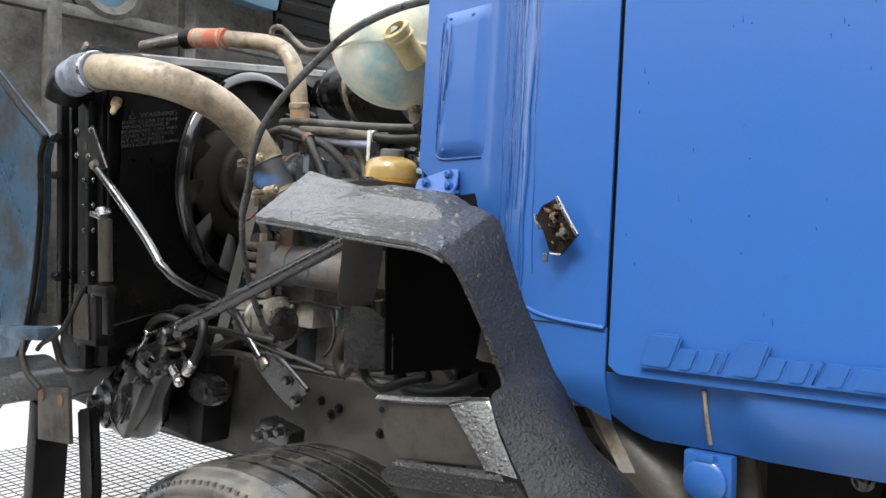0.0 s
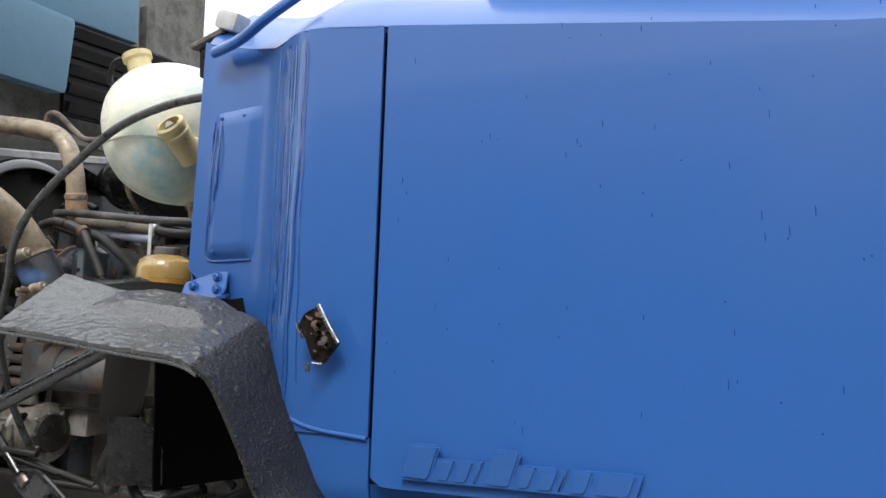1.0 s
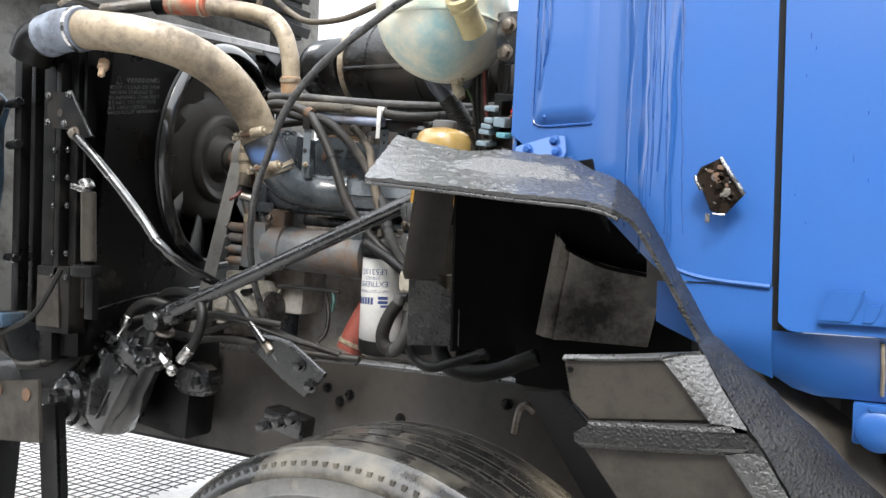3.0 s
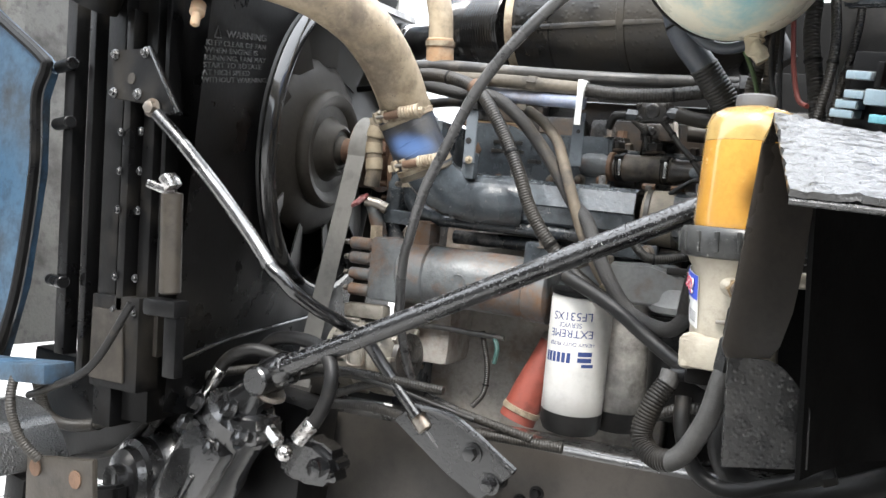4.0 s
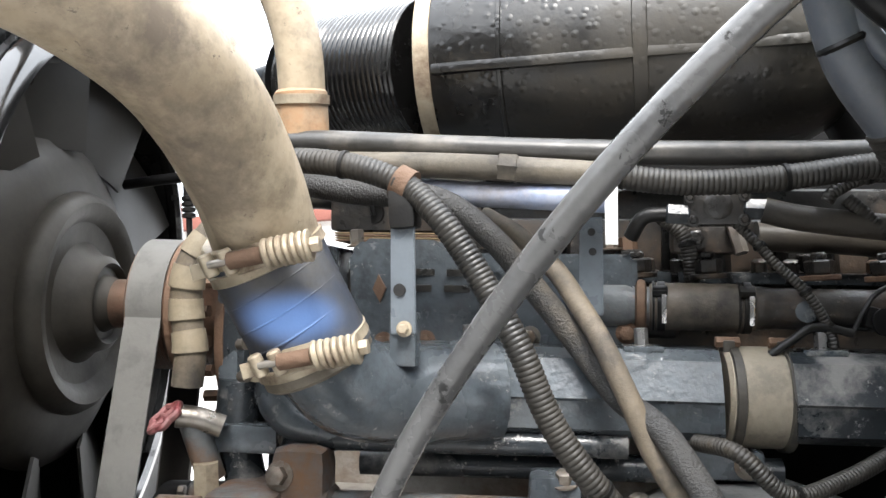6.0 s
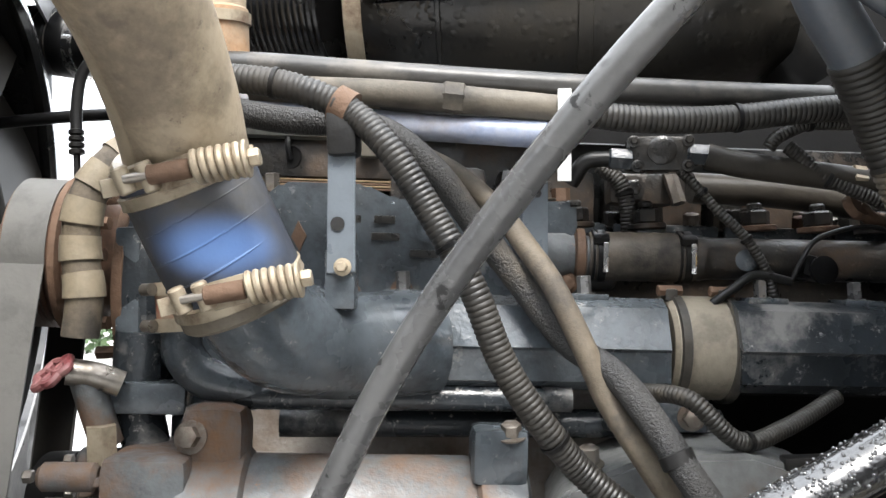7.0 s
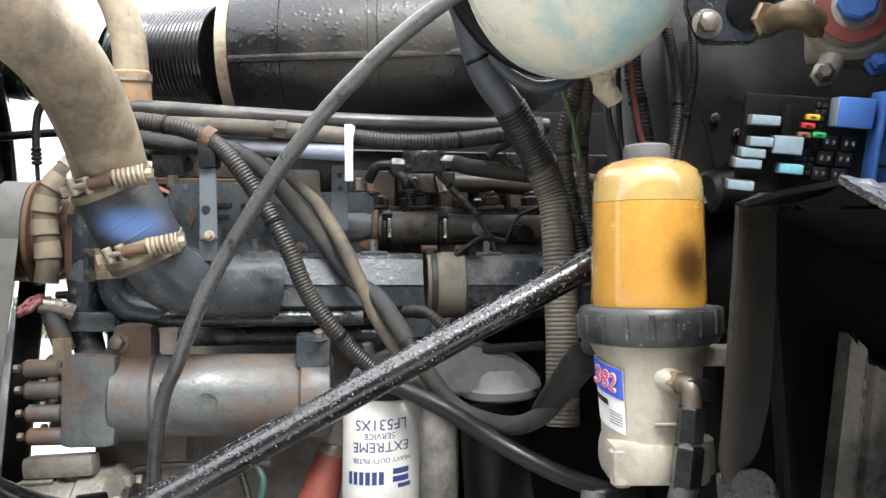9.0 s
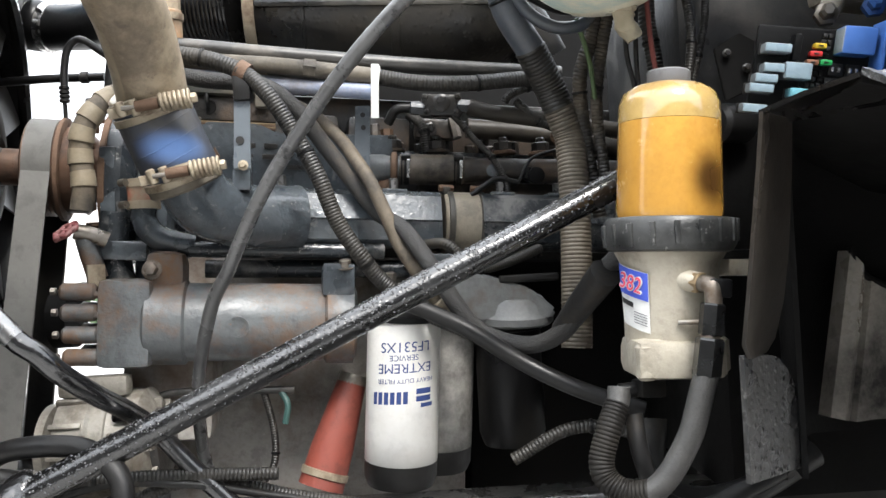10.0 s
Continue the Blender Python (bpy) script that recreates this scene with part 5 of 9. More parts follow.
# ---- engine ----
def engine():
    e = thing("engine", "oily blue-grey diesel engine with bare rusty patches", "engine", (-1.0, -0.1, 0.8))
    part("block", box(ev(-1.22, 0.0, 1.12), (0.54, 0.46, 0.5), (0, ETILT, EYAW), 0.02), BLOCK, e, "greasy grey engine block")
    part("rear_block", box(ev(-0.73, 0.0, 1.12), (0.44, 0.45, 0.5), (0, ETILT, EYAW), 0.02), MATT_BLACK, e, "matt black rear of the block")
    part("cylinder_head", box(ev(-0.95, 0.0, 1.46), (0.95, 0.42, 0.2), (0, ETILT, EYAW), 0.012), ENGINE_DARK, e)
    # black mass added behind the head to close a bright sky gap
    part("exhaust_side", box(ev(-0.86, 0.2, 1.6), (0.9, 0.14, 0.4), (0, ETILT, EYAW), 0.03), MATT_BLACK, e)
    part("exhaust_elbow", box(ev(-1.3, 0.12, 1.6), (0.16, 0.3, 0.26), (0, ETILT, EYAW), 0.04), ENGINE_DARK, e)
    part("valve_cover", box(ev(-0.93, 0.0, 1.605), (0.9, 0.34, 0.12), (0, ETILT, EYAW), 0.02), ENGINE_DARK, e)
    for x in (-1.42, -1.3, -1.0, -0.9, -0.82, -0.74):
        part("head_bolt", bolt(ev(x + 0.06, -0.22, 1.562), (0, -0.2, 1), 0.011, 0.02), ENGINE_DARK, e)
    # timing case at the front
    part("timing_case", lathe([(0.12, 0), (0.125, 0.006), (0.125, 0.03), (0.11, 0.045), (0.09, 0.05)], (-1.49, -0.27, 1.50), (1, 0.14, -0.068), 48), ENGINE_DK2, e, "round rusty front cover")
    part("timing_rim", lathe([(0.108, -0.004), (0.1255, -0.003), (0.1265, 0.006), (0.1245, 0.0075)], (-1.49, -0.27, 1.50), (1, 0.14, -0.068), 48), RUSTY, e, "rusty rim of the timing case")
    for k in range(10):
        a = math.radians(120 + 16 * k)
        part("case_bolt", rod((-1.505, -0.27 + 0.118 * math.cos(a), 1.50 + 0.118 * math.sin(a)), (-1.485, -0.27 + 0.118 * math.cos(a), 1.50 + 0.118 * math.sin(a)), 0.007, seg=6), RUSTY, e)
    part("front_plate", box((-1.46, -0.1, 1.25), (0.05, 0.5, 0.7), (0, ETILT, EYAW), 0.01), ENGINE, e)
    part("upright_lug", box((-1.464, -0.37, 1.45), (0.024, 0.04, 0.2), (0, 2, 0), 0.004), ENGINE, e)
    # cast rocker housing with the maker's marks
    bm = plate([(-1.36, 1.465), (-1.36, 1.585), (-1.34, 1.6), (-1.25, 1.592), (-1.22, 1.575), (-1.03, 1.562), (-1.03, 1.46)], "y", -0.285, 0.1, bev=0.006)
    hs = part("housing", bm, ENGINE, e, "cast housing with a diamond mark")
    d = [(0, 0.016), (0.008, 0), (0, -0.016), (-0.008, 0)]
    cx, cz = -1.322, 1.54
    part("diamond_mark", plate([(cx + u, cz + v) for u, v in d], "y", -0.2885, 0.004), RUSTY, hs)
    for x0, w, z in ((-1.27, 0.03, 1.556), (-1.23, 0.022, 1.553), (-1.275, 0.03, 1.538), (-1.23, 0.03, 1.535), (-1.19, 0.03, 1.515)):
        part("cast_mark", box((x0, -0.286, z), (w, 0.003, 0.008), (0, ETILT, EYAW), 0.001), ENGINE_DARK, hs)
    part("round_boss", lathe([(0.014, 0), (0.014, 0.006), (0.011, 0.006), (0.011, 0.003)], (-1.185, -0.285, 1.54), (0, -1, 0), 24), ENGINE, hs)
    part("hose_stub", rod(ev(-1.09, -0.27, 1.508), ev(-0.99, -0.27, 1.508), 0.024, bev=0.004), ENGINE_RUST, e)


engine()


def manifold():
    m = thing("intake_manifold", "long blue-grey cast intake manifold along the engine", "manifold", (-1.0, -0.35, 1.4))
    # faceted box section swept along the engine
    def sec(x, s=1.0, dz=0.0):
        z0 = 1.43 + slope(x) + dz
        return [(x, y + 0.14 * (x + 1.25), z0 + z * s) for y, z in ((-0.27, 0.047), (-0.365, 0.049), (-0.388, 0.04), (-0.40, 0.002), (-0.396, -0.001), (-0.388, -0.03), (-0.372, -0.04), (-0.27, -0.044))]
    part("front_runner", sheet([sec(x) for x in (-1.3, -1.2, -1.1, -1.0, -0.955)], 0.008), ENGINE, m, angle=14)
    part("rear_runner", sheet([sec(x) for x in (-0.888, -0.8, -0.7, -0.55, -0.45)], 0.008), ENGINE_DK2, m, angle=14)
    # elbow up to the charge hose
    pts = [(-1.325, -0.51, 1.515), (-1.313, -0.494, 1.482), (-1.295, -0.46, 1.448), (-1.255, -0.405, 1.432), (-1.18, -0.36, 1.428)]
    part("elbow", tube(pts, (0.046, 0.05), 24), ENGINE, m)
    part("joint_sleeve", rod(ev(-0.955, -0.335, 1.43), ev(-0.886, -0.335, 1.43), 0.052, seg=28, bev=0.004), JOINT_TAN, m, "tan dusty rubber sleeve between the runners")
    for x in (-0.945, -0.893):
        part("sleeve_band", lathe([(0.0535, -0.005), (0.0555, -0.004), (0.0555, 0.004), (0.0535, 0.005)], ev(x, -0.335, 1.43), EX, 32), JOINTM, m)
    for x in (-0.945, -0.893):
        part("band_bolt", rod(ev(x - 0.012, -0.35, 1.487), ev(x + 0.012, -0.35, 1.487), 0.006, seg=6, bev=0.001), RUSTY, m)
        part("band_lug", box(ev(x, -0.348, 1.483), (0.012, 0.018, 0.012), (0, ETILT, EYAW), 0.002), JOINTM, m)
    for x in (-1.205, -1.03, -0.855, -0.76, -0.69, -0.62):
        b = part("stud_pad", box(ev(x, -0.355, 1.479), (0.04, 0.035, 0.006), (0, ETILT, EYAW), 0.002), ENGINE, m)
        part("stud", bolt(ev(x, -0.355, 1.481), (0, 0, 1), 0.007, 0.018), ZINC, b)
    part("lug", box((-1.243, -0.455, 1.49), (0.026, 0.02, 0.05), (0, 3, 0), 0.003), ENGINE, m)


ZINC = mat("dull_zinc_bolt", (0.3, 0.3, 0.3), 0.3, 0.7, other=(0.14, 0.135, 0.13), amount=0.6, scale=30, bump=0.1, grime=0.3)
JOINTM = mat("black_rubber_with_dust", (0.028, 0.026, 0.024), 0.42, other=(0.1, 0.088, 0.068), amount=0.8, scale=7, bump=0.2, stain=(0.16, 0.14, 0.105), stain_scale=9, stain_at=0.6)
COUPLING = mat("dusty_brown_black_coupling", (0.085, 0.068, 0.052), 0.5, other=(0.12, 0.1, 0.075), amount=0.7, scale=9, bump=0.3, stain=(0.012, 0.011, 0.01), stain_scale=7, stain_at=0.55, grime=0.4)
JOINT_TAN = mat("tan_dusty_sleeve", (0.3, 0.26, 0.2), 0.6, other=(0.17, 0.145, 0.11), amount=0.7, scale=10, bump=0.25, stain=(0.05, 0.045, 0.04), stain_scale=7, stain_at=0.6, grime=0.4)
DUSTSLEEVE = mat("dust_coated_sleeve", (0.16, 0.135, 0.1), 0.65, other=(0.06, 0.052, 0.042), amount=0.7, scale=10, bump=0.3, stain=(0.03, 0.027, 0.024), stain_scale=8, stain_at=0.58, grime=0.4)
manifold()


def charge_pipe():
    t = thing("charge_pipe", "dusty beige metal charge-air pipe from the cooler to the engine", "pipe", (-1.36, -0.6, 1.6))
    part("pipe", tube([(-1.60, -0.885, 1.795), (-1.53, -0.868, 1.787), (-1.452, -0.832, 1.775), (-1.38, -0.775, 1.752), (-1.345, -0.7, 1.719), (-1.336, -0.635, 1.68), (-1.337, -0.575, 1.63), (-1.341, -0.535, 1.584)], 0.0462, 30), BEIGE, t)
    part("pipe_bead", lathe([(0.0475, 0), (0.0505, 0.003), (0.0475, 0.006)], (-1.348, -0.54, 1.593), (0.05, 0.5, -0.86), 30), BEIGE, t)
    t = thing("charge_hose", "blue silicone sleeve on the charge-air pipe with two spring clamps", "hose", (-1.34, -0.5, 1.55))
    d = Vector((0.28, 0.31, -0.905)).normalized()
    p0 = Vector((-1.347, -0.534, 1.584))
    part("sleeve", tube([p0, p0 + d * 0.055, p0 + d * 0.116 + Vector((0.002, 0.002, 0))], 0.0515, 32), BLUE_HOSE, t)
    part("cuff", lathe([(0.049, -0.012), (0.0525, -0.01), (0.0525, 0.004), (0.0515, 0.006)], p0 + d * 0.0, d, 36), BEIGE, t, "dusty beige cuff")
    part("cuff", lathe([(0.0515, -0.012), (0.0522, -0.01), (0.0522, 0.004), (0.049, 0.007)], p0 + d * 0.118, d, 36), DUSTSLEEVE, t, "dusty grey cuff")
    for off in (0.035, 0.058, 0.08):
        part("wrap_seam", lathe([(0.0515, -0.0012), (0.0522, 0), (0.0515, 0.0012)], p0 + d * off, d + Vector((0.12, 0, 0.1)), 36), BLUE_HOSE, t)
    for off, name in ((0.013, "a"), (0.106, "b")):
        c = p0 + d * off
        band = part("clamp_band", lathe([(0.052, -0.0055), (0.0545, -0.0045), (0.0535, 0.0), (0.0545, 0.0045), (0.052, 0.0055)], c, d + Vector((0.0, 0.05, 0)), 40), CLAMP, t, "dirty spring clamp band")
        # bolt, spring and lugs on the near side
        q = c + Vector((0.025, -0.063, -0.003))
        ax = Vector((1, 0.1, 0.13)).normalized()
        part("clamp_bolt", rod(q - ax * 0.045, q + ax * 0.05, 0.0035, seg=10), STEEL, band)
        bm = bmesh.new()
        u = ax.orthogonal().normalized()
        v = ax.cross(u)
        coil = [q + ax * (0.004 + 0.034 * k / 60) + (u * math.cos(k * 0.6) + v * math.sin(k * 0.6)) * 0.0102 for k in range(61)]
        part("spring", tube(coil, 0.0029, 8, 2), CLAMP, band)
        part("washer", rod(q + ax * 0.039, q + ax * 0.042, 0.0135, seg=20, bev=0.001), CLAMP, band)
        part("nut", rod(q + ax * 0.042, q + ax * 0.05, 0.0068, seg=6, bev=0.001), CLAMP, band)
        part("bolt_sleeve", rod(q - ax * 0.028, q + ax * 0.002, 0.0072, seg=16, bev=0.001), RUSTY, band, "rusty bolt sleeve")
        for off2, h in ((-0.03, 0.022), (-0.047, 0.02)):
            c2 = q + ax * off2 + Vector((0, 0.004, 0))
            part("trunnion", rod(c2 - d * h * 0.5, c2 + d * h * 0.5, 0.0062, seg=14, bev=0.0015), CLAMP, band)
        part("strap_end", box(q - ax * 0.056 + Vector((0, 0.012, -0.002)), (0.02, 0.003, 0.013), (0, -12, 32), 0.001), CLAMP, band)
        part("strap_end", box(q - ax * 0.012 + Vector((0, 0.007, 0.0)), (0.03, 0.004, 0.021), (0, -12, -8), 0.0015), CLAMP, band)
    t = thing("charge_hose", "blue-grey sleeve and clamp at the cooler end of the charge pipe", "hose", (-1.65, -0.87, 1.8))
    part("sleeve", tube([(-1.72, -0.885, 1.79), (-1.65, -0.888, 1.797), (-1.585, -0.883, 1.794)], 0.052, 24), SLEEVE_G, t)
    part("clamp_band", lathe([(0.0525, -0.006), (0.0545, -0.005), (0.0545, 0.005), (0.0525, 0.006)], (-1.6, -0.884, 1.795), (1, 0.1, 0), 32), CHROME, t)
    part("cooler_neck", tube([(-1.80, -0.88, 1.74), (-1.77, -0.88, 1.785), (-1.71, -0.88, 1.80)], 0.05, 20), BLACK, t)
    part("clamp_bolt", rod((-1.7, -0.87, 1.87), (-1.62, -0.9, 1.868), 0.006, seg=8), CLAMP, t)


charge_pipe()


def compressor():
    t = thing("oil_cooler", "rusty grey finned cylinder bolted low on the engine side", "oil cooler", (-1.25, -0.4, 1.2))
    ax = EX
    p = Vector(ev(-1.43, -0.386, 1.27))
    part("barrel", lathe([(0.055, 0), (0.059, 0.004), (0.059, 0.25), (0.056, 0.256), (0.063, 0.26), (0.063, 0.30), (0.05, 0.305)], p + ax * 0.03, ax, 40), ENGINE_RUST, t)
    part("end_head", box(p + ax * 0.0 + Vector((0, 0.005, 0)), (0.075, 0.12, 0.128), (0, ETILT, EYAW), 0.012), ENGINE_RUST, t)
    for dz in (-0.048, -0.016, 0.016, 0.046):
        for y in (-0.045, 0.02):
            q = p + Vector((0, y + 0.005, dz))
            part("head_bolt", rod(q - ax * 0.08, q - ax * 0.03, 0.0125, seg=16, bev=0.004), ENGINE_RUST, t)
            part("bolt_head", rod(q - ax * 0.093, q - ax * 0.085, 0.006, seg=6, bev=0.001), STEEL, t)
        part("fin", box(p + Vector((-0.045, -0.01, dz)), (0.03, 0.09, 0.008), (0, ETILT, EYAW), 0.002), ENGINE_RUST, t)
    part("clamp_lug", box(Vector((-1.375, -0.402, 1.347)), (0.06, 0.06, 0.075), (0, ETILT, EYAW), 0.02), ENGINE_RUST, t)
    part("saddle", lathe([(0.059, -0.03), (0.064, -0.026), (0.064, 0.026), (0.059, 0.03)], p + ax * 0.055, ax, 40), ENGINE_RUST, t)
    part("lug_bolt", bolt((-1.387, -0.433, 1.358), (0, -1, 0.2), 0.010, 0.012), STEEL, t)
    part("foot", box(ev(-1.12, -0.408, 1.337), (0.05, 0.05, 0.05), (0, ETILT, EYAW), 0.008), ENGINE, t)
    part("foot_bolt", bolt(ev(-1.107, -0.425, 1.355), (0, -0.3, 1), 0.009, 0.012), STEEL, t)
    part("cast_mark", lathe([(0.016, 0), (0.016, 0.003), (0.012, 0.003), (0.012, 0.001)], (-1.263, -0.444, 1.268), (0, -1, -0.1), 20), ENGINE_RUST, t)
    t = thing("coolant_rail", "dark coolant tube between the cooler lugs", "pipe", (-1.2, -0.38, 1.37))
    part("tube", rod(ev(-1.36, -0.375, 1.38), ev(-1.05, -0.375, 1.382), 0.0125), ENGINE_DK2, t)
    part("tube", rod(ev(-1.33, -0.34, 1.35), ev(-0.9, -0.34, 1.355), 0.014), ENGINE_DK2, t)
    t = thing("coolant_elbow", "orange hose stub with worm clamps on a bent blue-grey pipe", "hose", (-1.4, -0.4, 1.42))
    part("pipe", tube([(-1.405, -0.40, 1.455), (-1.405, -0.4, 1.43), (-1.385, -0.395, 1.405), (-1.34, -0.38, 1.39)], 0.019, 18), ENGINE, t)
    part("stub", rod((-1.405, -0.40, 1.452), (-1.407, -0.40, 1.495), 0.0225, seg=24, bev=0.004), RED_STUB, t)
    for z in (1.456, 1.489):
        b = part("worm_clamp", lathe([(0.0235, -0.006), (0.0245, -0.006), (0.0245, 0.006), (0.0235, 0.006)], (-1.405, -0.40, z), (0, 0, 1), 28), CLAMP, t)
        part("screw", rod((-1.432, -0.42, z), (-1.422, -0.425, z), 0.006, seg=10), STEEL, b)


compressor()


def small_engine_parts():
    t = thing("front_hose", "tan ribbed rubber hose dropping past the pulley", "hose", (-1.47, -0.43, 1.45))
    part("hose", tube([(-1.43, -0.41, 1.625), (-1.452, -0.43, 1.605), (-1.473, -0.44, 1.571), (-1.48, -0.44, 1.529), (-1.477, -0.44, 1.487), (-1.482, -0.44, 1.45)], 0.0162, 16), TAN_HOSE, t)
    line = even([Vector(p) for p in spline([(-1.43, -0.41, 1.625), (-1.452, -0.43, 1.605), (-1.473, -0.44, 1.571), (-1.48, -0.44, 1.529), (-1.477, -0.44, 1.487), (-1.482, -0.44, 1.45)], 8)], 0.0055)
    for k in range(2, len(line) - 5, 6):
        part("wrap", tube([line[k], line[k + 2], line[k + 4]], (0.0172, 0.0183), 20), BAND_TAN, t)
    t = thing("vent_hose", "black rubber hose bent over like a hook with a crimped end", "hose", (-1.556, -0.3, 1.66))
    part("hose", tube([(-1.46, -0.27, 1.70), (-1.49, -0.285, 1.715), (-1.52, -0.3, 1.737), (-1.537, -0.3, 1.738), (-1.55, -0.3, 1.722), (-1.556, -0.3, 1.69), (-1.557, -0.3, 1.655)], 0.0062, 12), RUBBER, t)
    for z in (1.662, 1.655, 1.648, 1.641):
        part("crimp", lathe([(0.0064, -0.003), (0.0082, -0.002), (0.0082, 0.002), (0.0064, 0.003)], (-1.557, -0.3, z), (0, 0, 1), 14), BLACK, t)
    part("tail", tube([(-1.557, -0.3, 1.64), (-1.557, -0.3, 1.61), (-1.558, -0.3, 1.595), (-1.57, -0.3, 1.588)], 0.0038, 8), BLACK, t)
    t = thing("cross_pipe", "dark steel pipe crossing behind the charge pipe", "pipe", (-1.65, -0.14, 1.71))
    part("pipe", tube([(-1.75, -0.15, 1.712), (-1.65, -0.145, 1.716), (-1.55, -0.14, 1.716)], 0.0078, 12), BLACK, t)
    part("collar", lathe([(0.008, -0.008), (0.011, -0.006), (0.011, 0.006), (0.008, 0.008)], (-1.585, -0.142, 1.716), (1, 0, 0), 16), RUBBER, t)
    t = thing("drain_valve", "red handwheel valve on a brass fitting", "valve", (-1.49, -0.44, 1.4))
    hub, ha = Vector((-1.502, -0.45, 1.42)), Vector((-0.3, -0.4, 0.6)).normalized()
    hu = ha.orthogonal().normalized()
    hv = ha.cross(hu)
    ring = [hub + (hu * math.cos(k * math.pi / 12) + hv * math.sin(k * math.pi / 12)) * (0.0165 + 0.0022 * math.cos(k * math.pi / 2)) for k in range(25)]
    part("handwheel", tube(ring, 0.0042, 8, 2), REDV, t, "worn red scalloped handwheel")
    for k in range(4):
        part("spoke", rod(hub, hub + (hu * math.cos(k * math.pi / 2) + hv * math.sin(k * math.pi / 2)) * 0.015, 0.003, seg=8), REDV, t)
    part("body", tube([(-1.495, -0.44, 1.42), (-1.475, -0.43, 1.415), (-1.455, -0.42, 1.405)], 0.012, 12), STEEL, t)
    part("fitting", tube([(-1.485, -0.43, 1.42), (-1.482, -0.42, 1.39), (-1.475, -0.41, 1.35)], 0.015, 12), ENGINE_RUST, t)
    part("union", rod((-1.47, -0.43, 1.37), (-1.47, -0.43, 1.33), 0.014, seg=6), CLAMP, t)
    t = thing("front_casting", "rusty grey cast bracket at the engine front", "bracket", (-1.43, -0.38, 1.35))
    part("arm", box((-1.45, -0.39, 1.39), (0.09, 0.04, 0.03), (0, ETILT, EYAW), 0.006), ENGINE, t)
    part("post", tube([(-1.455, -0.38, 1.45), (-1.46, -0.38, 1.4), (-1.45, -0.38, 1.33)], 0.022, 14), ENGINE_DK2, t)
    # hidden tensioner wheel low by the belt
    t = thing("idler", "dark idler pulley beside the belt", "pulley", (-1.53, -0.4, 1.28))
    part("wheel", lathe([(0.02, 0), (0.045, 0), (0.045, 0.03), (0.02, 0.03)], (-1.56, -0.36, 1.29), (1, 0, 0), 28), BLACK, t)
    # strap bracket with the hose clip
    t = thing("hose_bracket", "grey steel strap bracket holding the hoses", "bracket", (-1.238, -0.48, 1.5))
    part("strap", plate([(-1.253, 1.495), (-1.229, 1.495), (-1.224, 1.62), (-1.247, 1.622)], "y", -0.468, 0.004, bev=0.001), ENGINE_L, t)
    part("clip", lathe([(0.0128, -0.008), (0.0165, -0.008), (0.0165, 0.008), (0.0128, 0.008)], (-1.234, -0.464, 1.634), (1, -0.05, -0.6), 24), RUSTY, t, "rusty hose clip")
    part("clip_tail", box((-1.235, -0.462, 1.612), (0.026, 0.03, 0.04), bev=0.006), RUBBER, t)
    part("bolt", bolt((-1.239, -0.469, 1.5), (0, -1, 0), 0.005, 0.008), CLAMP, t)
    part("hole_ring", lathe([(0.006, 0), (0.006, 0.001)], (-1.242, -0.4685, 1.536), (0, -1, 0), 16), SOOT, t)
    t = thing("hose_bracket", "grey steel strap bracket by the white tag", "bracket", (-1.06, -0.36, 1.5))
    part("strap", plate([(-1.09, 1.50), (-1.065, 1.50), (-1.06, 1.6), (-1.083, 1.6)], "y", -0.35, 0.004, bev=0.001), ENGINE_L, t)
    for z in (1.565, 1.585):
        part("hole", lathe([(0.004, 0), (0.004, 0.001)], (-1.072, -0.351, z), (0, -1, 0), 12), SOOT, t)
    t = thing("tag", "white plastic tag tied round a hose", "tag", (-1.05, -0.41, 1.6))
    part("strip", box((-1.048, -0.4135, 1.609), (0.012, 0.003, 0.082), (0, 3, 0), 0.001), LABEL_W, t)
    part("tie", lathe([(0.014, -0.006), (0.016, -0.006), (0.016, 0.006), (0.014, 0.006)], (-1.047, -0.396, 1.635), (1, 0.1, -0.15), 18), LABEL_W, t)
    # coupling hose along the head
    t = thing("coolant_coupling", "dusty rubber coupling with two clamps along the head", "hose", (-0.95, -0.27, 1.5))
    def on_axis(x):
        return Vector((x, -0.275 + 0.02 * (x + 1.02), 1.5055 - 0.068 * (x + 1.02)))
    ca = (on_axis(-0.9) - on_axis(-1.0)).normalized()
    part("front_pipe", lathe([(0.019, 0), (0.024, 0.01), (0.0245, 0.045), (0.021, 0.055), (0.021, 0.07)], on_axis(-1.09), ca, 28), ENGINE_RUST, t)
    part("flange", lathe([(0.022, -0.006), (0.028, -0.004), (0.029, 0.0), (0.028, 0.004), (0.022, 0.006)], on_axis(-1.029), ca, 28), RUSTY, t)
    prof = [(0.024, 0.0)]
    for k in range(8):
        prof += [(0.0258, 0.006 + 0.0125 * k), (0.0252, 0.012 + 0.0125 * k)]
    part("sleeve", lathe(prof + [(0.024, 0.108)], on_axis(-1.02), ca, 32), COUPLING, t, "dust-coated rubber coupling")
    part("pipe", lathe([(0.0225, 0), (0.0235, 0.006), (0.0225, 0.01), (0.0215, 0.02), (0.021, 0.3)], on_axis(-0.913), ca, 28), ENGINE_DARK, t)
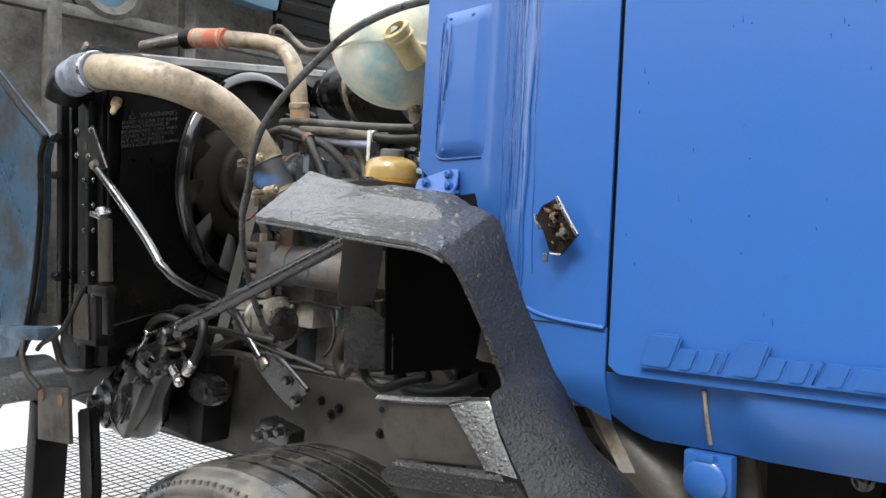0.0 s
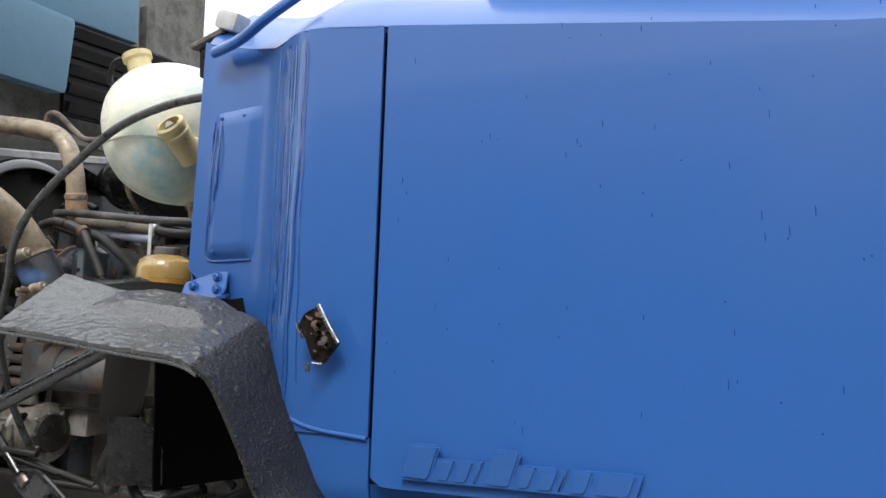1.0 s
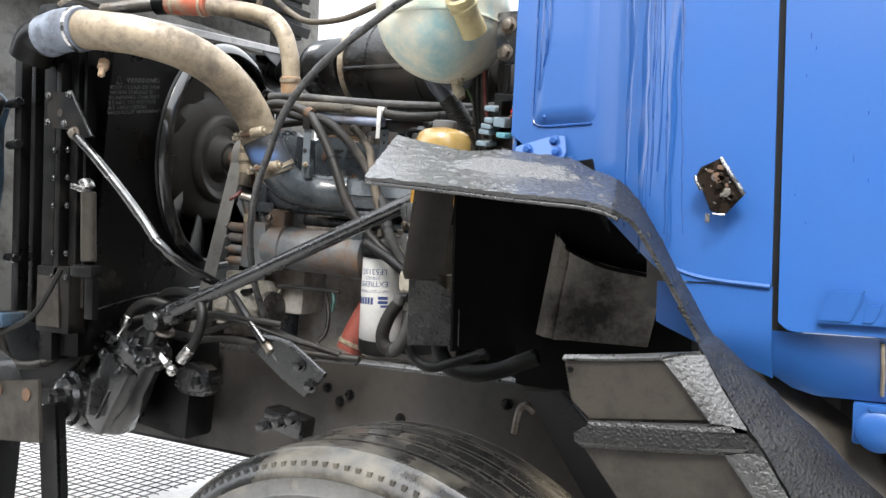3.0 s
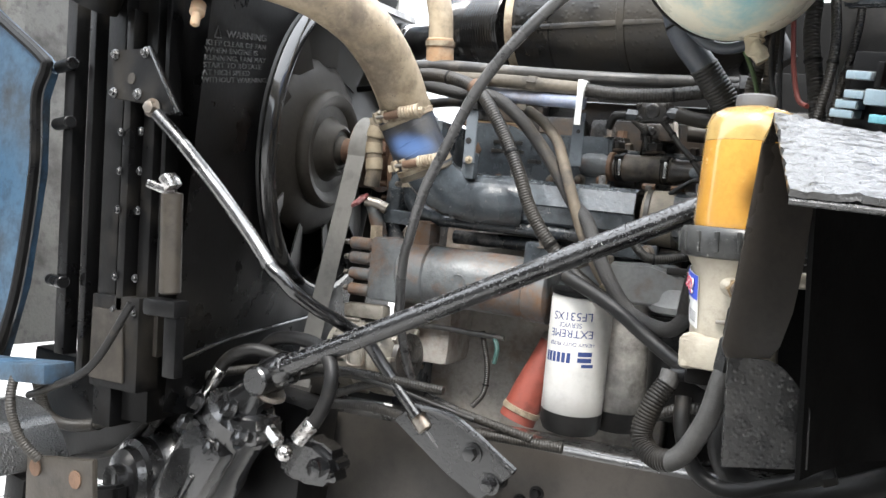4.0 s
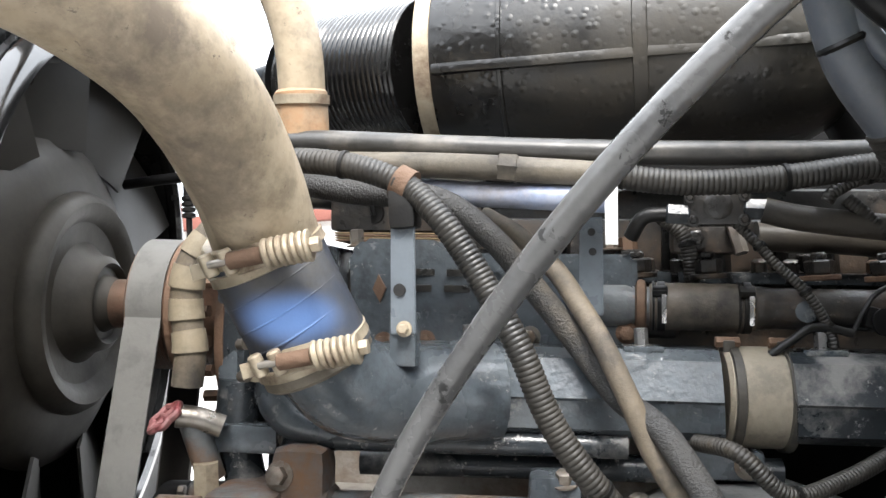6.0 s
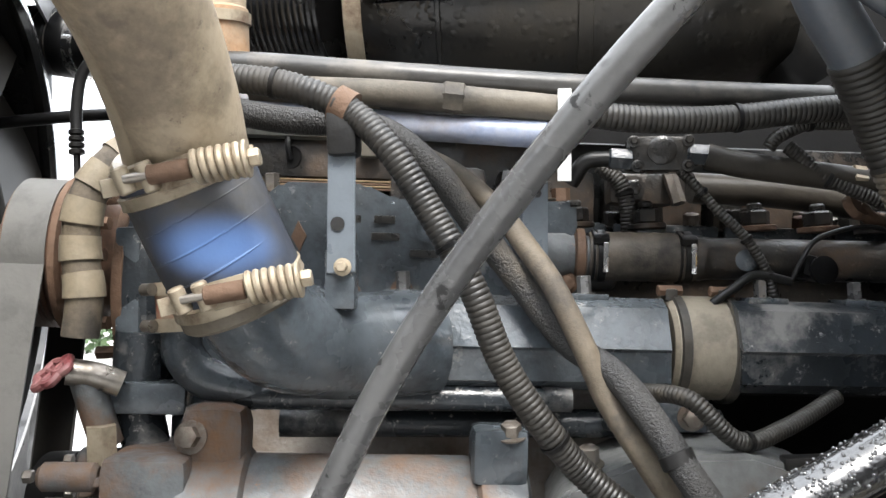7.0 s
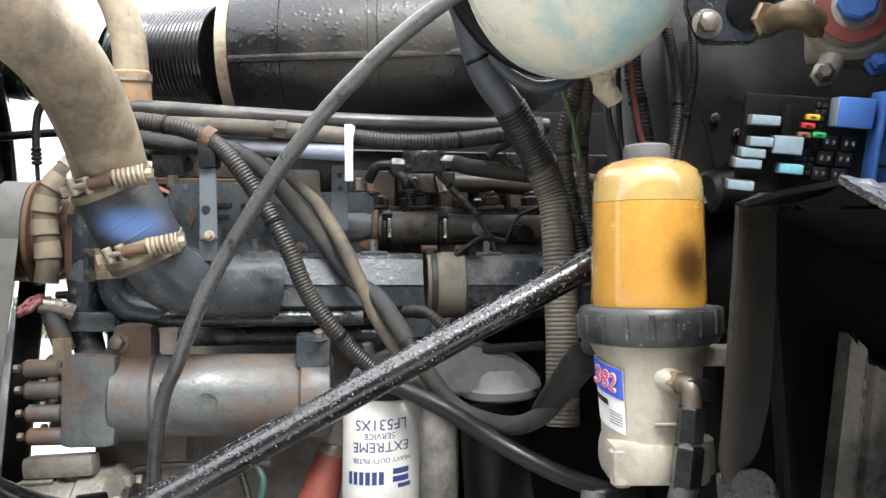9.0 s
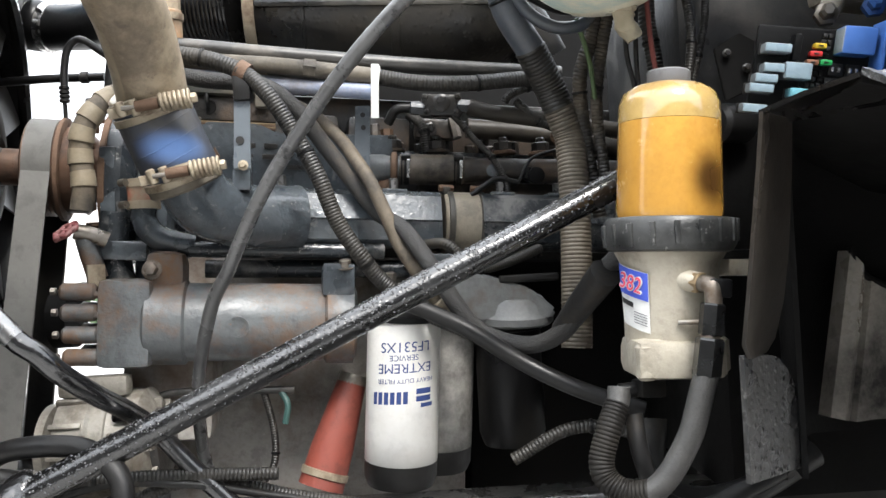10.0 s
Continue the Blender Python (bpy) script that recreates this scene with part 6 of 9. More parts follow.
    for x in (-1.008, -0.921):
        b = part("clamp", lathe([(0.0262, -0.0045), (0.0275, -0.004), (0.0275, 0.004), (0.0262, 0.0045)], on_axis(x), ca, 28), BLACK, t)
        part("clamp", lathe([(0.0262, -0.0015), (0.0275, -0.001), (0.0275, 0.001), (0.0262, 0.0015)], on_axis(x - 0.008), ca, 28), BLACK, t)
        part("screw", box(on_axis(x + 0.003) + Vector((0, -0.0285, -0.002)), (0.0055, 0.005, 0.03), (0, 4, 0), 0.001), CHROME, b)
        part("screw_lug", box(on_axis(x) + Vector((0, -0.024, 0.017)), (0.016, 0.012, 0.008), (30, 4, 0), 0.002), BLACK, b)
    part("maker_mark", lathe([(0.010, 0), (0.011, 0.001), (0.009, 0.0016)], on_axis(-0.865) + Vector((0, -0.021, -0.002)), (0, -1, 0.1), 20), ENGINE, t)
    # rocker pipework above
    t = thing("fuel_rail", "brown dusty fuel pipe on cast mounts above the head", "pipe", (-0.85, -0.25, 1.57))
    part("pipe", tube([ev(-0.9, -0.27, 1.6), ev(-0.8, -0.27, 1.597), ev(-0.7, -0.27, 1.585), ev(-0.55, -0.27, 1.56)], 0.017, 14), MUD, t)
    part("mount", box(ev(-0.955, -0.26, 1.597), (0.075, 0.03, 0.035), (0, ETILT, EYAW), 0.008), ENGINE_DARK, t)
    part("cap_bolt", bolt(ev(-0.965, -0.278, 1.597), (0, -1, 0), 0.009, 0.01), ENGINE_DARK, t)
    part("union", rod(ev(-0.925, -0.28, 1.615), ev(-0.918, -0.29, 1.58), 0.008, seg=6), STEEL, t)
    # heads of injector lines and clutter behind
    for i, x in enumerate((-1.04, -0.94, -0.82, -0.72, -0.62)):
        t = thing("injector", "oily injector body standing in the head", "injector", ev(x, -0.23, 1.53), "injectors")
        part("body", rod(ev(x, -0.225, 1.54), ev(x, -0.225, 1.585), 0.016, seg=6, bev=0.002), ENGINE_DARK, t)
        part("nut", rod(ev(x, -0.225, 1.585), ev(x, -0.225, 1.6), 0.011, seg=6), RUSTY, t)


BAND_TAN = mat("dusty_tan_band", (0.235, 0.195, 0.135), 0.6, other=(0.11, 0.092, 0.066), amount=0.7, scale=14, bump=0.25, stain=(0.05, 0.043, 0.036), stain_scale=10, stain_at=0.6, grime=0.4)
ENGINE_L = mat("grey_strap_paint", (0.13, 0.15, 0.17), 0.35, other=(0.08, 0.09, 0.1), scale=15, bump=0.1, stain=RUST, stain_scale=9, stain_at=0.7)
REDV = mat("worn_red_paint", (0.16, 0.03, 0.035), 0.6, other=(0.2, 0.12, 0.11), amount=0.8, scale=40)
small_engine_parts()


# ---- clutter on the head, dark and oily ----
def head_clutter():
    rnd = random.Random(21)
    for k in range(6):
        x = -1.19 + k * 0.125
        t = thing("rocker_cover", "oily black rocker cover with bolts along the head", "engine cover", ev(x, -0.15, 1.56), "rocker covers")
        part("cover", box(ev(x, -0.145, 1.585), (0.112, 0.15, 0.075), (0, ETILT, EYAW), 0.012), ENGINE_DARK, t)
        part("flange", box(ev(x, -0.16, 1.552), (0.12, 0.19, 0.014), (0, ETILT, EYAW), 0.004), ENGINE_DK2, t)
        for dx in (-0.045, 0.045):
            part("bolt", bolt(ev(x + dx, -0.238, 1.558), (0, -0.3, 1), 0.009, 0.016), rnd.choice((RUSTY, STEEL, ENGINE_DARK)), t)
    # hexagon heads standing on the head flange, and the long cast flange below them
    for x, m in ((-1.03, ENGINE_DARK), (-0.955, ENGINE_DARK), (-0.842, RUSTY), (-0.778, RUSTY), (-0.72, ENGINE_DARK)):
        z = 1.531 - 0.068 * (x + 0.95)
        t = thing("head_stud", "large oily hexagon nut on the cylinder head", "nut", (x, -0.25, z), "head nuts")
        part("washer", rod((x, -0.25, z), (x, -0.25, z + 0.006), 0.021, seg=20, bev=0.001), m, t)
        part("nut", rod((x, -0.25, z + 0.006), (x, -0.25, z + 0.022), 0.0155, seg=6, bev=0.002), ENGINE_DARK, t)
        part("stud", rod((x, -0.25, z + 0.022), (x, -0.25, z + 0.03), 0.008, seg=10, bev=0.002), ENGINE_DARK, t)
    t = thing("rusty_union", "rusty round union with a stub on the cylinder head", "union", (-0.75, -0.285, 1.54))
    part("ring", lathe([(0.006, -0.006), (0.014, -0.005), (0.015, 0.0), (0.014, 0.005), (0.006, 0.006)], (-0.752, -0.285, 1.543), (0.5, -0.7, 0.4), 18), RUSTY, t)
    part("stub", tube([(-0.752, -0.285, 1.543), (-0.737, -0.28, 1.53), (-0.72, -0.27, 1.527)], 0.008, 10), RUSTY, t)
    t = thing("sensor_plug", "black plug with a coiled lead low on the head", "plug", (-0.82, -0.3, 1.46))
    part("plug", box((-0.8, -0.29, 1.482), (0.03, 0.024, 0.022), (0, 20, 10), 0.005), BLACK, t)
    part("ring", lathe([(0.009, -0.003), (0.014, -0.002), (0.014, 0.002), (0.009, 0.003)], (-0.795, -0.305, 1.48), (0.2, -1, 0.1), 20), BLACK, t)
    part("lead", tube([(-0.825, -0.3, 1.47), (-0.812, -0.302, 1.495), (-0.797, -0.3, 1.511), (-0.765, -0.295, 1.52), (-0.735, -0.29, 1.5195), (-0.715, -0.285, 1.507), (-0.71, -0.28, 1.48)], 0.0026, 8), RUBBER, t)
    part("tail", tube([(-0.905, -0.31, 1.452), (-0.885, -0.31, 1.465), (-0.86, -0.305, 1.478), (-0.825, -0.3, 1.47)], 0.0045, 10), RUBBER, t)
    t = thing("temperature_sender", "dull zinc sender standing on the manifold end", "sender", (-0.71, -0.3, 1.46))
    part("hex", rod((-0.712, -0.3, 1.452), (-0.712, -0.3, 1.47), 0.015, seg=6, bev=0.002), ZINC, t)
    part("body", rod((-0.712, -0.3, 1.47), (-0.712, -0.3, 1.5), 0.0085, seg=14, bev=0.002), ENGINE_DARK, t)
    part("tip", rod((-0.712, -0.3, 1.5), (-0.712, -0.3, 1.512), 0.005, seg=10, bev=0.001), BLACK, t)
    # block added to cover the bright gap beside the alternator
    t = thing("front_mount", "greasy grey block added to fill the gap behind the alternator", "engine mount", (-1.4, -0.3, 1.2))
    part("casting", box((-1.4, -0.3, 1.2), (0.14, 0.14, 0.22), (0, ETILT, EYAW), 0.02), BLOCK, t)
    # bolts and casting ribs on the manifold and the housing
    t = thing("manifold_brace", "blue-grey cast brace with bolts under the manifold", "bracket", ev(-1.0, -0.35, 1.36))
    part("brace", box(ev(-0.97, -0.35, 1.365), (0.1, 0.04, 0.03), (0, ETILT, EYAW), 0.006), ENGINE, t)
    for dx in (-0.035, 0.035):
        part("bolt", bolt(ev(-0.97 + dx, -0.372, 1.366), (0, -1, 0), 0.009, 0.012), STEEL, t)
    for x in (-1.32, -1.27, -1.215, -1.15, -1.09, -1.045):
        t = thing("housing_bolt", "rusty hexagon bolt on the cast housing", "bolt", (x, -0.286, 1.478), "housing bolts")
        part("head", bolt((x, -0.286, 1.478), (0, -1, 0), 0.008, 0.01), rnd.choice((RUSTY, STEEL)), t)
    for x in (-1.36, -1.2, -1.06):
        t = thing("stud", "short bright stud with a nut on the housing top", "bolt", ev(x, -0.24, 1.59), "housing bolts")
        part("stud", bolt(ev(x, -0.235, 1.585), (0, 0, 1), 0.009, 0.02), rnd.choice((STEEL, RUSTY)), t)


head_clutter()


# ---- hoses, cables and struts ----
def line_thing(name, label, category, pts, r, material, seg=14, rib=0.0, pitch=0.006, ends=None, n=8):
    t = thing(name, label, category, pts[0])
    part("run", tube(pts, r, seg, n, rib=rib, pitch=pitch), material, t)
    if rib:
        line = spline(pts, 6)
        for q in ((0.22, 0.55, 0.8) if len(pts) > 6 else (0.6,)):
            k = int(q * (len(line) - 2))
            part("cable_tie", lathe([(r + 0.0002, -0.0022), (r + 0.0012, -0.0018), (r + 0.0012, 0.0018), (r + 0.0002, 0.0022)], line[k], line[k + 1] - line[k], 18), BLACK, t)
    if ends:
        for p, q, rr, m in ends:
            part("fitting", rod(p, q, rr, seg=6, bev=0.002), m, t)
    return t


STRUT = line_thing("strut", "wet black painted steel stay from the frame up to the firewall", "strut", [(-1.456, -0.733, 1.107), (-1.018, -0.647, 1.306), (-0.581, -0.561, 1.504)], 0.0175, BLACK_WET, 20, ends=[((-1.474, -0.737, 1.099), (-1.436, -0.729, 1.116), 0.021, BLACK_WET), ((-0.611, -0.567, 1.491), (-0.571, -0.559, 1.509), 0.022, BLACK)])
rnd = random.Random(5)
a, b = Vector((-1.438, -0.730, 1.115)), Vector((-0.611, -0.567, 1.491))
d = (b - a).normalized()
near = (Vector((0.1, -0.75, 0.65)) - d * d.dot(Vector((0.1, -0.75, 0.65)))).normalized()
over = d.cross(near)
bm = bmesh.new()
for _ in range(1700):
    c = a.lerp(b, rnd.random())
    ang = rnd.gauss(0.0, 0.75)
    nrm = near * math.cos(ang) + over * math.sin(ang)
    r = rnd.uniform(0.0006, 0.0016)
    side = nrm.cross(d)
    tip = bm.verts.new(c + nrm * (0.0175 + r * 0.75))
    mid = [bm.verts.new(c + nrm * (0.0175 + r * 0.45) + (d * math.cos(k * math.pi / 4) + side * math.sin(k * math.pi / 4)) * r * 0.75) for k in range(8)]
    low = [bm.verts.new(c + nrm * 0.0172 + (d * math.cos(k * math.pi / 4) + side * math.sin(k * math.pi / 4)) * r) for k in range(8)]
    for k in range(8):
        bm.faces.new((tip, mid[k], mid[(k + 1) % 8])), bm.faces.new((mid[k], low[k], low[(k + 1) % 8], mid[(k + 1) % 8]))
part("rain_film", bm, RAIN, STRUT, "rain drops standing on the bar", angle=180)["kind"] = "stuff"
t = line_thing("stay_rod", "bent black stay rod with a bright worn upper length", "rod", [(-1.630, -0.862, 1.538), (-1.572, -0.855, 1.488), (-1.503, -0.836, 1.412), (-1.445, -0.818, 1.341), (-1.405, -0.812, 1.293), (-1.386, -0.806, 1.276), (-1.369, -0.790, 1.252), (-1.352, -0.748, 1.223), (-1.340, -0.693, 1.196), (-1.325, -0.645, 1.164), (-1.287, -0.631, 1.113), (-1.225, -0.626, 1.047)], 0.0115, BLACK_WET, 14)
part("bright_sleeve", tube([(-1.572, -0.855, 1.488), (-1.503, -0.836, 1.412), (-1.445, -0.818, 1.341), (-1.405, -0.812, 1.293)], 0.0119, 16), STAYROD, t, "bright worn sleeve")
part("clevis", rod((-1.24, -0.612, 1.055), (-1.213, -0.61, 1.022), 0.018, seg=14, bev=0.003), STEEL, t)
part("lower_bar", tube([(-1.215, -0.61, 1.025), (-1.121, -0.608, 0.937)], 0.008, 10), STAYROD, t)
part("bracket", plate([(-1.28, 1.03), (-1.236, 1.062), (-1.15, 1.05), (-1.04, 0.985), (-1.104, 0.924), (-1.173, 0.958)], "y", -0.617, 0.01, bev=0.002), BLACK_WET, t)
part("bracket_lip", tube([(-1.236, -0.625, 1.064), (-1.15, -0.625, 1.052), (-1.038, -0.625, 0.986)], 0.007, 8), BLACK_WET, t)
part("bolt", bolt((-1.085, -0.618, 0.955), (0, -1, 0), 0.012, 0.014), BLACK_WET, t)
part("bolt", bolt((-1.12, -0.618, 1.0), (0, -1, 0), 0.012, 0.014), BLACK_WET, t)

line_thing("throttle_cable", "long grey-black sheathed cable arching over the engine side", "cable",
           [(-0.407, -0.717, 1.827), (-0.458, -0.741, 1.831), (-0.528, -0.766, 1.829), (-0.620, -0.785, 1.816), (-0.723, -0.795, 1.787), (-0.821, -0.798, 1.738), (-0.918, -0.796, 1.684), (-0.992, -0.795, 1.626), (-1.059, -0.778, 1.563), (-1.126, -0.742, 1.489), (-1.172, -0.724, 1.425), (-1.215, -0.693, 1.352), (-1.246, -0.663, 1.304), (-1.279, -0.612, 1.203), (-1.289, -0.551, 1.092), (-1.266, -0.511, 1.031)], 0.0083, CABLE, 14)
line_thing("wire_loom", "dusty ribbed wiring loom crossing in front of the manifold", "loom",
           [(-1.422, -0.447, 1.662), (-1.359, -0.460, 1.667), (-1.312, -0.470, 1.661), (-1.269, -0.471, 1.650), (-1.229, -0.468, 1.630), (-1.196, -0.477, 1.596), (-1.165, -0.474, 1.544), (-1.133, -0.475, 1.480), (-1.111, -0.468, 1.417), (-1.082, -0.461, 1.366), (-1.047, -0.444, 1.319), (-0.997, -0.447, 1.279), (-0.929, -0.462, 1.244)], 0.0125, LOOM, 14, rib=0.0009, pitch=0.0048)
t = line_thing("fuel_hose", "dark braided fuel hose looping to the fuel filter", "hose",
           [(-1.393, -0.419, 1.660), (-1.302, -0.420, 1.637), (-1.214, -0.430, 1.622), (-1.165, -0.415, 1.584), (-1.131, -0.390, 1.535), (-1.093, -0.386, 1.481), (-1.055, -0.402, 1.428), (-1.017, -0.431, 1.399), (-0.989, -0.457, 1.359), (-0.960, -0.475, 1.309), (-0.916, -0.476, 1.247), (-0.849, -0.502, 1.224), (-0.803, -0.552, 1.249), (-0.770, -0.599, 1.311), (-0.737, -0.622, 1.348)], 0.0125, BRAID, 14)
part("hose_clip", lathe([(0.0127, -0.006), (0.0142, -0.005), (0.0142, 0.005), (0.0127, 0.006)], (-0.976, -0.4665, 1.335), (0.35, -0.22, -0.9), 20), RUBBER, t)
t = thing("hose_boot", "dusty rubber boot on the fuel hose end", "boot", (-0.788, -0.575, 1.278))
part("boot", tube([(-0.806, -0.535, 1.245), (-0.788, -0.575, 1.278), (-0.763, -0.628, 1.322)], (0.015, 0.0205), 16), RUBBER, t)
line_thing("fabric_hose", "tan fabric-covered hose beside the braided one", "hose",
           [(-1.185, -0.337, 1.611), (-1.145, -0.352, 1.585), (-1.109, -0.366, 1.548), (-1.085, -0.390, 1.512), (-1.064, -0.414, 1.476), (-1.042, -0.426, 1.424), (-1.025, -0.429, 1.379), (-1.001, -0.436, 1.336), (-0.981, -0.442, 1.303), (-0.958, -0.438, 1.272)], 0.0105, TAN_HOSE, 14, ends=[((-0.972, -0.442, 1.29), (-0.958, -0.438, 1.272), 0.014, CLAMP)])
line_thing("oil_line", "dark lower hose running back to the oil filters", "hose", [(-1.03, -0.48, 1.298), (-0.939, -0.495, 1.254), (-0.857, -0.512, 1.2), (-0.785, -0.535, 1.163), (-0.704, -0.553, 1.134)], 0.012, RUBBER)
line_thing("coolant_tube", "grey steel tube along the top of the engine", "pipe", [(-1.428, -0.4, 1.7), (-1.343, -0.4, 1.695), (-1.201, -0.395, 1.677), (-1.047, -0.382, 1.66), (-0.9, -0.353, 1.65), (-0.75, -0.32, 1.643)], 0.012, TUBE_G, 14, ends=[((-0.79, -0.33, 1.6445), (-0.76, -0.322, 1.6435), 0.015, RUBBER)])
line_thing("heater_hose", "dusty heater hose with a ribbed sleeve along the engine", "hose", [(-1.33, -0.407, 1.67), (-1.202, -0.411, 1.656), (-1.102, -0.402, 1.643), (-1.053, -0.397, 1.636)], 0.0125, DUSTSLEEVE, ends=[((-1.155, -0.408, 1.651), (-1.135, -0.406, 1.648), 0.0145, DUSTSLEEVE)])
line_thing("heater_hose", "ribbed black sleeve on the heater hose", "hose", [(-1.053, -0.397, 1.636), (-0.983, -0.389, 1.624), (-0.902, -0.375, 1.622), (-0.822, -0.361, 1.628), (-0.761, -0.347, 1.63)], 0.0125, LOOM, rib=0.0009, pitch=0.005, ends=[((-0.785, -0.353, 1.629), (-0.765, -0.348, 1.63), 0.0145, RUBBER)])
line_thing("air_tube", "faded blue air tube along the engine", "pipe", [(-1.344, -0.398, 1.66), (-1.222, -0.395, 1.634), (-1.135, -0.395, 1.622), (-1.046, -0.395, 1.611)], 0.0125, BLUE_TUBE)
t = line_thing("lower_radiator_hose", "large grey hose with a ribbed sleeve beside the firewall", "hose",
               [(-0.90, -0.504, 1.853), (-0.871, -0.496, 1.78), (-0.851, -0.483, 1.702), (-0.818, -0.464, 1.65), (-0.8, -0.45, 1.62)], 0.0215, GREY_HOSE, 18)
part("sleeve", tube([(-0.818, -0.464, 1.65), (-0.79, -0.44, 1.6), (-0.776, -0.434, 1.565)], 0.0235, 18, rib=0.0013, pitch=0.006), LOOM, t)
part("dusty_sleeve", tube([(-0.777, -0.4345, 1.568), (-0.768, -0.431, 1.545), (-0.76, -0.43, 1.515), (-0.76, -0.44, 1.444), (-0.765, -0.45, 1.326), (-0.773, -0.46, 1.21)], 0.0232, 18, rib=0.0013, pitch=0.006), LOOM_DUST, t, "dust-caked ribbed sleeve")
part("tie", lathe([(0.0225, -0.003), (0.024, 0), (0.0225, 0.003)], (-0.854, -0.486, 1.715), (0.3, 0.15, -0.8), 20), BLACK, t)
for pts, r, rib in (([(-0.72, -0.5, 1.75), (-0.725, -0.47, 1.67), (-0.745, -0.45, 1.6), (-0.735, -0.43, 1.5), (-0.72, -0.42, 1.4)], 0.011, 0.0014),
                    ([(-0.70, -0.5, 1.72), (-0.715, -0.47, 1.64), (-0.722, -0.45, 1.56), (-0.71, -0.43, 1.45)], 0.009, 0.0012),
                    ([(-0.65, -0.5, 1.75), (-0.655, -0.5, 1.68), (-0.648, -0.5, 1.62), (-0.64, -0.5, 1.55)], 0.012, 0.0014),
                    ([(-0.66, -0.52, 1.05), (-0.72, -0.53, 1.10), (-0.8, -0.53, 1.11), (-0.88, -0.52, 1.07)], 0.009, 0.0012)):
    line_thing("wire_loom", "thin black ribbed loom by the firewall", "loom", pts, r, LOOM, 12, rib=rib, pitch=0.0055)
for pts, m in (([(-0.695, -0.56, 1.70), (-0.70, -0.55, 1.62), (-0.69, -0.55, 1.55), (-0.70, -0.54, 1.45)], RUBBER), ([(-0.685, -0.56, 1.70), (-0.687, -0.55, 1.6), (-0.68, -0.55, 1.5)], RUBBER),
               ([(-0.672, -0.56, 1.70), (-0.668, -0.56, 1.62), (-0.66, -0.56, 1.575), (-0.645, -0.58, 1.56)], REDWIRE), ([(-0.755, -0.5, 1.68), (-0.735, -0.48, 1.62), (-0.728, -0.47, 1.57)], GREENWIRE)):
    line_thing("wire", "thin wire hanging by the firewall", "wire", pts, 0.0035, m, 8)
line_thing("vent_hose", "grey small hose looping under the coolant tank", "hose", [(-0.86, -0.5, 1.76), (-0.83, -0.5, 1.70), (-0.79, -0.5, 1.67), (-0.75, -0.5, 1.67), (-0.73, -0.5, 1.69)], 0.009, GREY_HOSE, 12)
line_thing("breather_hose", "black formed hose with a thin steel end by the pulley", "hose", [(-1.39, -0.3, 1.72), (-1.43, -0.3, 1.735), (-1.47, -0.3, 1.72), (-1.482, -0.3, 1.67), (-1.485, -0.3, 1.62)], 0.0095, RUBBER, 12)
line_thing("breather_hose", "thin end of the formed hose", "hose", [(-1.485, -0.3, 1.625), (-1.485, -0.3, 1.58), (-1.5, -0.3, 1.565)], 0.004, RUBBER, 8)
line_thing("cross_hose", "black hose running across behind the charge pipe", "hose", [(-1.56, -0.2, 1.655), (-1.45, -0.2, 1.66), (-1.38, -0.22, 1.65)], 0.011, RUBBER, 12)
for pts, r in (([(-0.9275, -0.3, 1.587), (-0.91, -0.303, 1.566), (-0.8925, -0.305, 1.5425), (-0.87, -0.305, 1.518), (-0.8545, -0.303, 1.493), (-0.845, -0.3, 1.47), (-0.842, -0.3, 1.45)], 0.0055), ([ev(-1.0, -0.28, 1.62), ev(-0.975, -0.285, 1.59), ev(-0.972, -0.28, 1.5)], 0.009),
               ([(-0.8225, -0.305, 1.604), (-0.81, -0.308, 1.59), (-0.7925, -0.308, 1.572), (-0.75, -0.308, 1.55), (-0.7205, -0.305, 1.5355)], 0.0075), ([(-0.985, -0.36, 1.375), (-0.95, -0.4, 1.372), (-0.91, -0.4, 1.335), (-0.86, -0.37, 1.34), (-0.8, -0.33, 1.36)], 0.0085),
               ([(-0.842, -0.31, 1.602), (-0.834, -0.312, 1.612), (-0.806, -0.312, 1.6235), (-0.785, -0.31, 1.6235), (-0.76, -0.305, 1.623)], 0.007)):
    line_thing("wire_loom", "thin ribbed sensor loom on the engine", "loom", pts, r, LOOM, 10, rib=0.0009, pitch=0.004)
line_thing("pipe", "thin grey bent pipe under the oil cooler", "pipe", [(-1.44, -0.38, 1.08), (-1.43, -0.39, 1.13), (-1.40, -0.39, 1.165), (-1.35, -0.38, 1.17), (-1.28, -0.37, 1.165), (-1.2, -0.36, 1.16)], 0.006, TUBE_G, 10)
line_thing("wire_loom", "ribbed sensor lead hanging on the block", "loom", [(-1.25, -0.36, 1.17), (-1.235, -0.36, 1.1), (-1.235, -0.37, 1.05), (-1.255, -0.38, 1.02)], 0.006, LOOM, 10, rib=0.0008, pitch=0.004)
line_thing("sensor_plug", "green and white plug end of a loose lead", "plug", [(-1.225, -0.36, 1.165), (-1.21, -0.37, 1.14), (-1.215, -0.37, 1.11)], 0.005, PLUG_G, 8)
line_thing("upper_coolant_pipe", "beige coolant pipe rising from an orange joint", "pipe", [(-1.37, -0.378, 1.68), (-1.366, -0.385, 1.73), (-1.366, -0.394, 1.81), (-1.393, -0.4, 1.885), (-1.46, -0.407, 1.932), (-1.59, -0.462, 1.956), (-1.7, -0.505, 1.965)], 0.025, BEIGE, 20)
t = thing("coolant_joint", "faded orange sleeve with a clamp on the coolant pipe", "hose", (-1.335, -0.455, 1.7))
